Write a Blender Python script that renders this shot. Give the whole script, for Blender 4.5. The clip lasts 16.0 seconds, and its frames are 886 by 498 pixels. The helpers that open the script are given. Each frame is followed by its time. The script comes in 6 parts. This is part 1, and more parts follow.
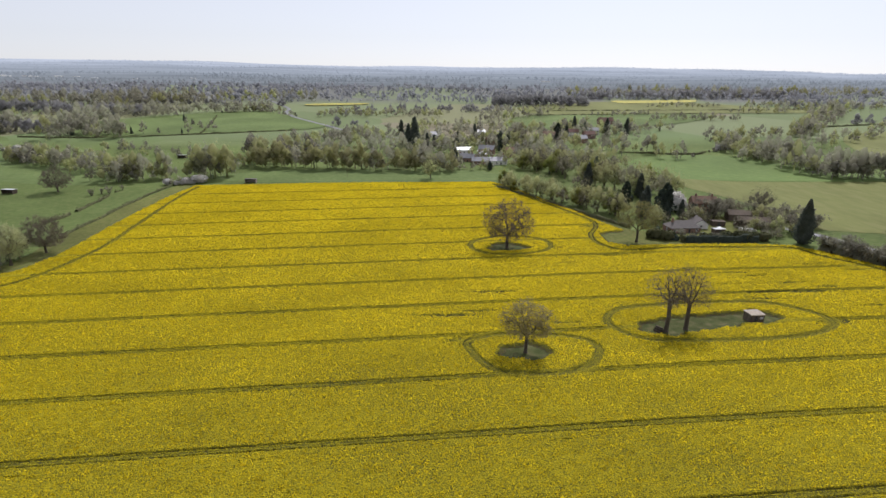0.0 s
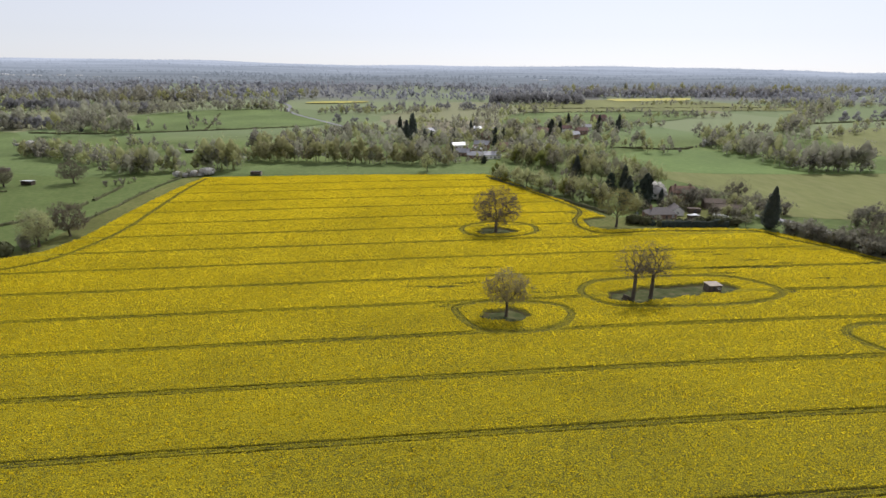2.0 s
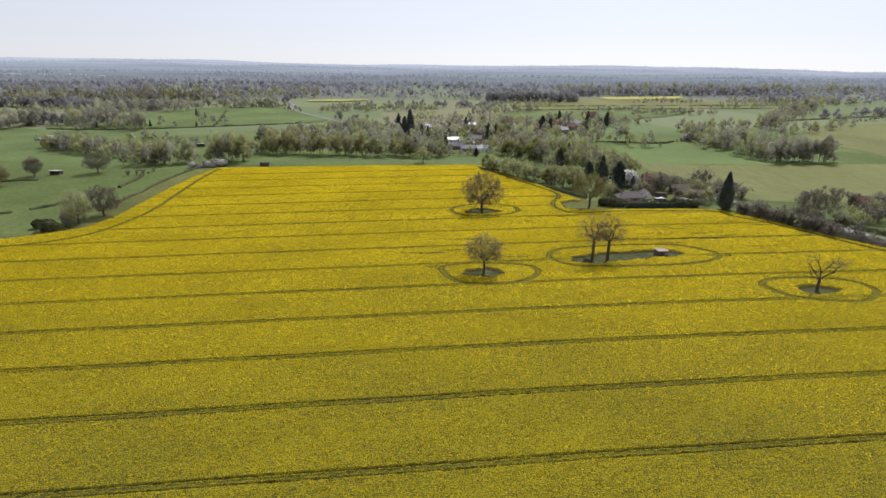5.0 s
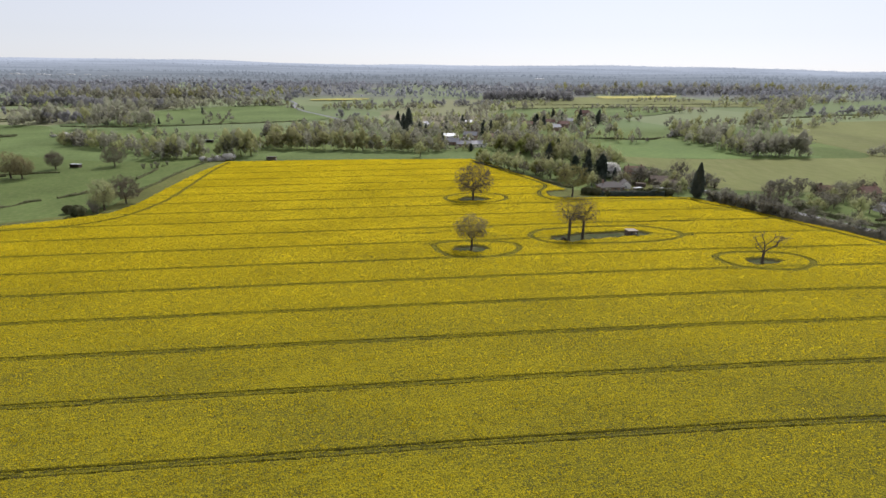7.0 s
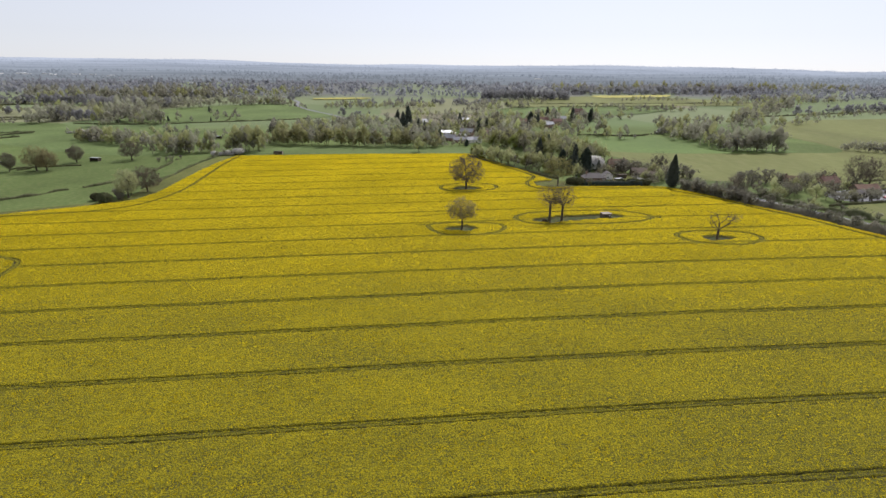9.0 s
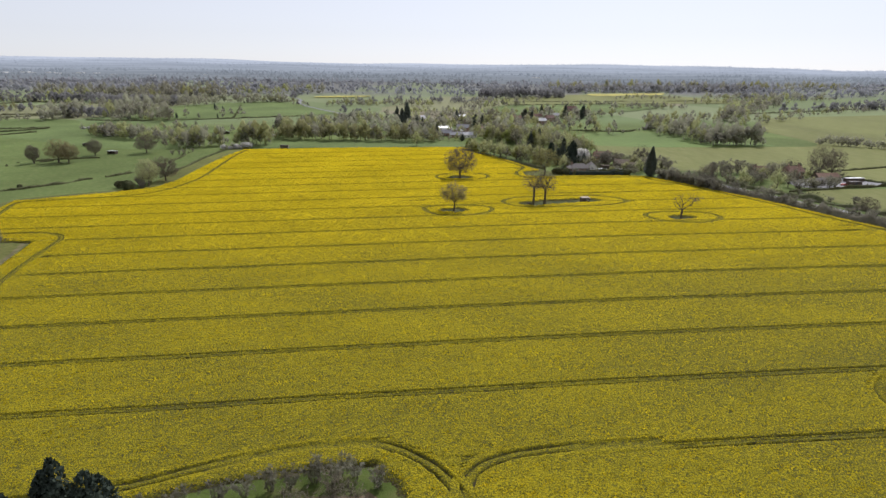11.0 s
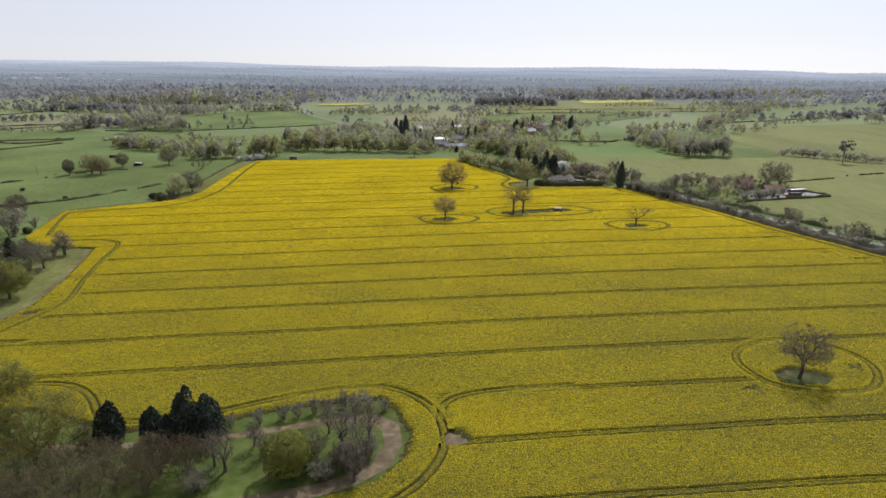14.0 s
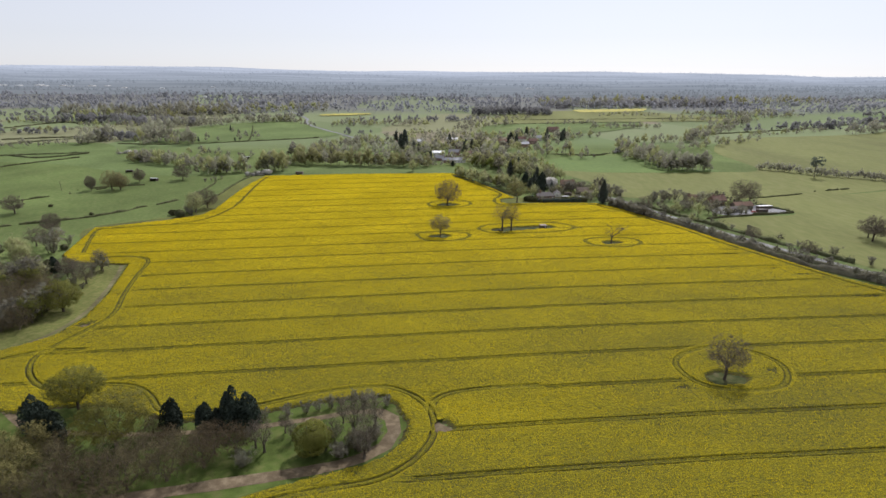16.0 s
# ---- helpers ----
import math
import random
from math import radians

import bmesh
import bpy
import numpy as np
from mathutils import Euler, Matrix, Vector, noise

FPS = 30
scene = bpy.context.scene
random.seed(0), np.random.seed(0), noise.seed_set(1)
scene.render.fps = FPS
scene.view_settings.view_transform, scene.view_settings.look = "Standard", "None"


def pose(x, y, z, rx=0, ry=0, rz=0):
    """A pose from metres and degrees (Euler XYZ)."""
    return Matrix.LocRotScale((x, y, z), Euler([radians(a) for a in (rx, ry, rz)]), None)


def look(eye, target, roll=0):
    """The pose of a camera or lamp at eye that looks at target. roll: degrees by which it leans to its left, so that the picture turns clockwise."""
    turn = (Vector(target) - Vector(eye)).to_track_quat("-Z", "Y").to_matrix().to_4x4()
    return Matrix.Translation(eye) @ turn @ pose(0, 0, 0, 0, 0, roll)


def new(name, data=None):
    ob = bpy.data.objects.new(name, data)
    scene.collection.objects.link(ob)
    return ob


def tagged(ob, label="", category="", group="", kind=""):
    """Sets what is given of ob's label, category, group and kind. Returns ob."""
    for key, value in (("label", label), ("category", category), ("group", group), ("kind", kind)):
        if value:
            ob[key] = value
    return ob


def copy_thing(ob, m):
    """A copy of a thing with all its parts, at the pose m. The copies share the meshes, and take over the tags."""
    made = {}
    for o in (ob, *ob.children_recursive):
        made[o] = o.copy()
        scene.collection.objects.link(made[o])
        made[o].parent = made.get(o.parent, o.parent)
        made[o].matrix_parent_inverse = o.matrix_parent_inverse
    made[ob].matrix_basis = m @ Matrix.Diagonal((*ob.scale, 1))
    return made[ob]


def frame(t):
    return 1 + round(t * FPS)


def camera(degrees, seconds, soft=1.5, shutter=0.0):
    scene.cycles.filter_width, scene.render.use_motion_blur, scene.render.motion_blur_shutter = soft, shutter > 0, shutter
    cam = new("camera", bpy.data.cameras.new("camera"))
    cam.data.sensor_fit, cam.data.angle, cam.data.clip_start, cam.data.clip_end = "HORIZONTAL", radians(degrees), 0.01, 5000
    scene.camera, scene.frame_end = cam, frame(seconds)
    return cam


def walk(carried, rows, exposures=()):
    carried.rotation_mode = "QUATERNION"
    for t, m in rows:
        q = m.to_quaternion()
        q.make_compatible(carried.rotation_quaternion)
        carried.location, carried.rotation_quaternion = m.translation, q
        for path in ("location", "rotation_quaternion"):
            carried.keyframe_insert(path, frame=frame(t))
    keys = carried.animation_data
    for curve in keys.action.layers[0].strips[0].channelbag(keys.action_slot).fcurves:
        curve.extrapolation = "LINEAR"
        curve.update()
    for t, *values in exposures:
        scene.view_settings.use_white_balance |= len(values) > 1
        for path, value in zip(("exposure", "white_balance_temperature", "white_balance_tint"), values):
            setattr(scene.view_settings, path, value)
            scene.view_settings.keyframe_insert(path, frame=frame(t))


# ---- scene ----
cam = camera(76.0, 16.0)
PATH = [
    (0, (-10.136, -2.520, 71.896), (-10.038, -0.619, 71.282), 0.96),
    (0.5, (-9.749, -7.961, 71.748), (-9.650, -6.060, 71.133), 0.96),
    (1, (-9.263, -13.440, 71.595), (-9.164, -11.540, 70.980), 0.96),
    (1.5, (-8.701, -18.980, 71.436), (-8.603, -17.080, 70.820), 0.96),
    (2, (-8.119, -24.622, 71.281), (-8.021, -22.722, 70.664), 0.96),
    (2.5, (-7.552, -30.374, 71.168), (-7.455, -28.474, 70.551), 0.96),
    (3, (-7.021, -36.249, 71.116), (-6.924, -34.349, 70.498), 0.96),
    (3.5, (-6.533, -42.276, 71.110), (-6.436, -40.376, 70.492), 0.95),
    (4, (-6.082, -48.494, 71.123), (-5.985, -46.594, 70.505), 0.94),
    (4.5, (-5.628, -54.928, 71.142), (-5.531, -53.029, 70.524), 0.94),
    (5, (-5.152, -61.595, 71.157), (-5.055, -59.695, 70.538), 0.93),
    (5.5, (-4.649, -68.498, 71.157), (-4.553, -66.599, 70.539), 0.92),
    (6, (-4.128, -75.633, 71.140), (-4.032, -73.734, 70.522), 0.92),
    (6.5, (-3.603, -82.986, 71.108), (-3.508, -81.086, 70.489), 0.92),
    (7, (-3.091, -90.533, 71.070), (-2.995, -88.633, 70.451), 0.91),
    (7.5, (-2.603, -98.244, 71.046), (-2.508, -96.345, 70.428), 0.91),
    (8, (-2.125, -106.051, 71.068), (-2.031, -104.152, 70.449), 0.92),
    (8.5, (-1.630, -113.900, 71.130), (-1.536, -112.001, 70.511), 0.92),
    (9, (-1.122, -121.781, 71.164), (-1.028, -119.882, 70.545), 0.93),
    (9.5, (-0.642, -129.717, 71.074), (-0.548, -127.818, 70.454), 0.93),
    (10, (-0.236, -137.750, 70.846), (-0.142, -135.851, 70.225), 0.94),
    (10.5, (0.090, -145.904, 70.669), (0.185, -144.005, 70.047), 0.94),
    (11, (0.365, -154.182, 70.844), (0.460, -152.283, 70.222), 0.94),
    (11.5, (0.627, -162.562, 71.696), (0.722, -160.664, 71.073), 0.93),
    (12, (0.913, -170.993, 73.479), (1.008, -169.095, 72.856), 0.93),
    (12.5, (1.240, -179.390, 76.288), (1.335, -177.492, 75.665), 0.92),
    (13, (1.589, -187.632, 79.967), (1.684, -185.734, 79.344), 0.90),
    (13.5, (1.943, -195.652, 84.268), (2.039, -193.753, 83.647), 0.88),
    (14, (2.280, -203.510, 88.955), (2.376, -201.611, 88.335), 0.86),
    (14.5, (2.586, -211.377, 93.829), (2.683, -209.478, 93.210), 0.85),
    (15, (2.870, -219.429, 98.748), (2.967, -217.529, 98.131), 0.83),
    (15.5, (3.160, -227.785, 103.643), (3.257, -225.885, 103.028), 0.81),
    (16, (3.472, -236.488, 108.493), (3.569, -234.587, 107.879), 0.80),
]
walk(cam, [(t, look(eye, target, roll)) for t, eye, target, roll in PATH], [(0, 0.0, 6070, 16), (16, 0.0, 6070, 16)])

# ---- light ----
SUN_EL, SUN_AZ = radians(47), radians(24)
world = bpy.data.worlds.new("sky")
scene.world = world
world.use_nodes = True
wn, wl = world.node_tree.nodes, world.node_tree.links
sky = wn.new("ShaderNodeTexSky")
sky.sky_type, sky.sun_disc = "NISHITA", False
sky.sun_elevation, sky.sun_rotation = SUN_EL, SUN_AZ
sky.air_density, sky.dust_density, sky.ozone_density = 1.0, 0.6, 1.5
place, raised = wn.new("ShaderNodeTexCoord"), wn.new("ShaderNodeVectorMath")
raised.inputs[1].default_value = (0, 0, 0.035)  # the murk of the lowest two degrees is lost in bright haze
wl.new(place.outputs["Generated"], raised.inputs[0])
wl.new(raised.outputs[0], sky.inputs["Vector"])
pale, veil = wn.new("ShaderNodeHueSaturation"), wn.new("ShaderNodeMix")  # thin bright haze over the whole sky
pale.inputs["Saturation"].default_value = 0.5
veil.data_type, veil.blend_type = "RGBA", "MIX"
veil.inputs[0].default_value, veil.inputs[7].default_value = 0.45, (8.2, 8.05, 7.8, 1)
wl.new(sky.outputs[0], pale.inputs["Color"])
wl.new(pale.outputs[0], veil.inputs[6])
wl.new(veil.outputs[2], wn["Background"].inputs[0])
wn["Background"].inputs[1].default_value = 0.108
lamp = bpy.data.lights.new("sun", "SUN")
lamp.energy, lamp.angle, lamp.color = 4.1, radians(0.5), (1.0, 0.96, 0.89)
sun = new("sun", lamp)
sun.matrix_world = look((0, 0, 300), (-math.sin(SUN_AZ) * math.cos(SUN_EL) * 100, -math.cos(SUN_AZ) * math.cos(SUN_EL) * 100,
                                      300 - 100 * math.sin(SUN_EL)))
scene.view_settings.exposure = 0.0


# ---- materials ----
def material(name, ramp, scale=1.0, rough=0.8, bump=0.0, bump_scale=None, detail=4.0, mottle=0.0, mottle_scale=0.02,
             random_tone=0.0, translucent=0.0, thin=0.0, spec=0.3, stretch=(1, 1, 1), metal=0.0, space="Object"):
    """Noise-driven ramp colour, a second wide mottle, a tone that varies from object to object, bump and, for leaves, translucency."""
    m = bpy.data.materials.new(name)
    m.use_nodes = True
    n, l = m.node_tree.nodes, m.node_tree.links
    b = n["Principled BSDF"]
    b.inputs["Roughness"].default_value = rough
    b.inputs["Specular IOR Level"].default_value = 0.04 if translucent else spec
    b.inputs["Metallic"].default_value = metal
    tc, mp = n.new("ShaderNodeTexCoord"), n.new("ShaderNodeMapping")
    mp.inputs["Scale"].default_value = stretch
    l.new(tc.outputs[space], mp.inputs[0])
    nz = n.new("ShaderNodeTexNoise")
    nz.inputs["Scale"].default_value, nz.inputs["Detail"].default_value = scale, detail
    l.new(mp.outputs[0], nz.inputs["Vector"])
    cr = n.new("ShaderNodeValToRGB")
    while len(cr.color_ramp.elements) < len(ramp):
        cr.color_ramp.elements.new(0.5)
    for e, (p, c) in zip(cr.color_ramp.elements, ramp):
        e.position, e.color = p, (*c, 1)
    l.new(nz.outputs[0], cr.inputs[0])
    col = cr.outputs[0]
    if mottle:
        n2 = n.new("ShaderNodeTexNoise")
        n2.inputs["Scale"].default_value, n2.inputs["Detail"].default_value = mottle_scale, 3
        l.new(mp.outputs[0], n2.inputs["Vector"])
        mr = n.new("ShaderNodeMapRange")
        mr.inputs[1].default_value, mr.inputs[2].default_value = 0.3, 0.7
        mr.inputs[3].default_value, mr.inputs[4].default_value = 1 - mottle, 1 + mottle
        l.new(n2.outputs[0], mr.inputs[0])
        mx = n.new("ShaderNodeMix")
        mx.data_type, mx.blend_type = "RGBA", "MULTIPLY"
        mx.inputs[0].default_value = 1
        l.new(col, mx.inputs[6])
        l.new(mr.outputs[0], mx.inputs[7])
        col = mx.outputs[2]
    if random_tone:
        oi, hs = n.new("ShaderNodeObjectInfo"), n.new("ShaderNodeHueSaturation")
        m1, m2 = n.new("ShaderNodeMapRange"), n.new("ShaderNodeMapRange")
        m1.inputs[3].default_value, m1.inputs[4].default_value = 1 - random_tone, 1 + random_tone
        m2.inputs[3].default_value, m2.inputs[4].default_value = 0.5 - random_tone * 0.07, 0.5 + random_tone * 0.07
        l.new(oi.outputs["Random"], m1.inputs[0])
        l.new(oi.outputs["Random"], m2.inputs[0])
        l.new(m1.outputs[0], hs.inputs["Value"])
        l.new(m2.outputs[0], hs.inputs["Hue"])
        l.new(col, hs.inputs["Color"])
        col = hs.outputs[0]
    l.new(col, b.inputs["Base Color"])
    if bump:
        n3, bp = n.new("ShaderNodeTexNoise"), n.new("ShaderNodeBump")
        n3.inputs["Scale"].default_value, n3.inputs["Detail"].default_value = bump_scale or scale * 2, 4
        l.new(mp.outputs[0], n3.inputs["Vector"])
        l.new(n3.outputs[0], bp.inputs["Height"])
        bp.inputs["Strength"].default_value = min(1.0, bump)
        bp.inputs["Distance"].default_value = 0.3 * bump
        l.new(bp.outputs[0], b.inputs["Normal"])
    if translucent:
        tr, mxs = n.new("ShaderNodeBsdfTranslucent"), n.new("ShaderNodeMixShader")
        mxs.inputs[0].default_value = translucent
        l.new(col, tr.inputs[0])
        l.new(b.outputs[0], mxs.inputs[1])
        l.new(tr.outputs[0], mxs.inputs[2])
        l.new(mxs.outputs[0], n["Material Output"].inputs[0])
        if thin:  # open twig work that lets the country behind show through
            gap, mix = n.new("ShaderNodeBsdfTransparent"), n.new("ShaderNodeMixShader")
            mix.inputs[0].default_value = thin
            l.new(mxs.outputs[0], mix.inputs[1])
            l.new(gap.outputs[0], mix.inputs[2])
            l.new(mix.outputs[0], n["Material Output"].inputs[0])
    return m


def crop_material():
    """Flower heads on top, stems and leaves below them, soil at the foot: told by the height above the soil."""
    m = bpy.data.materials.new("rapeseed")
    m.use_nodes = True
    n, l = m.node_tree.nodes, m.node_tree.links
    b = n["Principled BSDF"]
    b.inputs["Roughness"].default_value, b.inputs["Specular IOR Level"].default_value = 0.85, 0.05
    geo = n.new("ShaderNodeNewGeometry")
    at = n.new("ShaderNodeAttribute")
    at.attribute_name = "rise"

    def noise_at(scale, detail, stretch=(1, 1, 1)):
        mp, nz = n.new("ShaderNodeMapping"), n.new("ShaderNodeTexNoise")
        mp.inputs["Scale"].default_value = stretch
        nz.inputs["Scale"].default_value, nz.inputs["Detail"].default_value = scale, detail
        l.new(geo.outputs["Position"], mp.inputs[0])
        l.new(mp.outputs[0], nz.inputs["Vector"])
        return nz.outputs[0]

    def math_node(op, a, c):
        k = n.new("ShaderNodeMath")
        k.operation = op
        for i, v in enumerate((a, c)):
            if isinstance(v, (int, float)):
                k.inputs[i].default_value = v
            else:
                l.new(v, k.inputs[i])
        return k.outputs[0]

    fine, clump, patch = noise_at(4.2, 4, (0.85, 1, 1)), noise_at(1.3, 2, (0.6, 1, 1)), noise_at(0.03, 5, (0.35, 1.5, 1))
    level = math_node("ADD", at.outputs["Fac"], math_node("MULTIPLY", math_node("SUBTRACT", fine, 0.5), 3.6))
    level = math_node("ADD", level, math_node("MULTIPLY", math_node("SUBTRACT", clump, 0.5), 0.8))
    level = math_node("ADD", level, math_node("MULTIPLY", math_node("SUBTRACT", patch, 0.5), 0.5))
    cr = n.new("ShaderNodeValToRGB")
    stops = [(0.0, (0.085, 0.07, 0.042)), (0.14, (0.070, 0.066, 0.028)), (0.30, (0.086, 0.088, 0.024)), (0.5, (0.118, 0.111, 0.012)),
             (0.66, (0.215, 0.188, 0.010)), (1.0, (0.36, 0.298, 0.011))]
    while len(cr.color_ramp.elements) < len(stops):
        cr.color_ramp.elements.new(0.5)
    for e, (p, c) in zip(cr.color_ramp.elements, stops):
        e.position, e.color = p, (*c, 1)
    l.new(math_node("DIVIDE", level, 1.6), cr.inputs[0])
    l.new(cr.outputs[0], b.inputs["Base Color"])
    velvet = math_node("MULTIPLY", math_node("SUBTRACT", at.outputs["Fac"], 0.55), 3.0)  # the velvet of petals, where the crop stands tall
    grain = math_node("MULTIPLY", math_node("SUBTRACT", fine, 0.36), 3.6)
    both = n.new("ShaderNodeMath")
    both.operation, both.use_clamp = "MULTIPLY", True
    l.new(velvet, both.inputs[0])
    l.new(grain, both.inputs[1])
    l.new(math_node("MULTIPLY", both.outputs[0], 0.6), b.inputs["Sheen Weight"])
    b.inputs["Sheen Roughness"].default_value = 0.5
    b.inputs["Sheen Tint"].default_value = (1.0, 0.79, 0.04, 1)
    bp = n.new("ShaderNodeBump")
    bp.inputs["Strength"].default_value, bp.inputs["Distance"].default_value = 0.9, 0.42
    l.new(math_node("ADD", math_node("MULTIPLY", fine, 0.6), noise_at(1.9, 2)), bp.inputs["Height"])
    l.new(bp.outputs[0], b.inputs["Normal"])
    tr, mxs = n.new("ShaderNodeBsdfTranslucent"), n.new("ShaderNodeMixShader")
    mxs.inputs[0].default_value = 0.2
    l.new(cr.outputs[0], tr.inputs[0])
    l.new(b.outputs[0], mxs.inputs[1])
    l.new(tr.outputs[0], mxs.inputs[2])
    l.new(mxs.outputs[0], n["Material Output"].inputs[0])
    return m


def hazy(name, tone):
    """The far distance as a plain glowing backdrop: haze painted as emission, paler the further it lies."""
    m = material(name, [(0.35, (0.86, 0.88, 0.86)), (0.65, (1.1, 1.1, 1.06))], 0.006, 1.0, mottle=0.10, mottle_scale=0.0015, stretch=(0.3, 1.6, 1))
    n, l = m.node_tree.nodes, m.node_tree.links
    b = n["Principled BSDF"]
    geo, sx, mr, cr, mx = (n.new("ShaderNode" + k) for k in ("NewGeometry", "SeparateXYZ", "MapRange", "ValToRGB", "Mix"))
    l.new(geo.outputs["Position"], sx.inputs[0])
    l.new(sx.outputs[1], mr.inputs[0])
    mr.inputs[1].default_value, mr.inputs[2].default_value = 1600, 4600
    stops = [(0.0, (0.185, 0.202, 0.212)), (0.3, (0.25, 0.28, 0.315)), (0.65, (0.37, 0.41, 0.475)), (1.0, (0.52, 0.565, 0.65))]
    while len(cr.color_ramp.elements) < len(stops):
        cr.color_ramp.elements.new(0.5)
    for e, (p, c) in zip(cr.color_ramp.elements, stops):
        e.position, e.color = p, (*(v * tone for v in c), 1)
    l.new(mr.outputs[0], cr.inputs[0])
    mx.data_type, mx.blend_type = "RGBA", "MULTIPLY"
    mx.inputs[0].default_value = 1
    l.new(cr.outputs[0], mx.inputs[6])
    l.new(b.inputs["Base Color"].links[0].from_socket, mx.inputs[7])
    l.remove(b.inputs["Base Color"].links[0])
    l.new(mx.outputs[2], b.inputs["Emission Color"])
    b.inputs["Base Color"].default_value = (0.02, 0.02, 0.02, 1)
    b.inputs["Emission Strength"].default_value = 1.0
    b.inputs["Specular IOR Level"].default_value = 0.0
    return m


def petal_material():
    """Flower heads: thin yellow petals that let the low sun through, some greener or browner than others."""
    m = material("petals", [(0.30, (0.60, 0.47, 0.016)), (0.5, (0.66, 0.52, 0.015)), (0.7, (0.71, 0.562, 0.015))], 0.3, 0.8, detail=4.0, mottle=0.14, mottle_scale=0.035, translucent=0.76,
                 spec=0.05, stretch=(0.6, 1.2, 1))
    n, l = m.node_tree.nodes, m.node_tree.links
    b, tr = n["Principled BSDF"], n["Translucent BSDF"]
    geo, cr, mx = n.new("ShaderNodeNewGeometry"), n.new("ShaderNodeValToRGB"), n.new("ShaderNodeMix")
    stops = [(0.0, (0.58, 0.62, 0.9)), (0.25, (0.84, 0.86, 0.9)), (0.6, (0.98, 0.98, 1.0)), (1.0, (1.07, 1.05, 1.1))]
    while len(cr.color_ramp.elements) < len(stops):
        cr.color_ramp.elements.new(0.5)
    for e, (p, c) in zip(cr.color_ramp.elements, stops):
        e.position, e.color = p, (*c, 1)
    l.new(geo.outputs["Random Per Island"], cr.inputs[0])
    mx.data_type, mx.blend_type = "RGBA", "MULTIPLY"
    mx.inputs[0].default_value = 1
    l.new(b.inputs["Base Color"].links[0].from_socket, mx.inputs[6])
    l.new(cr.outputs[0], mx.inputs[7])
    l.new(mx.outputs[2], b.inputs["Base Color"])
    l.new(mx.outputs[2], tr.inputs[0])
    return m


def plain(name, colour, rough=0.6, spread=0.15, **kw):
    dark = tuple(c * (1 - spread) for c in colour)
    light = tuple(min(1, c * (1 + spread)) for c in colour)
    return material(name, [(0.3, dark), (0.7, light)], rough=rough, **kw)


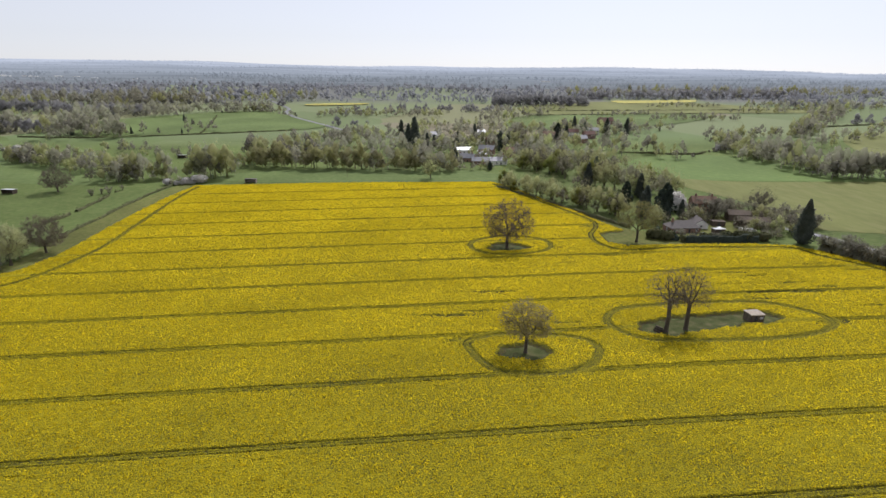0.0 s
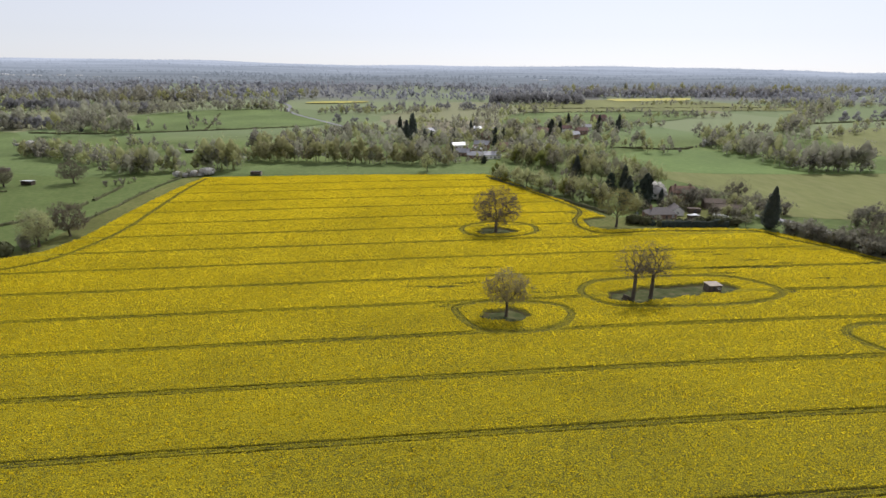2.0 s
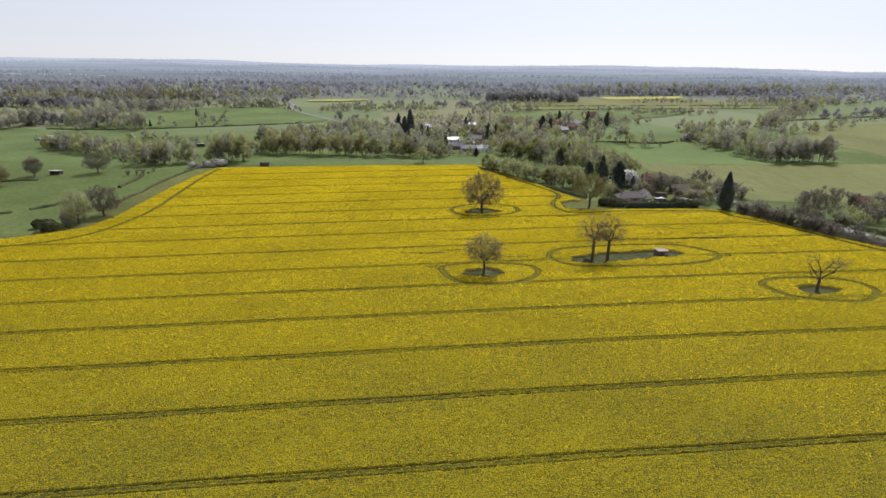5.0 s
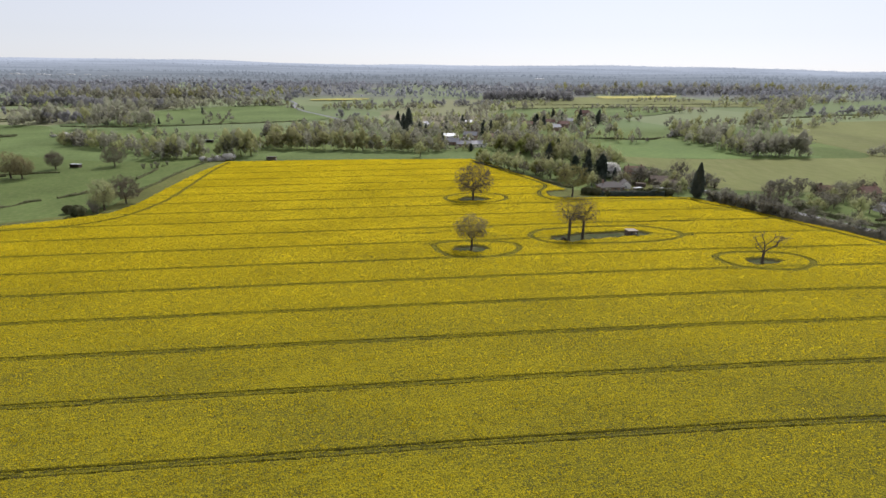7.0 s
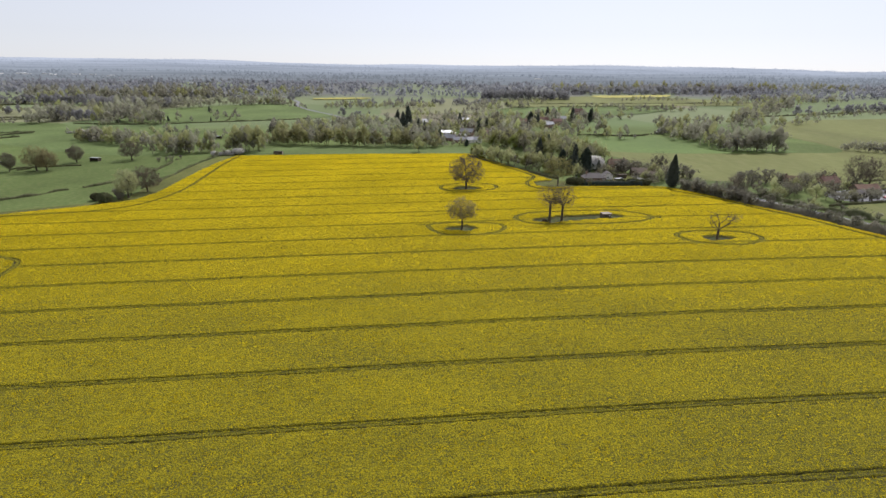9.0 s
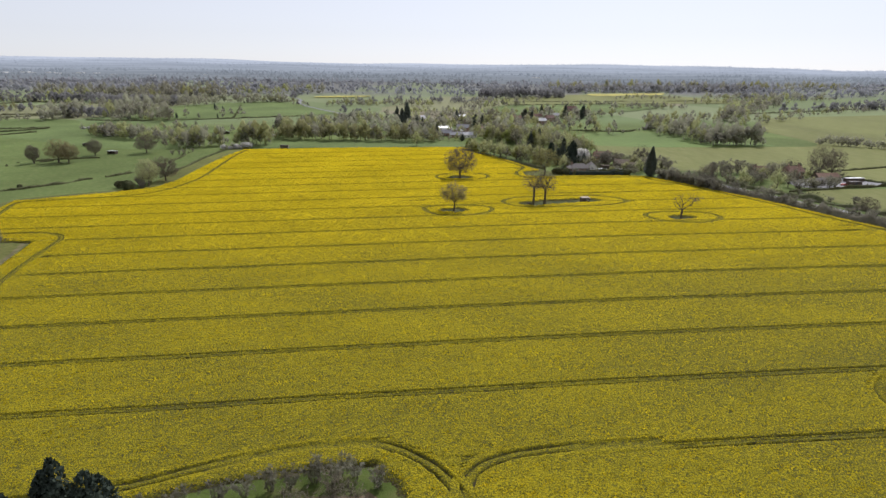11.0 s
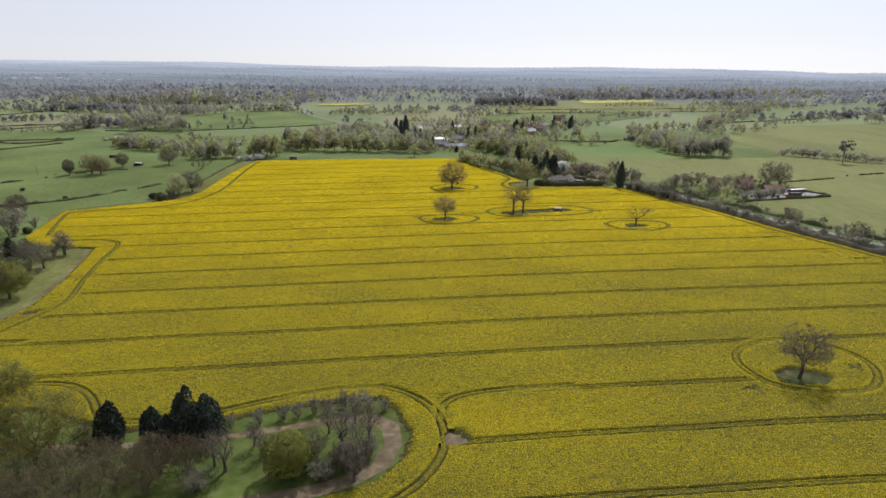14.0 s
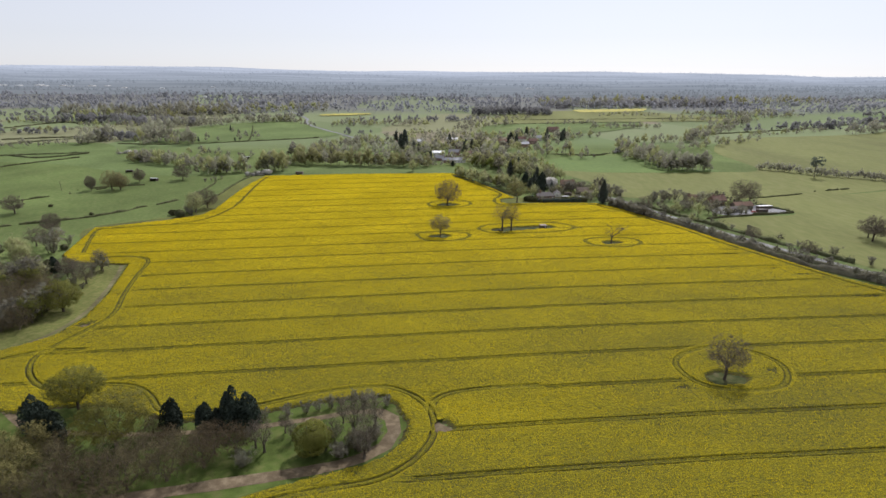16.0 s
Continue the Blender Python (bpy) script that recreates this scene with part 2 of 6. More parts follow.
M = {
    "crop": crop_material(),
    "petals": petal_material(),
    "meadow": material("meadow", [(0.25, (0.084, 0.116, 0.036)), (0.5, (0.107, 0.143, 0.045)), (0.75, (0.143, 0.164, 0.062))], 0.35, 0.9, 0.5, 2.0, 6,
                       0.28, 0.012, spec=0.05),
    "pasture": material("pasture", [(0.25, (0.095, 0.132, 0.046)), (0.55, (0.12, 0.16, 0.057)), (0.8, (0.15, 0.18, 0.074))], 0.3, 0.9, 0.4, 2.0, 6,
                        0.2, 0.015, spec=0.05),
    "young_corn": material("young_corn", [(0.2, (0.122, 0.135, 0.042)), (0.5, (0.146, 0.156, 0.050)), (0.8, (0.176, 0.176, 0.068))], 0.25, 0.9, 0.4, 2.0, 6,
                           0.22, 0.01, spec=0.1, stretch=(1, 0.3, 1)),
    "bright_corn": material("bright_corn", [(0.2, (0.094, 0.140, 0.040)), (0.6, (0.118, 0.170, 0.048)), (0.8, (0.15, 0.185, 0.062))], 0.25, 0.9, 0.3, 2.0, 6,
                            0.15, 0.012, spec=0.1),
    "far_yellow": material("far_yellow", [(0.3, (0.22, 0.22, 0.06)), (0.7, (0.46, 0.40, 0.06))], 0.1, 0.9, mottle=0.2),
    "soil": material("soil", [(0.25, (0.095, 0.072, 0.045)), (0.5, (0.135, 0.105, 0.066)), (0.75, (0.20, 0.16, 0.105))], 0.5, 0.95, 0.7, 4.0, 6, 0.3, 0.1, spec=0.05),
    "verge": material("verge", [(0.25, (0.078, 0.094, 0.026)), (0.5, (0.115, 0.124, 0.038)), (0.8, (0.17, 0.152, 0.066))], 0.5, 0.95, 0.5, 3.0, 6, 0.25, 0.03, spec=0.05),
    "copse_grass": material("copse_grass", [(0.25, (0.050, 0.066, 0.018)), (0.5, (0.070, 0.098, 0.024)), (0.8, (0.115, 0.115, 0.044))], 0.3, 0.95, 0.7, 3.0, 6, 0.4, 0.06, spec=0.03),
    "island": material("island", [(0.32, (0.045, 0.057, 0.020)), (0.55, (0.074, 0.080, 0.031)), (0.76, (0.125, 0.11, 0.06))], 0.35, 0.95, 0.7, 3.0, 6, 0.25, 0.1, spec=0.05),
    "dry_path": material("dry_path", [(0.3, (0.105, 0.104, 0.045)), (0.5, (0.13, 0.117, 0.06)), (0.75, (0.165, 0.142, 0.085))], 0.4, 0.95, 0.5, 3.0, 6, 0.3, 0.06, spec=0.04),
    "asphalt": material("asphalt", [(0.3, (0.125, 0.125, 0.128)), (0.7, (0.185, 0.185, 0.188))], 0.8, 0.7, 0.2, 9.0),
    "bark": material("bark", [(0.25, (0.05, 0.04, 0.03)), (0.6, (0.10, 0.082, 0.06)), (0.85, (0.17, 0.145, 0.11))], 1.2, 0.95, 0.6, 5.0, 5, random_tone=0.15, stretch=(1, 1, 0.3)),
    "twig": material("twig", [(0.3, (0.145, 0.125, 0.092)), (0.7, (0.225, 0.195, 0.145))], 0.8, 0.9, random_tone=0.15, translucent=0.25),
    "thorn": material("thorn", [(0.3, (0.18, 0.17, 0.132)), (0.5, (0.245, 0.235, 0.178)), (0.7, (0.31, 0.30, 0.215))], 0.3, 0.9, random_tone=0.22, translucent=0.6, thin=0.22),
    "thicket": material("thicket", [(0.3, (0.092, 0.074, 0.043)), (0.5, (0.145, 0.118, 0.068)), (0.7, (0.205, 0.172, 0.095))], 0.3, 0.9, random_tone=0.22, translucent=0.35),
    "oak_bud": material("oak_bud", [(0.3, (0.155, 0.142, 0.055)), (0.7, (0.24, 0.22, 0.085))], 0.7, 0.8, random_tone=0.15, translucent=0.34),
    "spring_bud": material("spring_bud", [(0.3, (0.165, 0.165, 0.04)), (0.7, (0.255, 0.25, 0.06))], 0.7, 0.8, random_tone=0.15, translucent=0.4),
    "russet_bud": material("russet_bud", [(0.3, (0.195, 0.165, 0.085)), (0.7, (0.28, 0.24, 0.12))], 0.4, 0.8, random_tone=0.12, translucent=0.45),
    # lighter than olive_bud: distance haze put into the far trees' colour
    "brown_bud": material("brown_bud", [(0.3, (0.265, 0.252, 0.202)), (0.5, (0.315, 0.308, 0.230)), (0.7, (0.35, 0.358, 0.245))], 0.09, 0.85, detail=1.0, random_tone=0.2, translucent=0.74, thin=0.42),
    "olive_bud": material("olive_bud", [(0.3, (0.165, 0.152, 0.112)), (0.5, (0.215, 0.202, 0.138)), (0.7, (0.25, 0.244, 0.155))], 0.12, 0.85, random_tone=0.25, translucent=0.66, thin=0.36),
    "willow": material("willow", [(0.3, (0.31, 0.305, 0.165)), (0.5, (0.365, 0.37, 0.18)), (0.7, (0.405, 0.425, 0.195))], 0.09, 0.8, detail=1.0, random_tone=0.2, translucent=0.72, thin=0.28),
    "spring_leaf": material("spring_leaf", [(0.3, (0.15, 0.168, 0.038)), (0.7, (0.24, 0.25, 0.062))], 0.5, 0.75, random_tone=0.2, translucent=0.45),
    "hedge_leaf": material("hedge_leaf", [(0.3, (0.078, 0.086, 0.04)), (0.7, (0.15, 0.15, 0.078))], 0.6, 0.85, random_tone=0.2, translucent=0.2),
    "conifer": material("conifer", [(0.3, (0.028, 0.038, 0.030)), (0.7, (0.060, 0.074, 0.056))], 0.7, 0.8, random_tone=0.2, translucent=0.1),
    # conifer colour lightened and greyed: haze put into the base colour
    "spruce": material("spruce", [(0.3, (0.075, 0.088, 0.074)), (0.7, (0.125, 0.14, 0.112))], 0.7, 0.8, random_tone=0.2, translucent=0.45),
    "blossom": material("blossom", [(0.3, (0.42, 0.40, 0.36)), (0.7, (0.72, 0.70, 0.66))], 0.6, 0.8, random_tone=0.1, translucent=0.3),
    # far woods: distance haze put into these two base colours
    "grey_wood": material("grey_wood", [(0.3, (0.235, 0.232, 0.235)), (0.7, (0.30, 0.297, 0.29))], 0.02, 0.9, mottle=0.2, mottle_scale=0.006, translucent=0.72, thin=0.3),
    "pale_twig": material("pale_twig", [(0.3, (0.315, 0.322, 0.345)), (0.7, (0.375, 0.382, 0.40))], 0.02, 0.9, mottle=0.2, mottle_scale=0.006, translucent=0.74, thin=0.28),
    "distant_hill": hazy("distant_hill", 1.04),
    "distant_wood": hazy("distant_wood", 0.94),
    "brick": plain("brick", (0.24, 0.15, 0.115), 0.9, 0.25, scale=2.0, bump=0.3, bump_scale=8, random_tone=0.15),
    "render_wall": plain("render_wall", (0.72, 0.70, 0.65), 0.85, 0.08, scale=0.8, random_tone=0.06),
    "tile": plain("tile", (0.17, 0.10, 0.075), 0.85, 0.3, scale=2.5, bump=0.4, bump_scale=7, random_tone=0.2),
    "slate": plain("slate", (0.125, 0.112, 0.105), 0.9, 0.25, scale=2.0, bump=0.3, bump_scale=7, random_tone=0.2),
    "shiny_slate": plain("shiny_slate", (0.22, 0.22, 0.235), 0.4, 0.2, scale=2.0, bump=0.2, bump_scale=7, random_tone=0.2, spec=0.6),
    "sheet_roof": plain("sheet_roof", (0.55, 0.56, 0.57), 0.35, 0.1, scale=0.7, spec=0.6),
    "old_wood": plain("old_wood", (0.11, 0.085, 0.065), 0.9, 0.35, scale=2.0, bump=0.4, bump_scale=6, stretch=(1, 1, 0.2)),
    "pale_wood": plain("pale_wood", (0.33, 0.28, 0.22), 0.9, 0.25, scale=2.0, bump=0.3, bump_scale=6),
    "glass": plain("glass", (0.04, 0.045, 0.05), 0.08, 0.1, spec=0.8),
    "white_paint": plain("white_paint", (0.78, 0.78, 0.76), 0.5, 0.05),
    "dark_paint": plain("dark_paint", (0.05, 0.05, 0.055), 0.4, 0.2),
    "red_paint": plain("red_paint", (0.30, 0.04, 0.03), 0.3, 0.1, spec=0.6),
    "blue_paint": plain("blue_paint", (0.05, 0.08, 0.16), 0.3, 0.1, spec=0.6),
    "rubber": plain("rubber", (0.02, 0.02, 0.02), 0.9, 0.1),
}


# ---- shape of the land ----
def land(x, y):
    """Height of the ground: the crop leans gently away and to one side, the country beyond lies nearly level, with low hills far off."""
    x, y = np.asarray(x, float), np.asarray(y, float)
    c = 0.0443 - 0.025 * np.clip(x / np.maximum(y + 150, 250), -0.75, 0.75)
    z = c * 60 * np.logaddexp(0, (y - 250) / 60) - 0.0323 * y + 0.0245 * x
    far = np.clip((y - 1200) / 2500, 0, 1)
    z = z + far * (4 * np.sin(x / 410 + y / 700) + 3 * np.sin(x / 230 - y / 390 + 1.0) + 1.5 * np.sin(x / 120 + 2.0))
    up = np.clip((y - 2600) / 1900, 0, 1)
    z = z + (14 - 5 * np.clip((x - 1000) / 3000, -0.5, 1) + 14 * np.clip((-x - 300) / 1500, 0, 1)) * up * up * (3 - 2 * up)
    z = z + 28 * np.exp(-((x - 1900) / 950) ** 2 - ((y - 4300) / 500) ** 2) + 9 * np.exp(-((x - 300) / 420) ** 2 - ((y - 3000) / 300) ** 2)
    return z


def at(x, y):
    return float(land(x, y))


# ---- mesh helpers ----
def mesh_of(name, verts, faces, mat, smooth=False):
    me = bpy.data.meshes.new(name)
    verts = np.asarray(verts, np.float32).reshape(-1, 3)
    me.vertices.add(len(verts))
    me.vertices.foreach_set("co", verts.ravel())
    loops, starts, at0 = [], [], 0
    for f in faces:
        f = np.asarray(f, np.int32)
        if len(f):
            loops.append(f.ravel())
            starts.append(at0 + np.arange(len(f), dtype=np.int32) * f.shape[1])
            at0 += f.size
    me.loops.add(at0)
    me.loops.foreach_set("vertex_index", np.concatenate(loops))
    starts = np.concatenate(starts)
    me.polygons.add(len(starts))
    me.polygons.foreach_set("loop_start", starts)
    me.update(calc_edges=True)
    me.validate()
    me.materials.append(mat)
    if smooth:
        me.polygons.foreach_set("use_smooth", np.ones(len(starts), bool))
    return me


def part(name, bm, mat, parent, label=""):
    """Links a bmesh or a mesh as one mesh object under a thing or part."""
    if isinstance(bm, bmesh.types.BMesh):
        me = bpy.data.meshes.new(name)
        bm.to_mesh(me)
        bm.free()
        me.materials.append(mat)
    else:
        me = bm
    ob = new(name, me)
    ob.parent = parent
    return tagged(ob, label)


def thing(name, x, y, z=None, rz=0.0, label="", category="", group="", kind=""):
    ob = new(name)
    ob.empty_display_size = 0.5
    ob.matrix_basis = pose(x, y, at(x, y) if z is None else z, 0, 0, rz)
    return tagged(ob, label, category, group, kind)


def box(bm, x0, y0, z0, x1, y1, z1):
    v = [bm.verts.new(p) for p in ((x0, y0, z0), (x1, y0, z0), (x1, y1, z0), (x0, y1, z0), (x0, y0, z1), (x1, y0, z1), (x1, y1, z1), (x0, y1, z1))]
    for f in ((0, 3, 2, 1), (4, 5, 6, 7), (0, 1, 5, 4), (1, 2, 6, 5), (2, 3, 7, 6), (3, 0, 4, 7)):
        bm.faces.new([v[i] for i in f])
    return bm


def boxes(*specs):
    bm = bmesh.new()
    for s in specs:
        box(bm, *s)
    return bm


def cards(rng, centres, size, upright=0.0):
    """Small leaf sprays: one bent quad at each centre, turned at random."""
    n = len(centres)
    a = rng.normal(size=(n, 3))
    a /= np.linalg.norm(a, axis=1)[:, None]
    b = rng.normal(size=(n, 3))
    b -= a * np.sum(a * b, axis=1)[:, None]
    b /= np.linalg.norm(b, axis=1)[:, None]
    s = size * rng.uniform(0.55, 1.3, (n, 1))
    a, b = a * s, b * s * 0.62
    a[:, 2] *= 1 + upright
    v = np.stack([centres - a - b * 0.4, centres - a * 0.1 + b, centres + a, centres + a * 0.2 - b], 1).reshape(-1, 3)
    return v, np.arange(4 * n).reshape(-1, 4)


def sprays(rng, centres, out, size, face=0.15):
    """Leaf sprays that turn their faces outward from the crown, and their normals: out is the way from the crown's heart."""
    v, f = cards(rng, centres, size)
    q = v.reshape(-1, 4, 3)
    n = np.cross(q[:, 2] - q[:, 0], q[:, 1] - q[:, 3])
    n /= np.linalg.norm(n, axis=1)[:, None] + 1e-9
    out = out / (np.linalg.norm(out, axis=1)[:, None] + 1e-9)
    back = np.sum(n * out, axis=1) < 0
    f[back] = f[back][:, ::-1]
    n[back] *= -1
    # the winding of a spray gives its front: make sure that it is the outer side
    p = v[f[:, :3]]
    g = np.cross(p[:, 1] - p[:, 0], p[:, 2] - p[:, 0])
    wrong = np.sum(g * out, axis=1) < 0
    f[wrong] = f[wrong][:, ::-1]
    n = n * face + out + (0, 0, 0.25)
    return v, f, np.repeat(n / (np.linalg.norm(n, axis=1)[:, None] + 1e-9), 4, 0)


def soft_mesh(name, verts, faces, mat, normals):
    """A mesh whose first corners have rounded normals, so that a crown is lit as a whole; the rest keep their own."""
    me = mesh_of(name, verts, faces, mat, True)
    full = np.zeros((len(me.vertices), 3), np.float32)
    full[:len(normals)] = normals
    me.normals_split_custom_set_from_vertices(full.tolist())
    return me


def tubes(segments):
    """Tapered tubes: (start, end, radius at start, radius at end, sides)."""
    vs, quads, tris, k = [], [], [], 0
    for p, q, r0, r1, n in segments:
        d = q - p
        d = d / (np.linalg.norm(d) + 1e-9)
        u = np.cross(d, (0.3, 0.9, 0.2))
        u /= np.linalg.norm(u) + 1e-9
        w = np.cross(d, u)
        ang = np.arange(n) * (2 * math.pi / n)
        ring = np.cos(ang)[:, None] * u + np.sin(ang)[:, None] * w
        vs.append(p + ring * r0)
        if r1 < 0.012:
            vs.append(q[None])
            tris += [(k + i, k + (i + 1) % n, k + n) for i in range(n)]
            k += n + 1
        else:
            vs.append(q + ring * r1)
            quads += [(k + i, k + (i + 1) % n, k + n + (i + 1) % n, k + n + i) for i in range(n)]
            k += 2 * n
    return np.concatenate(vs), [np.array(quads, np.int32).reshape(-1, 4), np.array(tris, np.int32).reshape(-1, 3)]


# ---- trees ----
def dome(rng, n, h, spread, low=0.26, flat=0.0):
    """Places spread through a lumpy domed crown, most of them near its skin."""
    d = rng.normal(size=(n, 3))
    d /= np.linalg.norm(d, axis=1)[:, None]
    bumps = rng.normal(size=(11, 3))
    bumps /= np.linalg.norm(bumps, axis=1)[:, None]
    r = (0.80 + 0.20 * np.max(d @ bumps.T, axis=1) ** 3) * rng.uniform(0.12, 1.0, n) ** 0.42
    p = d * r[:, None]
    mid = h * (low + (1 - low) * (0.46 - flat))
    p[:, 2] = np.where(p[:, 2] > 0, p[:, 2] * (h - mid), p[:, 2] * (mid - h * low))
    p[:, :2] *= spread / np.percentile(np.hypot(p[:, 0], p[:, 1]), 97)
    p[:, 2] += mid
    return p


def grow(rng, targets, trunk_h, trunk_r, sway=0.065, lean=(0.0, 0.0)):
    """Trunk and limbs that fork again and again until each target is reached: tube segments."""
    top = np.array((lean[0], lean[1], trunk_h))
    mid = top * (0.5, 0.5, 0.5) + rng.normal(0, 0.03 * trunk_h, 3) * (1, 1, 0)
    segs = [(np.array((0, 0, -0.25)), np.array((0, 0, 0.5)), trunk_r * 1.7, trunk_r * 1.12, 8), (np.array((0, 0, 0.5)), mid, trunk_r * 1.12, trunk_r * 0.97, 8),
            (mid, top, trunk_r * 0.97, trunk_r * 0.9, 8)]
    full = len(targets)

    def radius(n):
        return max(0.022, trunk_r * 0.9 * (n / full) ** 0.48)

    def fork(p, pts, depth):
        if len(pts) <= 2 or depth > 11:
            for q in pts[:4]:
                segs.append((p, q, radius(1.5), 0.0, 3))
            return
        k = (5 if depth == 0 else 2) if len(pts) > 6 else 2
        c = pts[rng.choice(len(pts), min(k, len(pts)), replace=False)]
        for _ in range(4):
            g = np.argmin(np.linalg.norm(pts[:, None] - c[None], axis=2), axis=1)
            c = np.array([pts[g == i].mean(0) if np.any(g == i) else c[i] for i in range(len(c))])
        for i in range(len(c)):
            sub = pts[g == i]
            if len(sub) == 0:
                continue
            way = c[i] - p
            ln = np.linalg.norm(way)
            q = p + way * rng.uniform(0.36, 0.52) + rng.normal(0, sway, 3) * ln
            bend = (p + q) / 2 + rng.normal(0, sway * 0.6, 3) * ln
            r0 = radius(len(sub))
            n = 5 if r0 > 0.16 else 4 if r0 > 0.08 else 3
            if r0 > 0.06:
                segs.append((p, bend, r0, r0 * 0.93, n))
                segs.append((bend, q, r0 * 0.93, r0 * 0.86, n))
            else:
                segs.append((p, q, r0, r0 * 0.86, n))
            fork(q, sub, depth + 1)

    fork(top, targets, 0)
    return segs


def twigs(rng, tips, per, length, width):
    """Fine twigs: slivers fanning out of each branch end."""
    c = np.repeat(tips, per, 0)
    d = rng.normal(size=c.shape)
    d[:, 2] += 0.25
    d /= np.linalg.norm(d, axis=1)[:, None]
    s = np.cross(d, rng.normal(size=c.shape))
    s /= np.linalg.norm(s, axis=1)[:, None]
    ln = length * rng.uniform(0.5, 1.2, (len(c), 1))
    v = np.stack([c - s * width / 2, c + s * width / 2, c + d * ln], 1).reshape(-1, 3)
    return v, np.arange(len(v)).reshape(-1, 3)


def lobes(rng, h, r, n, low=0.12):
    """Rounded boughs of a crown: centres and half axes."""
    a = rng.uniform(0, 2 * math.pi) + np.arange(n) * 2 * math.pi / max(1, n - 1) + rng.normal(0, 0.3, n)
    c = np.column_stack([np.cos(a) * r * 0.5, np.sin(a) * r * 0.5, h * rng.uniform(low + 0.14, 0.58, n)])
    c[0] = (0, 0, h * 0.66)
    e = np.column_stack([r * rng.uniform(0.42, 0.62, (n, 1)) * (1, 1), h * rng.uniform(0.2, 0.3, n)])
    e[0] = (r * 0.62, r * 0.62, h * 0.335)
    e[:, 2] = np.minimum(e[:, 2], c[:, 2] + h * 0.02)
    return c, e


def hearts(rng, c, e, size, round_=6, rings=4):
    """The close twiggy heart of each bough, lumpy, and its normals."""
    th = np.linspace(0.25, math.pi - 0.25, rings)
    ph = np.arange(round_) * 2 * math.pi / round_
    d = np.stack([np.sin(th)[:, None] * np.cos(ph), np.sin(th)[:, None] * np.sin(ph), np.repeat(np.cos(th)[:, None], round_, 1)], 2).reshape(-1, 3)
    k = len(d)
    v = (c[:, None] + d[None] * e[:, None] * size * rng.uniform(0.78, 1.12, (len(c), k, 1))).reshape(-1, 3)
    j = np.arange(round_)
    f = np.concatenate([np.stack([i * round_ + j, (i + 1) * round_ + j, (i + 1) * round_ + (j + 1) % round_, i * round_ + (j + 1) % round_], 1) for i in range(rings - 1)]
                       + [np.array([[0, 1, 2, 3], [0, 3, 4, 5]])])
    return v, (f[None] + (np.arange(len(c)) * k)[:, None, None]).reshape(-1, 4), np.tile(d + (0, 0, 0.25), (len(c), 1))


def lobed_crown(rng, h, r, n, per, size, core=0.8, low=0.12):
    """A crown of rounded boughs: hearts with a coat of sprays, and normals for both."""
    c, e = lobes(rng, h, r, n, low)
    hv, hf, hn = hearts(rng, c, e, core, 6, 3)
    i = np.repeat(np.arange(n), per)
    d = rng.normal(size=(n * per, 3))
    d[:, 2] += 0.25
    d /= np.linalg.norm(d, axis=1)[:, None]
    p = c[i] + d * e[i] * rng.uniform(0.45, 1.15, (n * per, 1))
    p[:, 2] = np.clip(p[:, 2], h * 0.05, h * 1.02)
    out = d / e[i] * r + (p - (0, 0, h * 0.45)) / r * 0.5
    cv, cf, cn = sprays(rng, p, out, size, 0.12)
    return np.concatenate([hv, cv]), np.concatenate([hf, cf + len(hv)]), np.concatenate([hn, cn])


TREE_SPECS = {
    # kind: (name, label, category, crown material)
    "snag": ("stag_headed_tree", "half-dead oak with crooked limbs", "tree", "twig"),
    "bare": ("bare_tree", "leafless grey-brown deciduous tree with fine twigs", "tree", "olive_bud"),
    "oak": ("oak_tree", "broad oak just coming into olive bud", "tree", "oak_bud"),
    "spring": ("oak_tree", "wide oak in yellow-green bud", "tree", "spring_bud"),
    "russet": ("oak_tree", "round oak in brown-gold bud", "tree", "russet_bud"),
    "willow": ("willow_tree", "rounded pale yellow-green tree in young leaf", "tree", "willow"),
    "leafy": ("leafy_tree", "fresh green tree in spring leaf", "tree", "spring_leaf"),
    "conifer": ("conifer_tree", "dark evergreen conifer with a pointed crown", "conifer", "spruce"),
    "yew": ("evergreen_tree", "nearly black evergreen with a blunt dense crown", "conifer", "conifer"),
    "pine": ("pine_tree", "tall dark pine with a bare trunk and flat top", "pine", "spruce"),
    "shrub": ("shrub", "tangled grey-brown leafless shrub of thorn and bramble", "shrub", "thorn"),
    "green_shrub": ("green_shrub", "low dark green shrub among rough grass", "shrub", "hedge_leaf"),
    "thicket": ("thicket_tree", "dense brown leafless thicket tree with many stems", "tree", "thicket"),
    "dome": ("dome_bush", "large rounded bush in yellow-green leaf", "bush", "spring_leaf"),
    "blossom": ("blossom_bush", "thorn bush covered in white spring blossom", "bush", "blossom"),
}


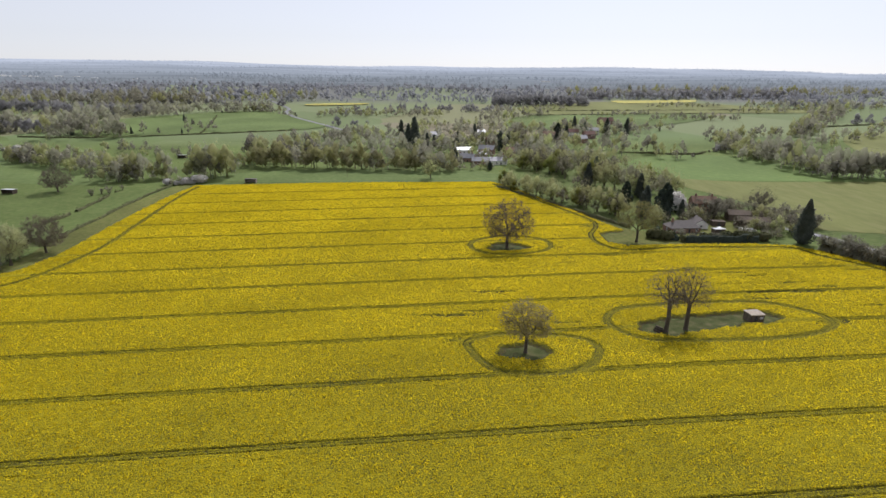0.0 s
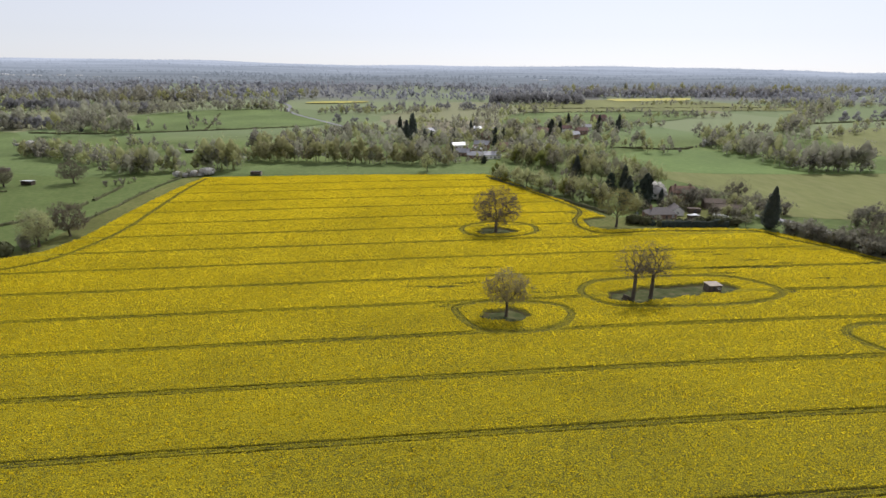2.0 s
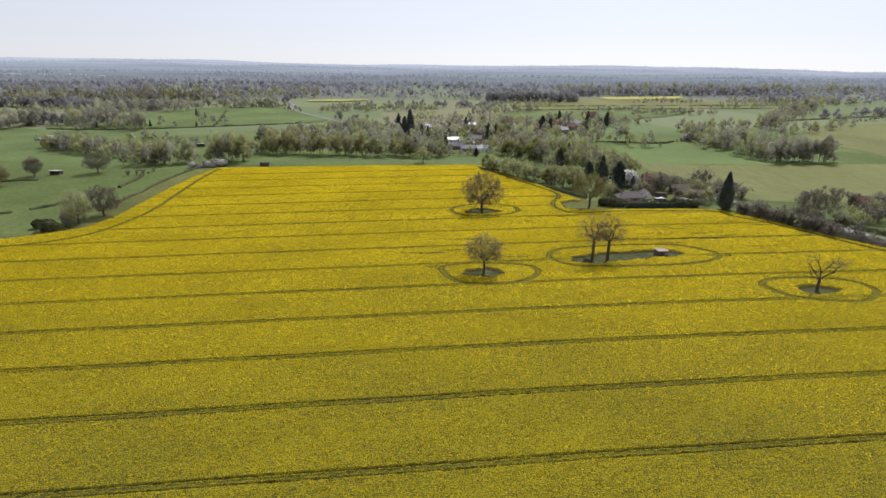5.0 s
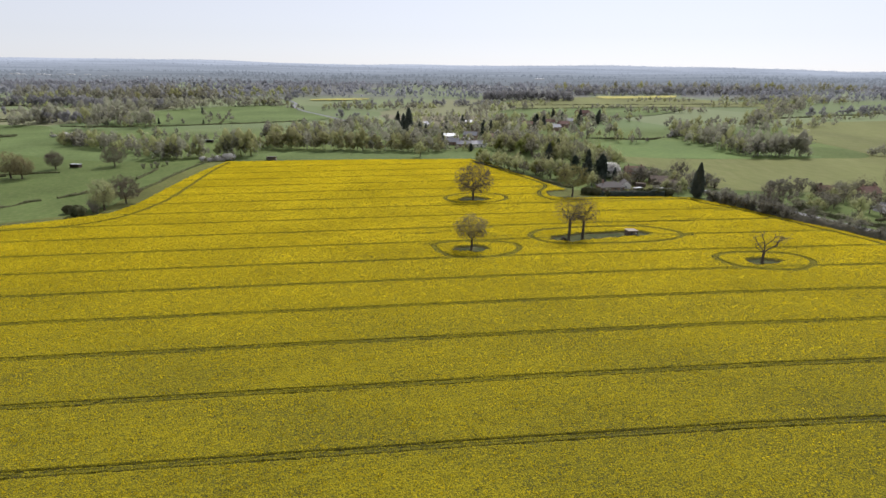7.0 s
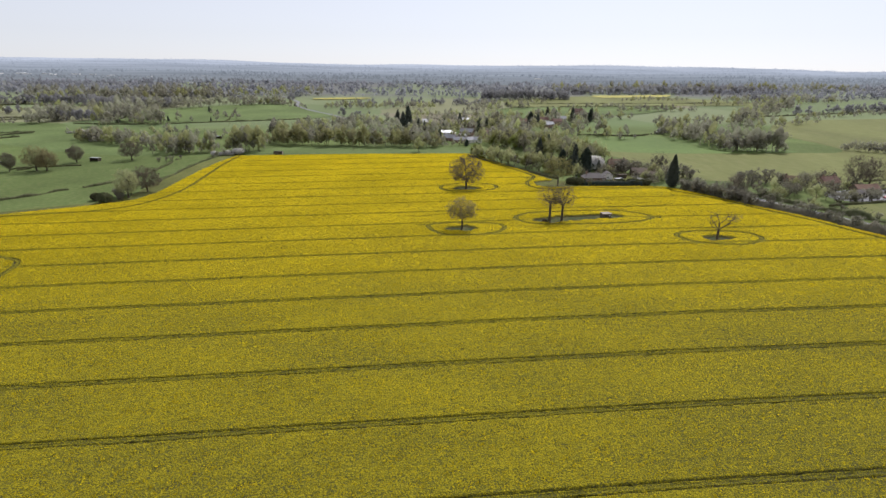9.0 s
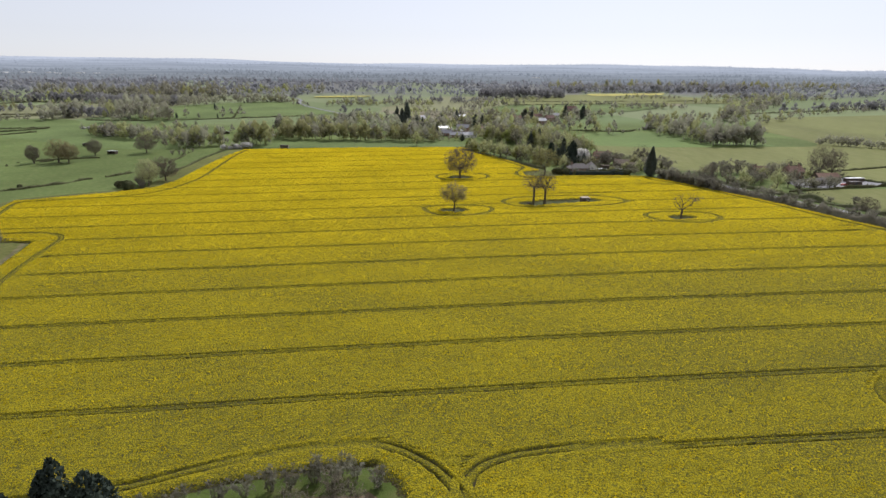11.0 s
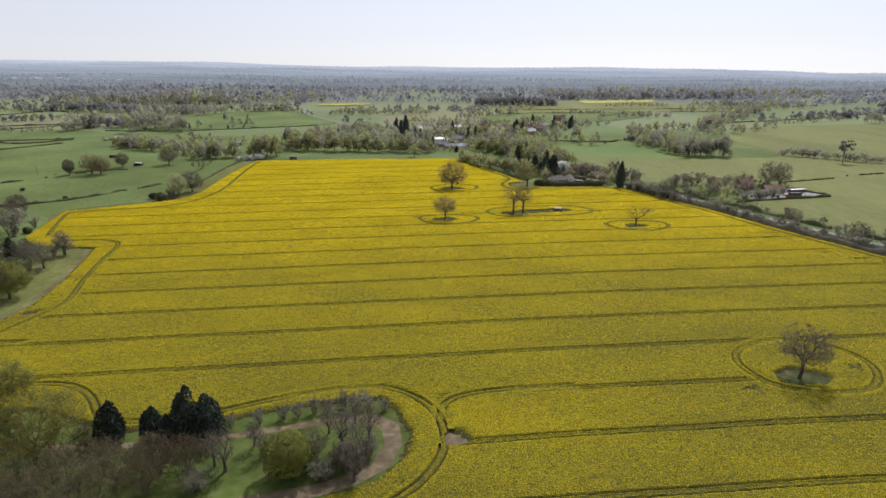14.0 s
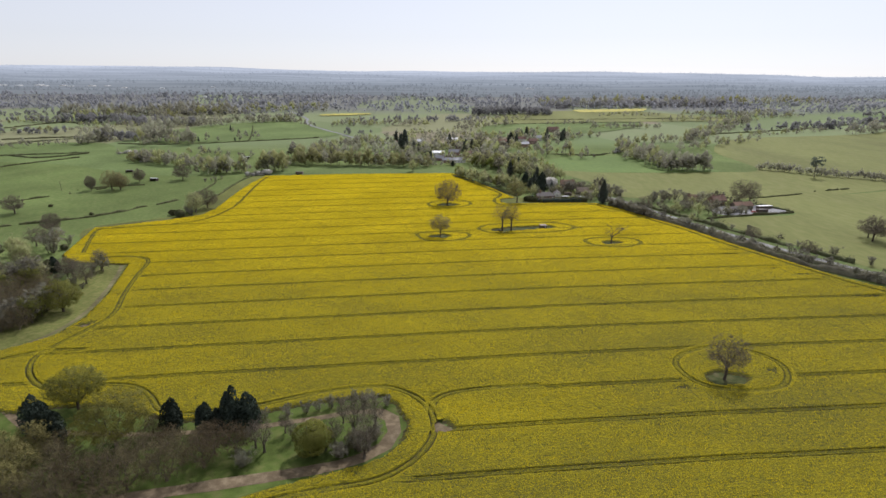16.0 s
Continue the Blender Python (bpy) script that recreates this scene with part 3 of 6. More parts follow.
def tree_meshes(kind, seed, h, spread, fine, bole=0.24, dense=1.0, low=0.26):
    """Meshes of a trunk and a crown. fine: 2 for trees that stand alone near by, 1 for those further off."""
    rng = np.random.default_rng(seed)
    leaf = M[TREE_SPECS[kind][3]]
    if kind in ("bare", "oak", "willow", "leafy") and fine == 1:
        tips = dome(rng, 34, h, spread, 0.14)
        v, f = tubes(grow(rng, tips[:22], h * 0.2, h * 0.02))
        trunk = mesh_of("trunk", v, f, M["bark"])
        n, per, size, core, twigs_n = {"bare": (7, 70, 0.30, 0.4, 220), "oak": (7, 76, 0.34, 0.5, 90), "willow": (7, 76, 0.36, 0.5, 60), "leafy": (7, 76, 0.36, 0.6, 40)}[kind]
        cv, cf, cn = lobed_crown(rng, h, spread, n, per, size, core, 0.1)
        c = tips[rng.integers(0, len(tips), twigs_n)] + rng.normal(0, 0.14, (twigs_n, 3)) * (spread, spread, h * 0.3)
        c[:, 2] = np.clip(c[:, 2], h * 0.1, h * 0.95)
        tv, tf = twigs(rng, c, 1, h * 0.13, 0.12)
        return trunk, soft_mesh("crown", np.concatenate([cv, tv]), [cf, tf + len(cv)], leaf, cn)
    if kind == "snag":
        tips = dome(rng, 30, h, spread, low, 0.05)
        tuft = np.array((spread * 0.85, 0.0, h * 0.62)) + rng.normal(0, 1, (40, 3)) * (1.4, 1.2, 0.8)
        v, f = tubes(grow(rng, np.concatenate([tips, tuft[:8]]), h * bole, h * 0.034, 0.12))
        tv, tf = twigs(rng, tips, 3, h * 0.09, 0.07)
        uv, uf = twigs(rng, tuft, 9, h * 0.1, 0.06)
        return mesh_of("trunk", v, f, M["bark"]), mesh_of("crown", np.concatenate([tv, uv]), [np.concatenate([tf, uf + len(tv)])], leaf)
    if kind in ("bare", "oak", "spring", "russet", "willow", "leafy", "thicket"):
        n = int(400 * min(1.5, 0.4 + 0.6 * dense))
        tips = dome(rng, n, h, spread, low, 0.05)
        v, f = tubes(grow(rng, tips, h * bole, h * 0.029))
        trunk = mesh_of("trunk", v, f, M["bark"])
        if kind == "thicket":
            tv, tf = twigs(rng, tips, max(2, int(12 * dense)), h * 0.13, 0.06)
            return trunk, mesh_of("crown", tv, [tf], leaf)
        if kind == "bare":
            tv, tf = twigs(rng, tips, max(2, int(15 * dense)), h * 0.085, 0.065)
            return trunk, mesh_of("crown", tv, [tf], M["twig"])
        want = int({"oak": 8000, "spring": 8000, "russet": 7000, "willow": 7000, "leafy": 9000}[kind] * dense)
        c = tips[rng.integers(0, len(tips), want)] + rng.normal(0, h * 0.024, (want, 3))
        cv, cf, cn = sprays(rng, c, c - (0, 0, h * 0.5), 0.17, 0.6)
        tv, tf = twigs(rng, tips, 5, h * 0.08, 0.045)
        return trunk, soft_mesh("crown", np.concatenate([cv, tv]), [cf, tf + len(cv)], leaf, cn)
    if kind in ("conifer", "yew"):
        n = 4200 if fine == 2 else 620
        t = rng.random(n) ** 0.8
        bumps = rng.uniform(0.7, 1.15, 40)
        a = rng.uniform(0, 2 * math.pi, n)
        if kind == "conifer":
            prof = np.minimum(1.0, t * 5 + 0.35) * (1 - t) ** 0.62
        else:
            prof = np.minimum(1.0, t * 4 + 0.5) * np.maximum(0, 1 - t ** 1.7) ** 0.62
        r = spread * prof * bumps[(a / (2 * math.pi) * 8).astype(int) + 8 * (t * 4.99).astype(int)] * rng.uniform(0.72, 1.0, n)
        c = np.stack([np.cos(a) * r, np.sin(a) * r, 0.4 + t * (h - 0.6)], 1)
        if kind == "yew" and fine == 2:  # several leaders of uneven height
            k = rng.integers(0, 5, n)
            pa, pr, ph = rng.uniform(0, 2 * math.pi, 5), spread * np.array([0, 0.42, 0.45, 0.5, 0.4]), h * np.array([1.0, 0.86, 0.74, 0.8, 0.62])
            r = spread * 0.66 * np.minimum(1.0, t * 3 + 0.6) * np.maximum(0, 1 - t ** 2.4) ** 0.6 * rng.uniform(0.62, 1.12, n)
            c = np.stack([np.cos(a) * r + np.cos(pa)[k] * pr[k], np.sin(a) * r + np.sin(pa)[k] * pr[k], 0.3 + t * (ph[k] - 0.3)], 1)
        cv, cf = cards(rng, c, 0.36 if fine == 2 else 0.75, 0.5)
        # dark heart that keeps the crown closed
        k, rings = 10, 7
        hv, hf = [], []
        for i in range(rings):
            ti = i / (rings - 1)
            pr = (min(1.0, ti * 5 + 0.35) * (1 - ti) ** 0.62) if kind == "conifer" else min(1.0, ti * 4 + 0.5) * max(0, 1 - ti ** 1.7) ** 0.62
            for j in range(k):
                rr = spread * (0.6 if kind == "yew" else 0.72) * pr * rng.uniform(0.85, 1.1) + 0.02
                hv.append((math.cos(2 * math.pi * j / k) * rr, math.sin(2 * math.pi * j / k) * rr, 0.3 + ti * (h * (0.8 if kind == "yew" else 1.0) - 0.9)))
        hf = [(i * k + j, i * k + (j + 1) % k, (i + 1) * k + (j + 1) % k, (i + 1) * k + j) for i in range(rings - 1) for j in range(k)]
        tv, tf = tubes([(np.array((0, 0, -0.2)), np.array((0, 0, h * 0.4)), h * 0.02, h * 0.012, 7)])
        return mesh_of("trunk", tv, tf, M["bark"]), mesh_of("crown", np.concatenate([cv, hv]), [cf, np.array(hf) + len(cv)], leaf)
    if kind == "pine":
        segs = [(np.array((0, 0, -0.2)), np.array((0.2, 0, h * 0.5)), h * 0.02, h * 0.016, 7), (np.array((0.2, 0, h * 0.5)), np.array((0, 0.2, h * 0.96)), h * 0.016, 0.05, 6)]
        c = []
        for _ in range(16):
            a, z = rng.uniform(0, 6.28), h * rng.uniform(0.58, 0.97)
            e = np.array((math.cos(a) * spread * rng.uniform(0.4, 1.0), math.sin(a) * spread * rng.uniform(0.4, 1.0), z + rng.uniform(0.2, 1.0)))
            segs.append((np.array((0.1, 0.1, z)), e, 0.10, 0.0, 4))
            c.append(e + rng.normal(0, 1, (45, 3)) * (0.9, 0.9, 0.4))
        tv, tf = tubes(segs)
        cv, cf = cards(rng, np.concatenate(c), 0.5)
        return mesh_of("trunk", tv, tf, M["bark"]), mesh_of("crown", cv, [cf], leaf)
    # shrubs: many stems from the foot
    segs, tips = [], []
    stems = 16 if fine == 2 else 7
    for i in range(stems):
        a, lean = rng.uniform(0, 6.28), rng.uniform(0.1, 1.0)
        p = np.array((math.cos(a), math.sin(a), 0)) * spread * 0.25 * rng.random()
        p[2] = -0.1
        q = np.array((math.cos(a) * lean * spread * 0.7, math.sin(a) * lean * spread * 0.7, h * rng.uniform(0.45, 0.75)))
        segs.append((p, q, 0.09, 0.05, 4))
        tips += [q, (p + q) / 2]
        for _ in range(3):
            e = q + np.array((*(rng.normal(0, 0.3, 2) * spread), h * rng.uniform(0.05, 0.3)))
            segs.append((q, e, 0.05, 0.0, 3))
            tips.append(e)
    tips = np.array(tips)
    v, f = tubes(segs)
    if kind == "shrub":
        tv, tf = twigs(rng, tips, (60 if fine == 2 else 12), h * 0.26, 0.045 if fine == 2 else 0.13)
        c = tips[rng.integers(0, len(tips), 900 if fine == 2 else 120)]
        c = c + rng.normal(0, 0.12, c.shape) * (spread, spread, h * 0.8)
        c[:, 2] = np.clip(np.abs(c[:, 2]), 0.15, h)
        cv, cf = cards(rng, c, 0.16 if fine == 2 else 0.4)
        return mesh_of("wood", v, f, M["bark"]), mesh_of("crown", np.concatenate([tv, cv]), [tf, cf + len(tv)], leaf)
    n = 5200 if fine == 2 else 420
    d = rng.normal(size=(n, 3))
    d /= np.linalg.norm(d, axis=1)[:, None]
    lumps = rng.normal(size=(9, 3))
    lumps /= np.linalg.norm(lumps, axis=1)[:, None]
    r = (0.72 + 0.28 * np.max(d @ lumps.T, axis=1) ** 4) * rng.uniform(0.75, 1.0, n) ** 0.5
    c = d * r[:, None] * (spread, spread, h * 0.52) + (0, 0, h * 0.47)
    c[:, 2] = np.maximum(c[:, 2], 0.15)
    cv, cf, cn = sprays(rng, c, c - (0, 0, h * 0.4), 0.24 if fine == 2 else 0.5, 0.5)
    hv, hf, hn = hearts(rng, np.array([(0, 0, h * 0.45)]), np.array([(spread, spread, h * 0.45)]), 0.62, 12, 7)
    return mesh_of("wood", v, f, M["bark"]), soft_mesh("crown", np.concatenate([cv, hv]), [cf, hf + len(cv)], leaf, np.concatenate([cn, hn]))


PATTERNS = {}
RATIO = {"bare": 0.42, "oak": 0.5, "willow": 0.40, "leafy": 0.42, "conifer": 0.24, "yew": 0.33, "pine": 0.3, "shrub": 0.6, "green_shrub": 0.75, "blossom": 0.75}
VARIANTS = {"bare": 5, "oak": 2, "willow": 4, "leafy": 2, "conifer": 2, "yew": 2, "pine": 1, "shrub": 4, "green_shrub": 2, "blossom": 3}
planter = random.Random(5)


def plant(kind, x, y, h, group="", label="", wide=1.0):
    """A tree of a shared pattern, scaled and turned."""
    i = planter.randrange(VARIANTS[kind])
    rz = planter.uniform(0, 360)
    name, text, category, _ = TREE_SPECS[kind]
    if (kind, i) not in PATTERNS:
        h0 = {"shrub": 5.0, "green_shrub": 3.5, "blossom": 4.5}.get(kind, 15.0)
        ob = thing(name, x, y, at(x, y), rz, text, category, group)
        tm, cm = tree_meshes(kind, 100 + 13 * i + sum(map(ord, kind)), h0, h0 * RATIO[kind], 1)
        part(tm.name.split(".")[0], tm, None, ob)
        part("crown", cm, None, ob)
        s = h / h0
        ob.scale = (s * wide, s * wide, s)
        PATTERNS[kind, i] = (ob, h0, s, wide)
    else:
        first, h0, s0, w0 = PATTERNS[kind, i]
        s = h / h0 / s0
        ob = copy_thing(first, pose(x, y, at(x, y), 0, 0, rz) @ Matrix.Diagonal((s * wide / w0, s * wide / w0, s, 1)))
    if group or label:
        tagged(ob, label, group=group)
    return ob


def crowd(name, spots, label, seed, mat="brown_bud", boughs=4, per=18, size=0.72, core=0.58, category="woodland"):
    """Trees further off that nobody could count, in one mesh: spots of (x, y, height, half width)."""
    rng = np.random.default_rng(seed)
    vs, quads, tris, normals, k = [], [], [], [], 0
    for x, y, h, r in spots:
        cv, cf, cn = lobed_crown(rng, h, r, boughs, per, size, core, 0.08)
        tips = cv[rng.integers(0, len(cv), 4)] * (0.9, 0.9, 0.95)
        sv, sf = tubes([(np.array((0, 0, -0.3)), np.array((0, 0, h * 0.3)), h * 0.018, h * 0.014, 4)] + [(np.array((0, 0, h * 0.28)), t, h * 0.012, 0.0, 3) for t in tips])
        tv, tf = twigs(rng, cv[rng.integers(0, len(cv), 5)], 1, h * 0.08, 0.14)
        v = np.concatenate([cv, sv, tv]) + (x, y, at(x, y))
        normals.append(np.concatenate([cn, np.zeros((len(sv) + len(tv), 3))]))
        quads += [cf + k, sf[0] + k + len(cv)]
        tris += [sf[1] + k + len(cv), tf + k + len(cv) + len(sv)]
        vs.append(v)
        k += len(v)
    ob = new(name, soft_mesh(name, np.concatenate(vs), [np.concatenate(quads), np.concatenate(tris)], M[mat], np.concatenate(normals)))
    return tagged(ob, label, category, kind="stuff")


def single(kind, x, y, h, spread, seed, label="", rz=0.0, bole=0.24, dense=1.0, low=0.26):
    """A tree built for itself, in fine detail."""
    name, text, category, _ = TREE_SPECS[kind]
    ob = thing(name, x, y, at(x, y), rz, label or text, category)
    tm, cm = tree_meshes(kind, seed, h, spread, 2, bole, dense, low)
    part(tm.name.split(".")[0], tm, None, ob)
    part("crown", cm, None, ob)
    return ob


def belt(x0, y0, x1, y1, n, h0, h1, kinds, depth=6.0, group="hedgerow trees", seed=1):
    """A row of trees between two places, with gaps and uneven heights. Far off the trees are joined, those of a colour together."""
    r = random.Random(seed)
    dx, dy = x1 - x0, y1 - y0
    ln = math.hypot(dx, dy)
    far = {}
    if min(y0, y1) > 380 or (x0 + x1) / 2 > 380:
        n = int(n * (0.85 if "village" in group else 1.3))
    for i in range(n):
        t = (i + r.uniform(0.0, 1.0)) / n
        o = r.uniform(-depth, depth)
        kind, h, wide = r.choice(kinds), r.uniform(h0, h1), r.uniform(0.85, 1.25)
        h *= r.choice([0.55, 0.8, 1.0, 1.1, 1.2, 1.3]) if min(y0, y1) > 380 else 1.0
        x, y = x0 + dx * t - dy / ln * o, y0 + dy * t + dx / ln * o
        if min(y0, y1) > 380 or (x0 + x1) / 2 > 380:
            kind = {"leafy": "willow", "shrub": "bare", "green_shrub": "bare"}.get(kind, kind)
            if kind in ("bare", "willow"):
                far.setdefault(kind, []).append((x, y, h, h * RATIO[kind] * wide))
                continue
        plant(kind, x, y, h, group, wide=wide)
    for kind, spots in far.items():
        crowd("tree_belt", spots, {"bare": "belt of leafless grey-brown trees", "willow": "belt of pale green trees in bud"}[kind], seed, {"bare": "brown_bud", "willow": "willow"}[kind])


# ---- ground and crop ----
def curve_points(pts, step=3.0, closed=False):
    """A smooth line through the points."""
    p = [np.array(q, float) for q in pts]
    n = len(p)
    out = []
    for i in range(n if closed else n - 1):
        a, b = p[i], p[(i + 1) % n]
        before = p[i - 1] if closed or i else 2 * a - b
        after = p[(i + 2) % n] if closed or i + 2 < n else 2 * b - a
        k = max(1, int(np.linalg.norm(b - a) / step))
        for j in range(k):
            t = j / k
            out.append(0.5 * (2 * a + (b - before) * t + (2 * before - 5 * a + 4 * b - after) * t * t + (3 * a - before - 3 * b + after) * t ** 3))
    out.append(p[0] if closed else p[-1])
    return np.array(out)


def drape(name, pts, mat, lift, label="", step=15.0, category="", kind="structure", smooth=True):
    """A patch of ground of its own that follows the land."""
    if smooth:
        pts = curve_points(pts, 6.0, True)[:-1]
    bm = bmesh.new()
    bm.faces.new([bm.verts.new((x, y, 0)) for x, y in pts])
    bmesh.ops.triangulate(bm, faces=bm.faces[:])
    pts = np.array(pts)
    for axis in (0, 1):
        lo, hi = pts[:, axis].min(), pts[:, axis].max()
        for k in range(1, int((hi - lo) / step) + 1):
            co, no = [0, 0, 0], [0, 0, 0]
            co[axis], no[axis] = lo + k * step, 1
            bmesh.ops.bisect_plane(bm, geom=bm.verts[:] + bm.edges[:] + bm.faces[:], plane_co=co, plane_no=no, dist=1e-4)
    for v in bm.verts:
        v.co.z = at(v.co.x, v.co.y) + lift
    bmesh.ops.recalc_face_normals(bm, faces=bm.faces[:])
    if sum(f.normal.z for f in bm.faces) < 0:
        bmesh.ops.reverse_faces(bm, faces=bm.faces[:])
    ob = part(name, bm, mat, None, label)
    return tagged(ob, label, category, kind=kind)


def ribbon(name, pts, width, mat, lift, label="", category="", crown=0.0, parent=None):
    """A strip along a line: a road, a track."""
    p = curve_points(pts, 4.0)
    d = np.gradient(p, axis=0)
    nrm = np.stack([-d[:, 1], d[:, 0]], 1) / np.linalg.norm(d, axis=1)[:, None]
    rng = np.random.default_rng(len(p))
    w = width / 2 * (1 + 0.06 * rng.normal(size=len(p)))
    rows = [p + nrm * (w * k)[:, None] for k in (-1, -0.5, 0, 0.5, 1)]
    v = np.concatenate([np.column_stack([r, land(r[:, 0], r[:, 1]) + lift + crown * (1 - abs(k))]) for r, k in zip(rows, (-1, -0.5, 0, 0.5, 1))])
    n = len(p)
    i = np.arange(n - 1)
    f = np.concatenate([np.stack([k * n + i, k * n + i + 1, (k + 1) * n + i + 1, (k + 1) * n + i], 1)[:, ::-1] for k in range(4)])
    ob = part(name, mesh_of(name, v, [f], mat), None, parent, label)
    return tagged(ob, label, category, kind="structure" if parent is None else "")


def ground_material():
    """Grass near by; further off a patchwork of greens, ploughed and straw fields, with haze put into the paler
    colours.
    """
    m = M["meadow"].copy()
    m.name = "open_land"
    n, l = m.node_tree.nodes, m.node_tree.links
    b = n["Principled BSDF"]
    near = b.inputs["Base Color"].links[0].from_socket
    geo, vor, cr = n.new("ShaderNodeNewGeometry"), n.new("ShaderNodeTexVoronoi"), n.new("ShaderNodeValToRGB")
    mp = n.new("ShaderNodeMapping")
    mp.inputs["Scale"].default_value, mp.inputs["Rotation"].default_value = (0.0052, 0.0036, 0), (0, 0, 0.3)
    vor.voronoi_dimensions = "2D"
    vor.inputs["Scale"].default_value, vor.inputs["Randomness"].default_value = 1.0, 0.85
    l.new(geo.outputs["Position"], mp.inputs[0])
    l.new(mp.outputs[0], vor.inputs["Vector"])
    sep = n.new("ShaderNodeSeparateColor")
    l.new(vor.outputs["Color"], sep.inputs[0])
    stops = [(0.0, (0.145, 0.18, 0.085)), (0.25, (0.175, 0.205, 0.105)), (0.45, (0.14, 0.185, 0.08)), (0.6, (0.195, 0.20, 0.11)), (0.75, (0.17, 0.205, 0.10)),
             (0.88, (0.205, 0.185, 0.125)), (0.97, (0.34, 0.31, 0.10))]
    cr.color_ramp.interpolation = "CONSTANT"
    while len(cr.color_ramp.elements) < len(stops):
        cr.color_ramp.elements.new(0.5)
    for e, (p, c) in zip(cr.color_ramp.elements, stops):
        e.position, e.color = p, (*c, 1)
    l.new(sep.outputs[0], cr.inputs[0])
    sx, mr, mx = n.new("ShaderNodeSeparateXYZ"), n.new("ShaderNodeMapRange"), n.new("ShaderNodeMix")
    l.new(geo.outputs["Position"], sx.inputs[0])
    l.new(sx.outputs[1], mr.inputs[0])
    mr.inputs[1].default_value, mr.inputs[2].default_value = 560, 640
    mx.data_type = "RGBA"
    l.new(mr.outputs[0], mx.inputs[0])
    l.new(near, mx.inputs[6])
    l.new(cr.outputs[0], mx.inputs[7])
    # woods take over beyond: floor colour greyed to stand for haze, with only slips of field between
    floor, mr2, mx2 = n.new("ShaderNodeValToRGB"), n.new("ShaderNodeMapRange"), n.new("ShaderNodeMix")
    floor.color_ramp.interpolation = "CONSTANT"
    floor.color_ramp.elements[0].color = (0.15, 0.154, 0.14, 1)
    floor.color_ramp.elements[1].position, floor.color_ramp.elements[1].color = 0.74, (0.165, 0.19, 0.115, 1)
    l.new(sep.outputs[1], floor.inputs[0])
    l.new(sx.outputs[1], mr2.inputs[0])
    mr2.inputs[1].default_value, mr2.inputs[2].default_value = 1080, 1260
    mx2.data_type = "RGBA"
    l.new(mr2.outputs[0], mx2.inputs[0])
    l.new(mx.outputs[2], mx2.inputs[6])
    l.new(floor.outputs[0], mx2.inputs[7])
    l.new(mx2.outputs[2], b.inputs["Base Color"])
    return m


def ground():
    def lines(lo, a, b, hi, step, growth):
        mid = list(np.arange(a, b + 1, step))
        up, s = [mid[-1]], step
        while up[-1] < hi:
            s = min(s * growth, 110)
            up.append(up[-1] + s)
        dn, s = [mid[0]], step
        while dn[-1] > lo:
            s = min(s * growth, 160)
            dn.append(dn[-1] - s)
        return np.array(dn[:0:-1] + mid + up[1:])

    xs, ys = lines(-5600, -520, 520, 5600, 13, 1.06), lines(-1500, -260, 720, 4640, 13, 1.05)
    X, Y = np.meshgrid(xs, ys)
    v = np.column_stack([X.ravel(), Y.ravel(), land(X.ravel(), Y.ravel())])
    nx, ny = len(xs), len(ys)
    i = (np.arange(ny - 1)[:, None] * nx + np.arange(nx - 1)[None]).ravel()
    f = np.stack([i, i + 1, i + nx + 1, i + nx], 1)
    far = ys > 1690
    fx = xs[np.abs(xs) < 5600]
    X, Y = np.meshgrid(fx, ys[far])
    w = np.column_stack([X.ravel(), Y.ravel(), land(X.ravel(), Y.ravel()) + np.clip((Y.ravel() - 1730) / 30, -1, 2.5)])
    mx, my = len(fx), int(far.sum())
    i = (np.arange(my - 1)[:, None] * mx + np.arange(mx - 1)[None]).ravel()
    g = np.stack([i, i + 1, i + mx + 1, i + mx], 1)
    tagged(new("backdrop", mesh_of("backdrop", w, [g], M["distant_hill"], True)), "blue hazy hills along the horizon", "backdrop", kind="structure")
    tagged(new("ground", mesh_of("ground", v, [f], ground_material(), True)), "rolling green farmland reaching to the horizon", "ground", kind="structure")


ground()

FIELD = [(-160, 386), (-165, 350), (-167, 320), (-167, 285), (-166, 255), (-166, 238), (-170, 218), (-190, 203), (-213, 192), (-236, 182), (-228, 150), (-219, 114),
         (-206, 97), (-167, 90), (-153, 38), (-148, 8), (-150, -10), (-156, -18), (-163, -24), (-190, -42), (-150, -66), (-127, -72), (-115, -69), (-97, -69),
         (-82, -76), (-72, -80), (-50, -78.5), (-40, -75), (-29, -72), (-18, -70), (-7, -69.5), (-3, -75), (1, -85), (0, -94), (-5, -101.5), (-11, -105),
         (-23, -109), (-34, -113), (-45, -118)]
FIELD_2 = [(-80, -132), (-130, -160), (-150, -215), (375, -215), (350, -170), (300, -85), (262, -22), (239, 16), (230, 31), (224, 45), (219, 61), (213, 80), (207, 99),
           (201, 124), (194, 152), (183, 176), (172, 207), (163, 224), (158, 231), (141, 235), (109, 237), (85, 236), (78, 243), (79, 257), (88, 261), (93, 260),
           (76, 312), (58, 360), (50, 380), (43, 387), (-63, 390)]


def tram(x):
    """How the sprayer's lines bend across the field."""
    x = np.asarray(x, float)
    return 0.053 * (x - 0.87 * 25 * np.logaddexp(0, (x - 75) / 25)) + 0.37


TRAM = [-136, -113, -91.5, -70.5, -46.5, -22.5, 1.5, 25.7, 50, 74.3, 98.7, 123, 147.5, 172, 196.5, 220.5, 245, 269, 293.5, 317.5, 341.5, 365.5]

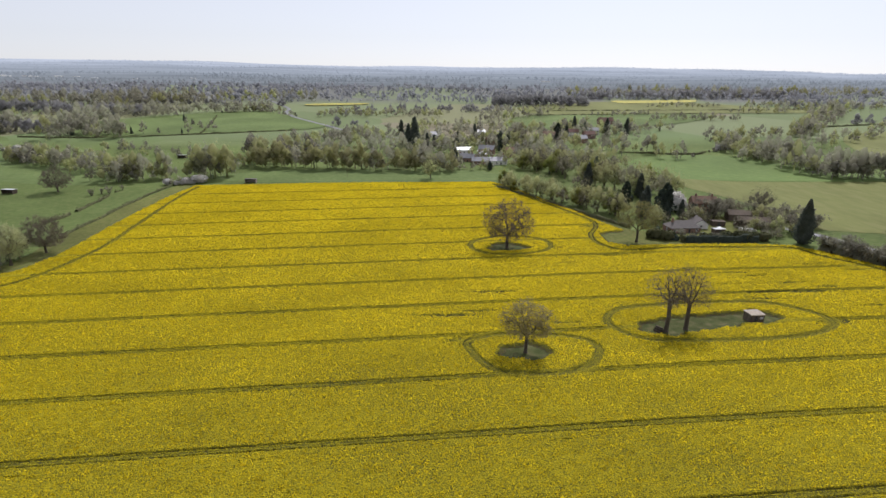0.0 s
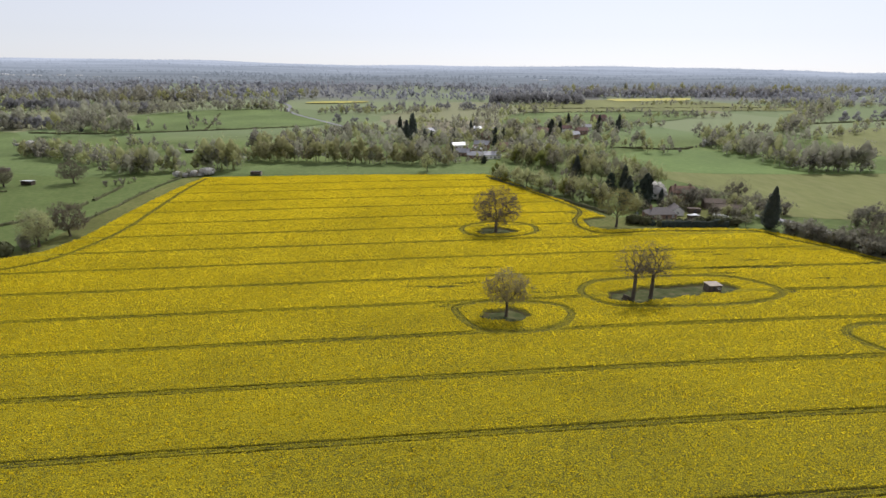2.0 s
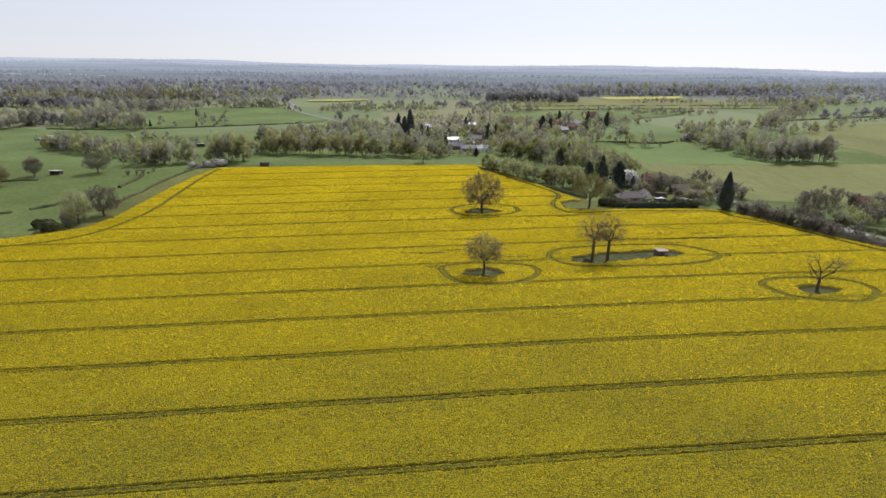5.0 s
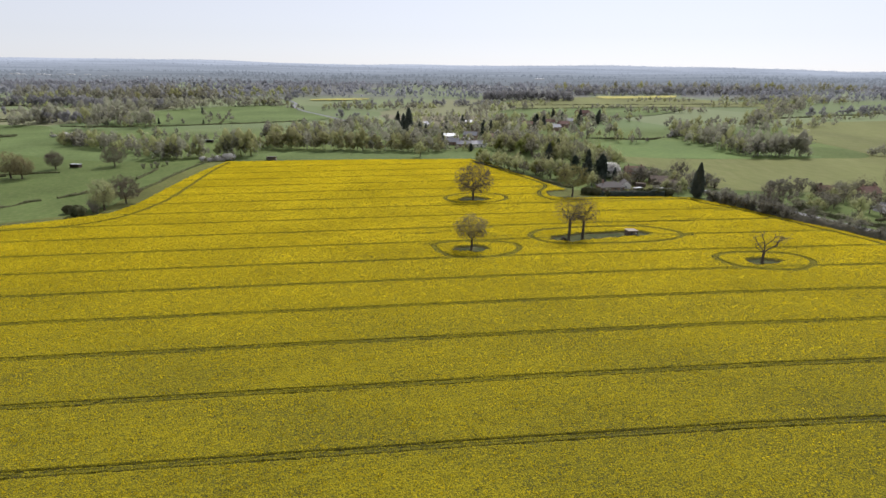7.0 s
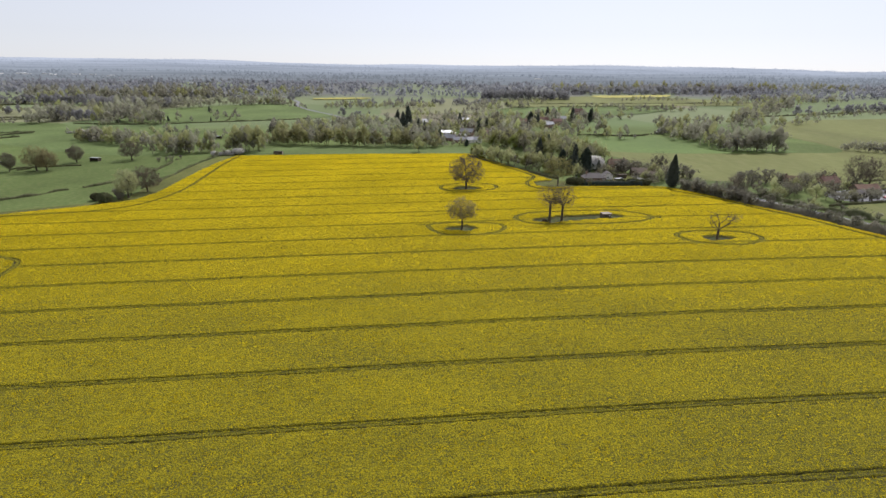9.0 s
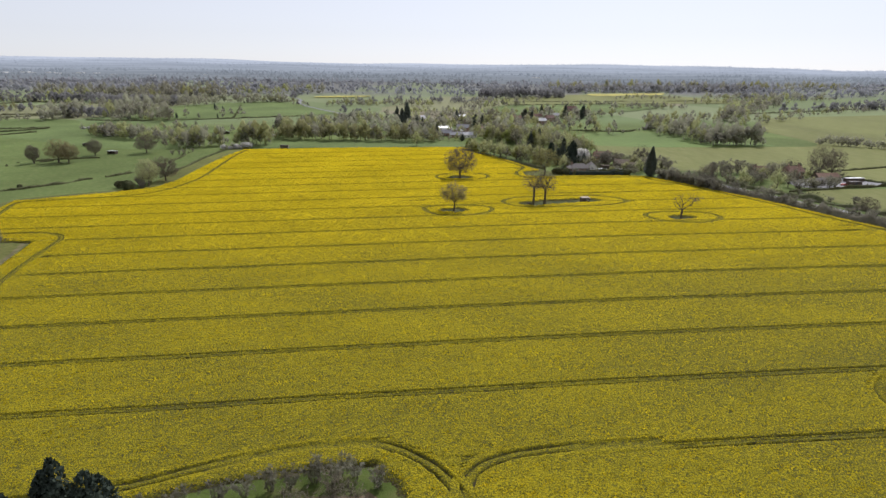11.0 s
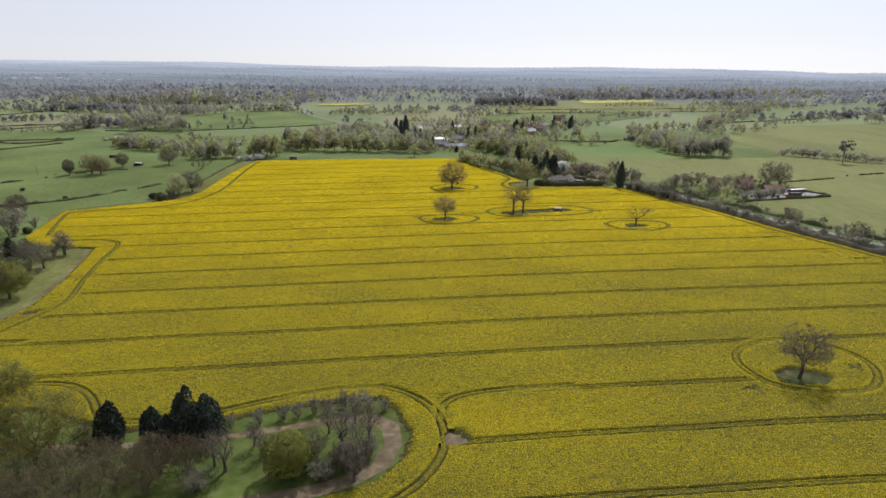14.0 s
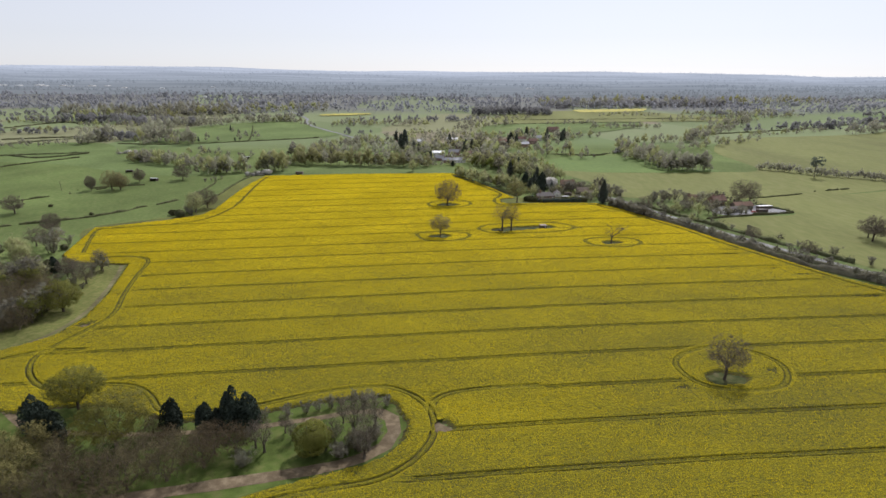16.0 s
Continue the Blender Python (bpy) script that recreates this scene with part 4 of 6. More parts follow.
# the sprayer's turns along the edges and round the trees
HEADLANDS = []
HEADLANDS.append([(-58, -74.5), (-49, -73.4), (-37, -68.9), (-24.6, -65), (-11.2, -63.6), (-3.3, -65.7), (4.4, -72.5), (8.8, -82.9), (8.5, -93.4), (4.3, -102.5), (-1.9, -109), (-9.1, -112.8), (-22, -115.5), (-40, -120)])
HEADLANDS.append([(9.2, -88), (8.6, -80), (10.2, -73.5), (16, -69.4), (27.7, -67.3), (45, -66.4)])
HEADLANDS.append([(-58, -74.5), (-71, -77), (-79, -73.8), (-86.5, -64.5), (-94, -58.3), (-104, -55.7), (-121, -57.5), (-130, -53.9), (-140, -43), (-144.6, -31), (-142.3, -18.5), (-138.4, -4.5), (-136.6, 11.3), (-144.3, 38), (-151, 65), (-157, 93.5), (-165, 102.3), (-177, 105.7), (-190, 104.4)])
HEADLANDS.append([(-208, 117), (-220, 147), (-229, 174), (-220, 180), (-182, 188), (-160, 205), (-152.5, 237), (-152, 260), (-154.3, 293), (-157, 345), (-156, 380)])
HEADLANDS.append([(43, 380), (61, 335), (74, 303), (82, 280), (80, 267), (74, 255), (73, 240), (82, 229), (106, 231), (136, 229), (154, 227), (160, 214), (172, 194), (183, 163), (192, 138), (199, 108), (207, 82), (217, 52), (226, 25), (240, -2)])
HEADLANDS.append([(-160, -35), (-146, -27), (-130, -26)])
RINGS = []
RINGS.append([(4.5, 141.6), (9.7, 127.5), (18, 124.3), (28.2, 124.3), (37.2, 129.4), (41, 138.3), (35.3, 145.2), (17.4, 148), (8.8, 146)])
RINGS.append([(14.5, 240), (19, 249), (31, 254), (45, 251), (51, 242), (47, 231), (32, 226), (19, 230)])
RINGS.append([(49, 154), (55.1, 163.9), (67.5, 166.9), (87.2, 168.1), (105.8, 166.8), (116, 158), (117.2, 149), (106.4, 142.4), (89.5, 139.8), (65.2, 140.6), (54.6, 143.2)])
RINGS.append([(115, 116), (117.7, 106), (127.1, 100.8), (139.3, 99.9), (148.8, 107), (149.6, 114), (145.4, 119.5), (132, 122.5), (121, 121.5)])
RINGS.append([(99, -56), (105, -47.5), (119, -42), (131.1, -46), (136.6, -54), (136, -63), (129.2, -71.8), (119.4, -74.9), (107.6, -73.3), (100.5, -67.5)])
CLEAR = [  # bare islands round the lone trees: centre and half axes
    (20.5, 137, 7.0, 4.6), (31, 238, 8.5, 6.0), (131, 111, 6.0, 4.0), (112.5, -65.5, 7.0, 4.6), (64.5, 150, 6.5, 5.5), (74, 152, 8, 5), (84, 154.5, 9, 4.6), (96, 156, 8.5, 4.5), (12.2, -88.5, 2.6, 2.6),
    (-143.2, -0.8, 2.0, 1.6)]
WORN = [(17, 183, 8, 1.2), (3.5, 163, 8, 1.1), (-6, 163.5, 6, 1.0), (10, 166, 7, 0.9), (112, 197, 8, 1.3), (116, 176.5, 9, 1.2), (129, 175.5, 7, 1.3), (100, 203, 6, 1.0), (52.9, 235.3, 5, 1.2),
        (3, 144.5, 5, 1.6), (118, 150, 6, 2.2), (199, 88, 6, 1.4), (212, 40, 7, 1.3), (222, 6, 8, 1.4), (176, 178, 6, 1.5), (78, 270, 5, 2.5), (135, -61, 5, 1.6), (95, -71, 3, 1.2),
        (-146, 38, 3, 3), (-139, 2, 5, 2), (-148, 66, 3, 2), (118, 193, 6, 0.9), (104, 185, 7, 0.8), (107, 170, 8, 0.9), (127, 185, 6, 0.9), (162, 197, 7, 1.1), (141, 162, 6, 1.0), (91, 178, 7, 0.8),
        (74, 222, 6, 0.9), (50, 213, 7, 0.8), (138, 180, 6, 0.9), (208, 81, 5, 1.0), (202, 51, 7, 0.9), (223, 35, 6, 1.0), (225, 19, 6, 1.0), (190, 80, 6, 0.8), (36, 155, 6, 0.8), (150, 205, 6, 0.9)]


def rapeseed():
    poly = np.array(FIELD + FIELD_2, float)
    rng = np.random.default_rng(11)

    def seg_dist(x, y, pts):
        best = np.full(x.shape, 1e9)
        for (ax, ay), (bx, by) in zip(pts[:-1], pts[1:]):
            dx, dy = bx - ax, by - ay
            t = np.clip(((x - ax) * dx + (y - ay) * dy) / (dx * dx + dy * dy + 1e-9), 0, 1)
            best = np.minimum(best, (x - ax - t * dx) ** 2 + (y - ay - t * dy) ** 2)
        return np.sqrt(best)

    def inside(x, y):
        odd = np.zeros(x.shape, bool)
        for (ax, ay), (bx, by) in zip(poly, np.roll(poly, -1, 0)):
            if ay != by:
                odd ^= ((ay > y) != (by > y)) & (x < (bx - ax) * (y - ay) / (by - ay) + ax)
        return odd

    lines = [curve_points(h, 3.0) for h in HEADLANDS] + [curve_points(r, 3.0, True) for r in RINGS]
    edge = np.vstack([poly, poly[:1]])
    rounds = [((np.max(r, 0) + np.min(r, 0)) / 2, (np.max(r, 0) - np.min(r, 0)) / 2 + 1.0) for r in map(np.array, RINGS)]

    def stand(gx, gv):
        """How tall the crop stands at a place, and how far that lies inside the field."""
        y = gv + tram(gx)
        sd = np.where(inside(gx, y), 1, -1) * seg_dist(gx, y, edge)
        deep = sd.copy()
        sd = sd + rng.normal(0, 0.25, sd.shape)
        for cx, cy, rx, ry in CLEAR:
            q = np.hypot((gx - cx) / rx, (y - cy) / ry)
            turn = np.arctan2(y - cy, gx - cx)
            q = q * (1 + 0.10 * np.sin(3 * turn + cx) + 0.07 * np.sin(5 * turn + cy) + 0.05 * np.sin(9 * turn))
            sd = np.minimum(sd, (q - 1) * min(rx, ry))
        rise = 1.12 - 0.12 * np.abs(rng.normal(0, 1, gx.shape)) + 0.08 * np.sin(gx * 0.11 + 2 * np.sin(y * 0.07)) * np.sin(y * 0.16)
        rise *= np.clip(sd / 0.9, 0, 1) ** 0.6
        low = rng.uniform(0.12, 0.55, gx.shape)
        ringed = np.zeros(gx.shape, bool)  # the sprayer goes round, not through
        for (mx, my), (ax, ay) in rounds:
            ringed |= np.hypot((gx - mx) / ax, (y - my) / ay) < 1.0
        for c in TRAM:
            d = np.abs(gv - c)
            go = (d < 2) & (deep > 13) & ~ringed
            rut = go & (d > 0.68) & (d < 1.12)
            rise[rut] = np.minimum(rise, low)[rut]
            rise[go & (d <= 0.55)] *= 0.8
        for ln in lines:
            lo, hi = ln.min(0) - 3, ln.max(0) + 3
            pick = np.nonzero((gx > lo[0]) & (gx < hi[0]) & (y > lo[1]) & (y < hi[1]))[0]
            if len(pick):
                d = seg_dist(gx[pick], y[pick], ln)
                rut = pick[(d > 0.62) & (d < 1.25)]
                rise[rut] = np.minimum(rise, low)[rut]
                rise[pick[d <= 0.5]] *= 0.8
        for cx, cy, rx, ry in WORN:
            q = np.hypot((gx - cx) / rx, (y - cy) / ry) + rng.normal(0, 0.3, gx.shape)
            rise *= np.where(q < 1, rng.uniform(0.3, 0.75, gx.shape), 1)
        return y, sd, rise

    def bloom(x, y):
        """How thickly the crop flowers, graded by place to fit the camera's view: fuller beyond, greener towards the
        open side.
        """
        b = np.interp(y, (-150, -60, 10, 90, 160), (0.54, 0.54, 0.58, 0.98, 1.2)) - 0.18 * np.interp(x, (20, 110), (0, 1)) * np.interp(y, (-20, 60), (1, 0))
        b = b + 0.3 * np.exp(-((x - 18) / 14) ** 2 - ((y + 80) / 16) ** 2)
        return b + 0.14 * np.sin(x * 0.031 + 1.7 * np.sin(y * 0.043)) * np.sin(y * 0.071 + x * 0.012)

    allv, allf, allr, base = [], [], [], 0
    heads = []
    #            from, to, canopy mesh, and the spacing and length of the flower heads
    for v0, v1, step, along, row, length in ((-218, -128, 1.3, 1.6, 0.7, 1.2), (-128, 95, 0.9, 1.25, 0.36, 0.40), (95, 200, 1.0, 1.2, 0.36, 0.46), (200, 396, 1.4, 1.7, 0.42, 0.60)):
        vs = set(np.round(np.arange(v0, v1 + 1e-6, step), 3)) | {v1}
        for c in TRAM:
            if v0 < c < v1:
                vs = {v for v in vs if abs(v - c) > 1.75}
                vs |= {c + s * o for s in (-1, 1) for o in (0.4, 0.6, 0.8, 1.1, 1.28, 1.7)}
        vs = np.array(sorted(vs))
        xs = np.arange(-238, 376, along)
        X, V = np.meshgrid(xs, vs)
        gx, gv = X.ravel(), V.ravel()
        gx = gx + rng.uniform(-0.35, 0.35, gx.shape) * along
        y, sd, rise = stand(gx, gv)
        nx, nv = len(xs), len(vs)
        i = (np.arange(nv - 1)[:, None] * nx + np.arange(nx - 1)[None]).ravel()
        f = np.stack([i, i + 1, i + nx + 1, i + nx], 1)
        near = np.zeros(len(gx), bool)
        for ln in lines:
            lo, hi = ln.min(0) - 3, ln.max(0) + 3
            pick = np.nonzero((gx > lo[0]) & (gx < hi[0]) & (y > lo[1]) & (y < hi[1]))[0]
            if len(pick):
                near[pick[seg_dist(gx[pick], y[pick], ln) < 1.55]] = True
        f = f[(np.max(sd[f], axis=1) > 0) & ~near[f].any(1)]
        used = np.unique(f)
        remap = np.full(len(gx), -1, np.int64)
        remap[used] = np.arange(len(used)) + base
        allv.append(np.column_stack([gx, y, land(gx, y) + rise])[used])
        # canopy colour follows bloom too, matched to its brightness from the camera
        allr.append((rise * (0.70 + 0.36 * bloom(gx, y)))[used])
        allf.append(remap[f])
        base += len(used)
        # flower heads: short ragged upright swathes along the drilled rows
        X, V = np.meshgrid(np.arange(-238, 376, length), np.arange(v0, v1, row))
        hx, hv = X.ravel() + rng.uniform(-0.5, 0.5, X.size) * length, V.ravel() + rng.uniform(-0.5, 0.5, X.size) * row
        y, sd, rise = stand(hx, hv)
        clear = np.ones(len(hx), bool)
        for c in TRAM:
            clear &= np.abs(hv - c) > 1.3
        for ln in lines:
            lo, hi = ln.min(0) - 3, ln.max(0) + 3
            pick = np.nonzero((hx > lo[0]) & (hx < hi[0]) & (y > lo[1]) & (y < hi[1]))[0]
            if len(pick):
                clear[pick[seg_dist(hx[pick], y[pick], ln) < 1.4]] = False
        ok = (rise > 0.75) & (sd > 0.8) & clear & (rng.random(len(hx)) < bloom(hx, y))
        hx, y, rise = hx[ok], y[ok], rise[ok]
        n = len(hx)
        turn = rng.normal(0, 0.9, n)
        half = length * rng.uniform(0.35, 0.7, n)
        dx, dy = np.cos(turn) * half, np.sin(turn) * half
        z = land(hx, y) + rise - 0.12
        shift = rng.uniform(-0.7, 0.7, n)
        heads.append(np.stack([np.column_stack([hx - dx, y - dy, z]), np.column_stack([hx + dx, y + dy, z]),
                               np.column_stack([hx + dx * shift, y + dy * shift + rng.normal(0, 0.22, n), z + np.interp(y, (-130, 20, 120, 300), (0.26, 0.28, 0.40, 0.55)) * rng.uniform(0.6, 1.3, n)])], 1).reshape(-1, 3))
    # the sprayer's own lines: two wheel ruts pressed into the crop
    across = np.array([-2.9, -2.2, -1.75, -1.30, -1.18, -0.78, -0.66, 0.0, 0.66, 0.78, 1.18, 1.30, 1.75, 2.2, 2.9])
    tall = np.array([0.9, 1.0, 1.05, 1.0, 0.12, 0.12, 0.75, 0.85, 0.75, 0.12, 0.12, 1.0, 1.05, 1.0, 0.9])
    for ln in HEADLANDS + RINGS:
        p = curve_points(ln, 1.1, any(ln is r for r in RINGS))
        ring = any(ln is r for r in RINGS)
        if not ring:
            p = np.vstack([p[0] + (p[0] - p[1]) * 2.4, p, p[-1] + (p[-1] - p[-2]) * 2.4])
        d = np.gradient(p, axis=0)
        side = np.stack([-d[:, 1], d[:, 0]], 1) / (np.linalg.norm(d, axis=1)[:, None] + 1e-9)
        q = (p[:, None] + side[:, None] * (across + rng.normal(0, 0.05, (len(p), len(across))))[..., None]).reshape(-1, 2)
        knots = np.arange(0, len(p) + 9, 9)
        wave = np.interp(np.arange(len(p)), knots, rng.random(len(knots)))
        grown = 0.0 if ln is RINGS[-1] else 1.0
        # ruts filled more where they run across the camera's view, to fit it
        fill = np.clip((0.30 + 0.75 * wave * grown if ring else 0.22) + 0.95 * np.abs(side[:, 1]) ** 2 * (0.45 + 0.55 * wave if ring else wave), 0.1, 0.95)
        if not ring:
            fill[[0, -1]], fill[[1, -2]] = 0.95, 0.7
        rise = np.maximum(tall, np.where(tall < 0.2, 1, 0) * fill[:, None] * 0.95)
        rise = (rise * rng.uniform(0.88, 1.1, (len(p), len(across)))).ravel()
        sd = np.where(inside(q[:, 0], q[:, 1]), 1, -1) * seg_dist(q[:, 0], q[:, 1], edge)
        for cx, cy, rx, ry in CLEAR:
            sd = np.minimum(sd, (np.hypot((q[:, 0] - cx) / rx, (q[:, 1] - cy) / ry) - 1) * min(rx, ry))
        k = len(across)
        i = (np.arange(len(p) - 1)[:, None] * k + np.arange(k - 1)[None]).ravel()
        f = np.stack([i, i + k, i + k + 1, i + 1], 1)
        f = f[sd[f].min(1) > 0.3]
        allv.append(np.column_stack([q, land(q[:, 0], q[:, 1]) + rise]))
        allr.append(rise)
        allf.append(f + base)
        base += len(q)
    me = mesh_of("rapeseed_crop", np.concatenate(allv), [np.concatenate(allf)], M["crop"])
    a = me.attributes.new("rise", "FLOAT", "POINT")
    a.data.foreach_set("value", np.concatenate(allr).astype(np.float32))
    crop = tagged(new("rapeseed_crop", me), "field of flowering yellow rapeseed with sprayer wheel lines", "crop", kind="stuff")
    hv = np.concatenate(heads)
    tagged(part("flower_heads", mesh_of("flower_heads", hv, [np.arange(len(hv)).reshape(-1, 3)], M["petals"]), None, crop, "bright yellow rapeseed flowers"), kind="stuff")


rapeseed()

# fields and patches round the crop
drape("verge", [(-160, 388), (-171, 395), (-178, 365), (-184, 318), (-184, 285), (-181, 255), (-182, 225), (-200, 212), (-238, 192), (-242, 182), (-234, 160), (-205, 130), (-172, 180), (-150, 240), (-150, 330)],
      M["verge"], 0.05, "strip of rough dry grass along the crop", category="verge")
drape("verge", [(-176, 95), (-163, 92), (-145, 40), (-140, 8), (-142, -12), (-165, -38), (-200, -25), (-196, 10), (-192, 40), (-188, 75)],
      M["verge"], 0.06, "strip of rough grass between wood and crop", category="verge")
drape("verge", [(78, 232), (108, 232), (120, 240), (108, 262), (98, 262), (80, 312), (60, 362), (44, 392), (36, 388), (60, 330), (76, 285), (74, 250)],
      M["verge"], 0.05, "bare dry headland beside the farm hedge", category="verge")
drape("copse_floor", [(-165, -64), (-127, -70), (-115, -66), (-97, -66), (-82, -73), (-72, -78), (-50, -76), (-29, -70), (-7, -67), (-1, -75), (3, -86), (1, -96), (-5, -103),
                      (-23, -111), (-45, -120), (-90, -135), (-150, -150), (-190, -110)], M["copse_grass"], 0.05, "shaded rough grass under the copse", category="grass")
ribbon("farm_track", [(-150, -128), (-110, -121), (-70, -114), (-46.7, -110), (-23.6, -105.8), (-11.6, -101.5), (-5.5, -96.5), (-3.0, -89.5), (-4.0, -82.4), (-9, -77.6)], 4.4, M["soil"], 0.11,
       "pale dirt farm track looping round the copse", "track")
ribbon("farm_track", [(-8, -78.2), (-17.1, -78.0), (-25.9, -80.3), (-36.7, -82.5), (-50, -85), (-80, -86), (-112, -82), (-123, -76), (-134, -67), (-160, -50)], 2.4, M["soil"], 0.12,
       "narrow dirt path behind the copse", "track")
drape("bare_soil", [(8.2, -84), (9.4, -83), (11.2, -86.5), (15.5, -90.4), (13, -91.4), (10.5, -92), (8.6, -90)], M["soil"], 0.28, "trodden bare soil where the wheel lines meet", category="soil")
for cx, cy, rx, ry in CLEAR:
    if rx < 3:  # bare turning places, no tree
        continue
    drape("grass_island", [(cx + 1.12 * rx * math.cos(k * 0.785), cy + 1.12 * ry * math.sin(k * 0.785)) for k in range(8)], M["island"], 0.02 + 0.002 * (cx % 7), "rough olive grass round a lone tree", category="grass")
drape("bare_soil", [(14, 137.5), (18, 134), (24, 134.2), (27, 137), (23, 140.3), (17, 140.5)], M["island"], 0.04, "trodden bare soil under the oak", category="soil")
drape("bare_soil", [(24, 238), (28, 234), (35, 234), (39, 238), (34, 242), (28, 242)], M["island"], 0.04, "trodden bare soil under the oak", category="soil")
drape("bare_soil", [(59, 152), (62, 146.5), (70, 146), (76, 148), (74, 151), (68, 153)], M["island"], 0.04, "pale bare soil round the twin trees", category="soil")
drape("bare_soil", [(90, 152), (97, 151), (104, 154), (104, 159), (97, 160), (91, 157)], M["island"], 0.04, "pale bare soil round the hut", category="soil")
drape("bare_soil", [(127, 110), (131, 108), (135, 110), (135, 112), (131, 114), (127, 113)], M["island"], 0.04, "pale bare soil under the stag-headed tree", category="soil")
drape("bare_soil", [(108, -65.5), (111, -68.5), (116, -68), (117.5, -65.5), (114, -63.5), (109, -63.5)], M["island"], 0.05, "rough dry grass under the old oak", category="soil")
drape("bare_soil", [(-145.5, -1), (-143.5, 1), (-141.5, 0), (-141.5, -1.8), (-143.8, -2.6)], M["soil"], 0.2, "trodden bare soil where the wheel lines meet", category="soil")
drape("pasture", [(-440, 768), (-275, 944), (-180, 847), (-126, 748), (-150, 700), (-254, 662), (-363, 636)], M["pasture"], 0.6, "smooth green pasture field on a rise", category="field")
drape("pasture", [(-146, 405), (-150, 428), (-90, 445), (-20, 438), (40, 432), (44, 395), (-60, 396)], M["pasture"], 0.10, "green pasture beyond the crop", category="field")
drape("pasture", [(-600, 640), (-470, 650), (-400, 560), (-360, 505), (-280, 470), (-215, 415), (-250, 395), (-330, 420), (-420, 470), (-560, 520)],
      M["pasture"], 0.12, "fresh green meadow", category="field")
drape("corn_field", [(160, 402), (178, 480), (262, 500), (300, 430), (345, 392), (330, 378), (222, 384)], M["bright_corn"], 0.12, "bright green young corn field", category="field")
drape("corn_field", [(182, 262), (186, 320), (165, 395), (222, 381), (330, 376), (395, 392), (420, 540), (535, 670), (800, 720), (980, 900), (1150, 800), (900, 500), (620, 330), (430, 262), (300, 238)],
      M["young_corn"], 0.14, "pale green field of young corn", category="field", step=25)
drape("corn_field", [(243, 104), (229, 150), (236, 172), (262, 176), (302, 182), (300, 236), (430, 258), (640, 320), (800, 300), (700, 100), (520, -60), (330, -40), (262, 40)], M["young_corn"], 0.12,
      "pale olive green field behind the road", category="field", step=25)
drape("far_crop", [(-200, 1050), (-110, 1078), (-105, 1110), (-198, 1090)], M["far_yellow"], 1.5, "distant yellow crop strip", category="field")
drape("far_crop", [(405, 1215), (500, 1240), (600, 1262), (565, 1190), (480, 1165), (408, 1150)], M["far_yellow"], 1.5, "distant yellow crop strip", category="field")
drape("far_field", [(200, 900), (400, 930), (700, 960), (640, 1080), (520, 1200), (330, 1180), (180, 1040)], M["young_corn"], 0.8, "distant pale green field", category="field", step=30)
drape("far_field", [(120, 700), (330, 760), (460, 900), (380, 925), (160, 880)], M["pasture"], 0.8, "distant green pasture", category="field", step=30)

ribbon("road", [(168, 270), (180, 252), (189, 227), (199, 188), (213, 140), (229, 92), (238, 67), (254, 33), (282, -20), (330, -100), (380, -190)], 5.0, M["asphalt"], 0.2,
       "grey asphalt country lane behind the hedge", "road", 0.06)
ribbon("road", [(-330, 1250), (-230, 1010), (-214, 930), (-190, 860), (-157, 800), (-125, 746), (-97, 697), (-60, 650), (0, 600)], 6.0, M["asphalt"], 0.7, "distant grey road winding down to the village", "road", 0.1)

# ---- lone trees in the crop ----
single("russet", 20.5, 137.5, 15.8, 7.4, 21, bole=0.3, low=0.3, dense=1.1, label="round-headed oak in brown-gold bud standing alone in the crop")
single("bare", 31, 238.5, 23.5, 11.2, 22, bole=0.2, dense=1.7, low=0.14, label= "large leafless oak standing alone in the crop")
single("bare", 65, 148.5, 21, 7.2, 23, bole=0.46, low=0.34, dense=0.5, label= "tall slender leafless tree beside its twin")
single("bare", 71.5, 149.5, 20.8, 6.6, 24, bole=0.4, low=0.32, dense=0.5, label= "tall slender leafless tree beside its twin")
single("snag", 131, 111, 15.5, 8.2, 25, bole=0.28, low=0.36, label= "stag-headed half-dead oak with bare crooked limbs")
single("bare", 112, -65.5, 17.0, 7.2, 26, bole=0.3, dense=1.0, label= "old gnarled leafless oak in a ring of crop")
single("oak", 92, 243.5, 20.0, 10.2, 27, bole=0.25, dense=1.2, label= "broad oak in yellow-green bud by the farm hedge")
single("conifer", 165, 235, 21, 5.4, 28, "tall dense dark cypress beside the lane")

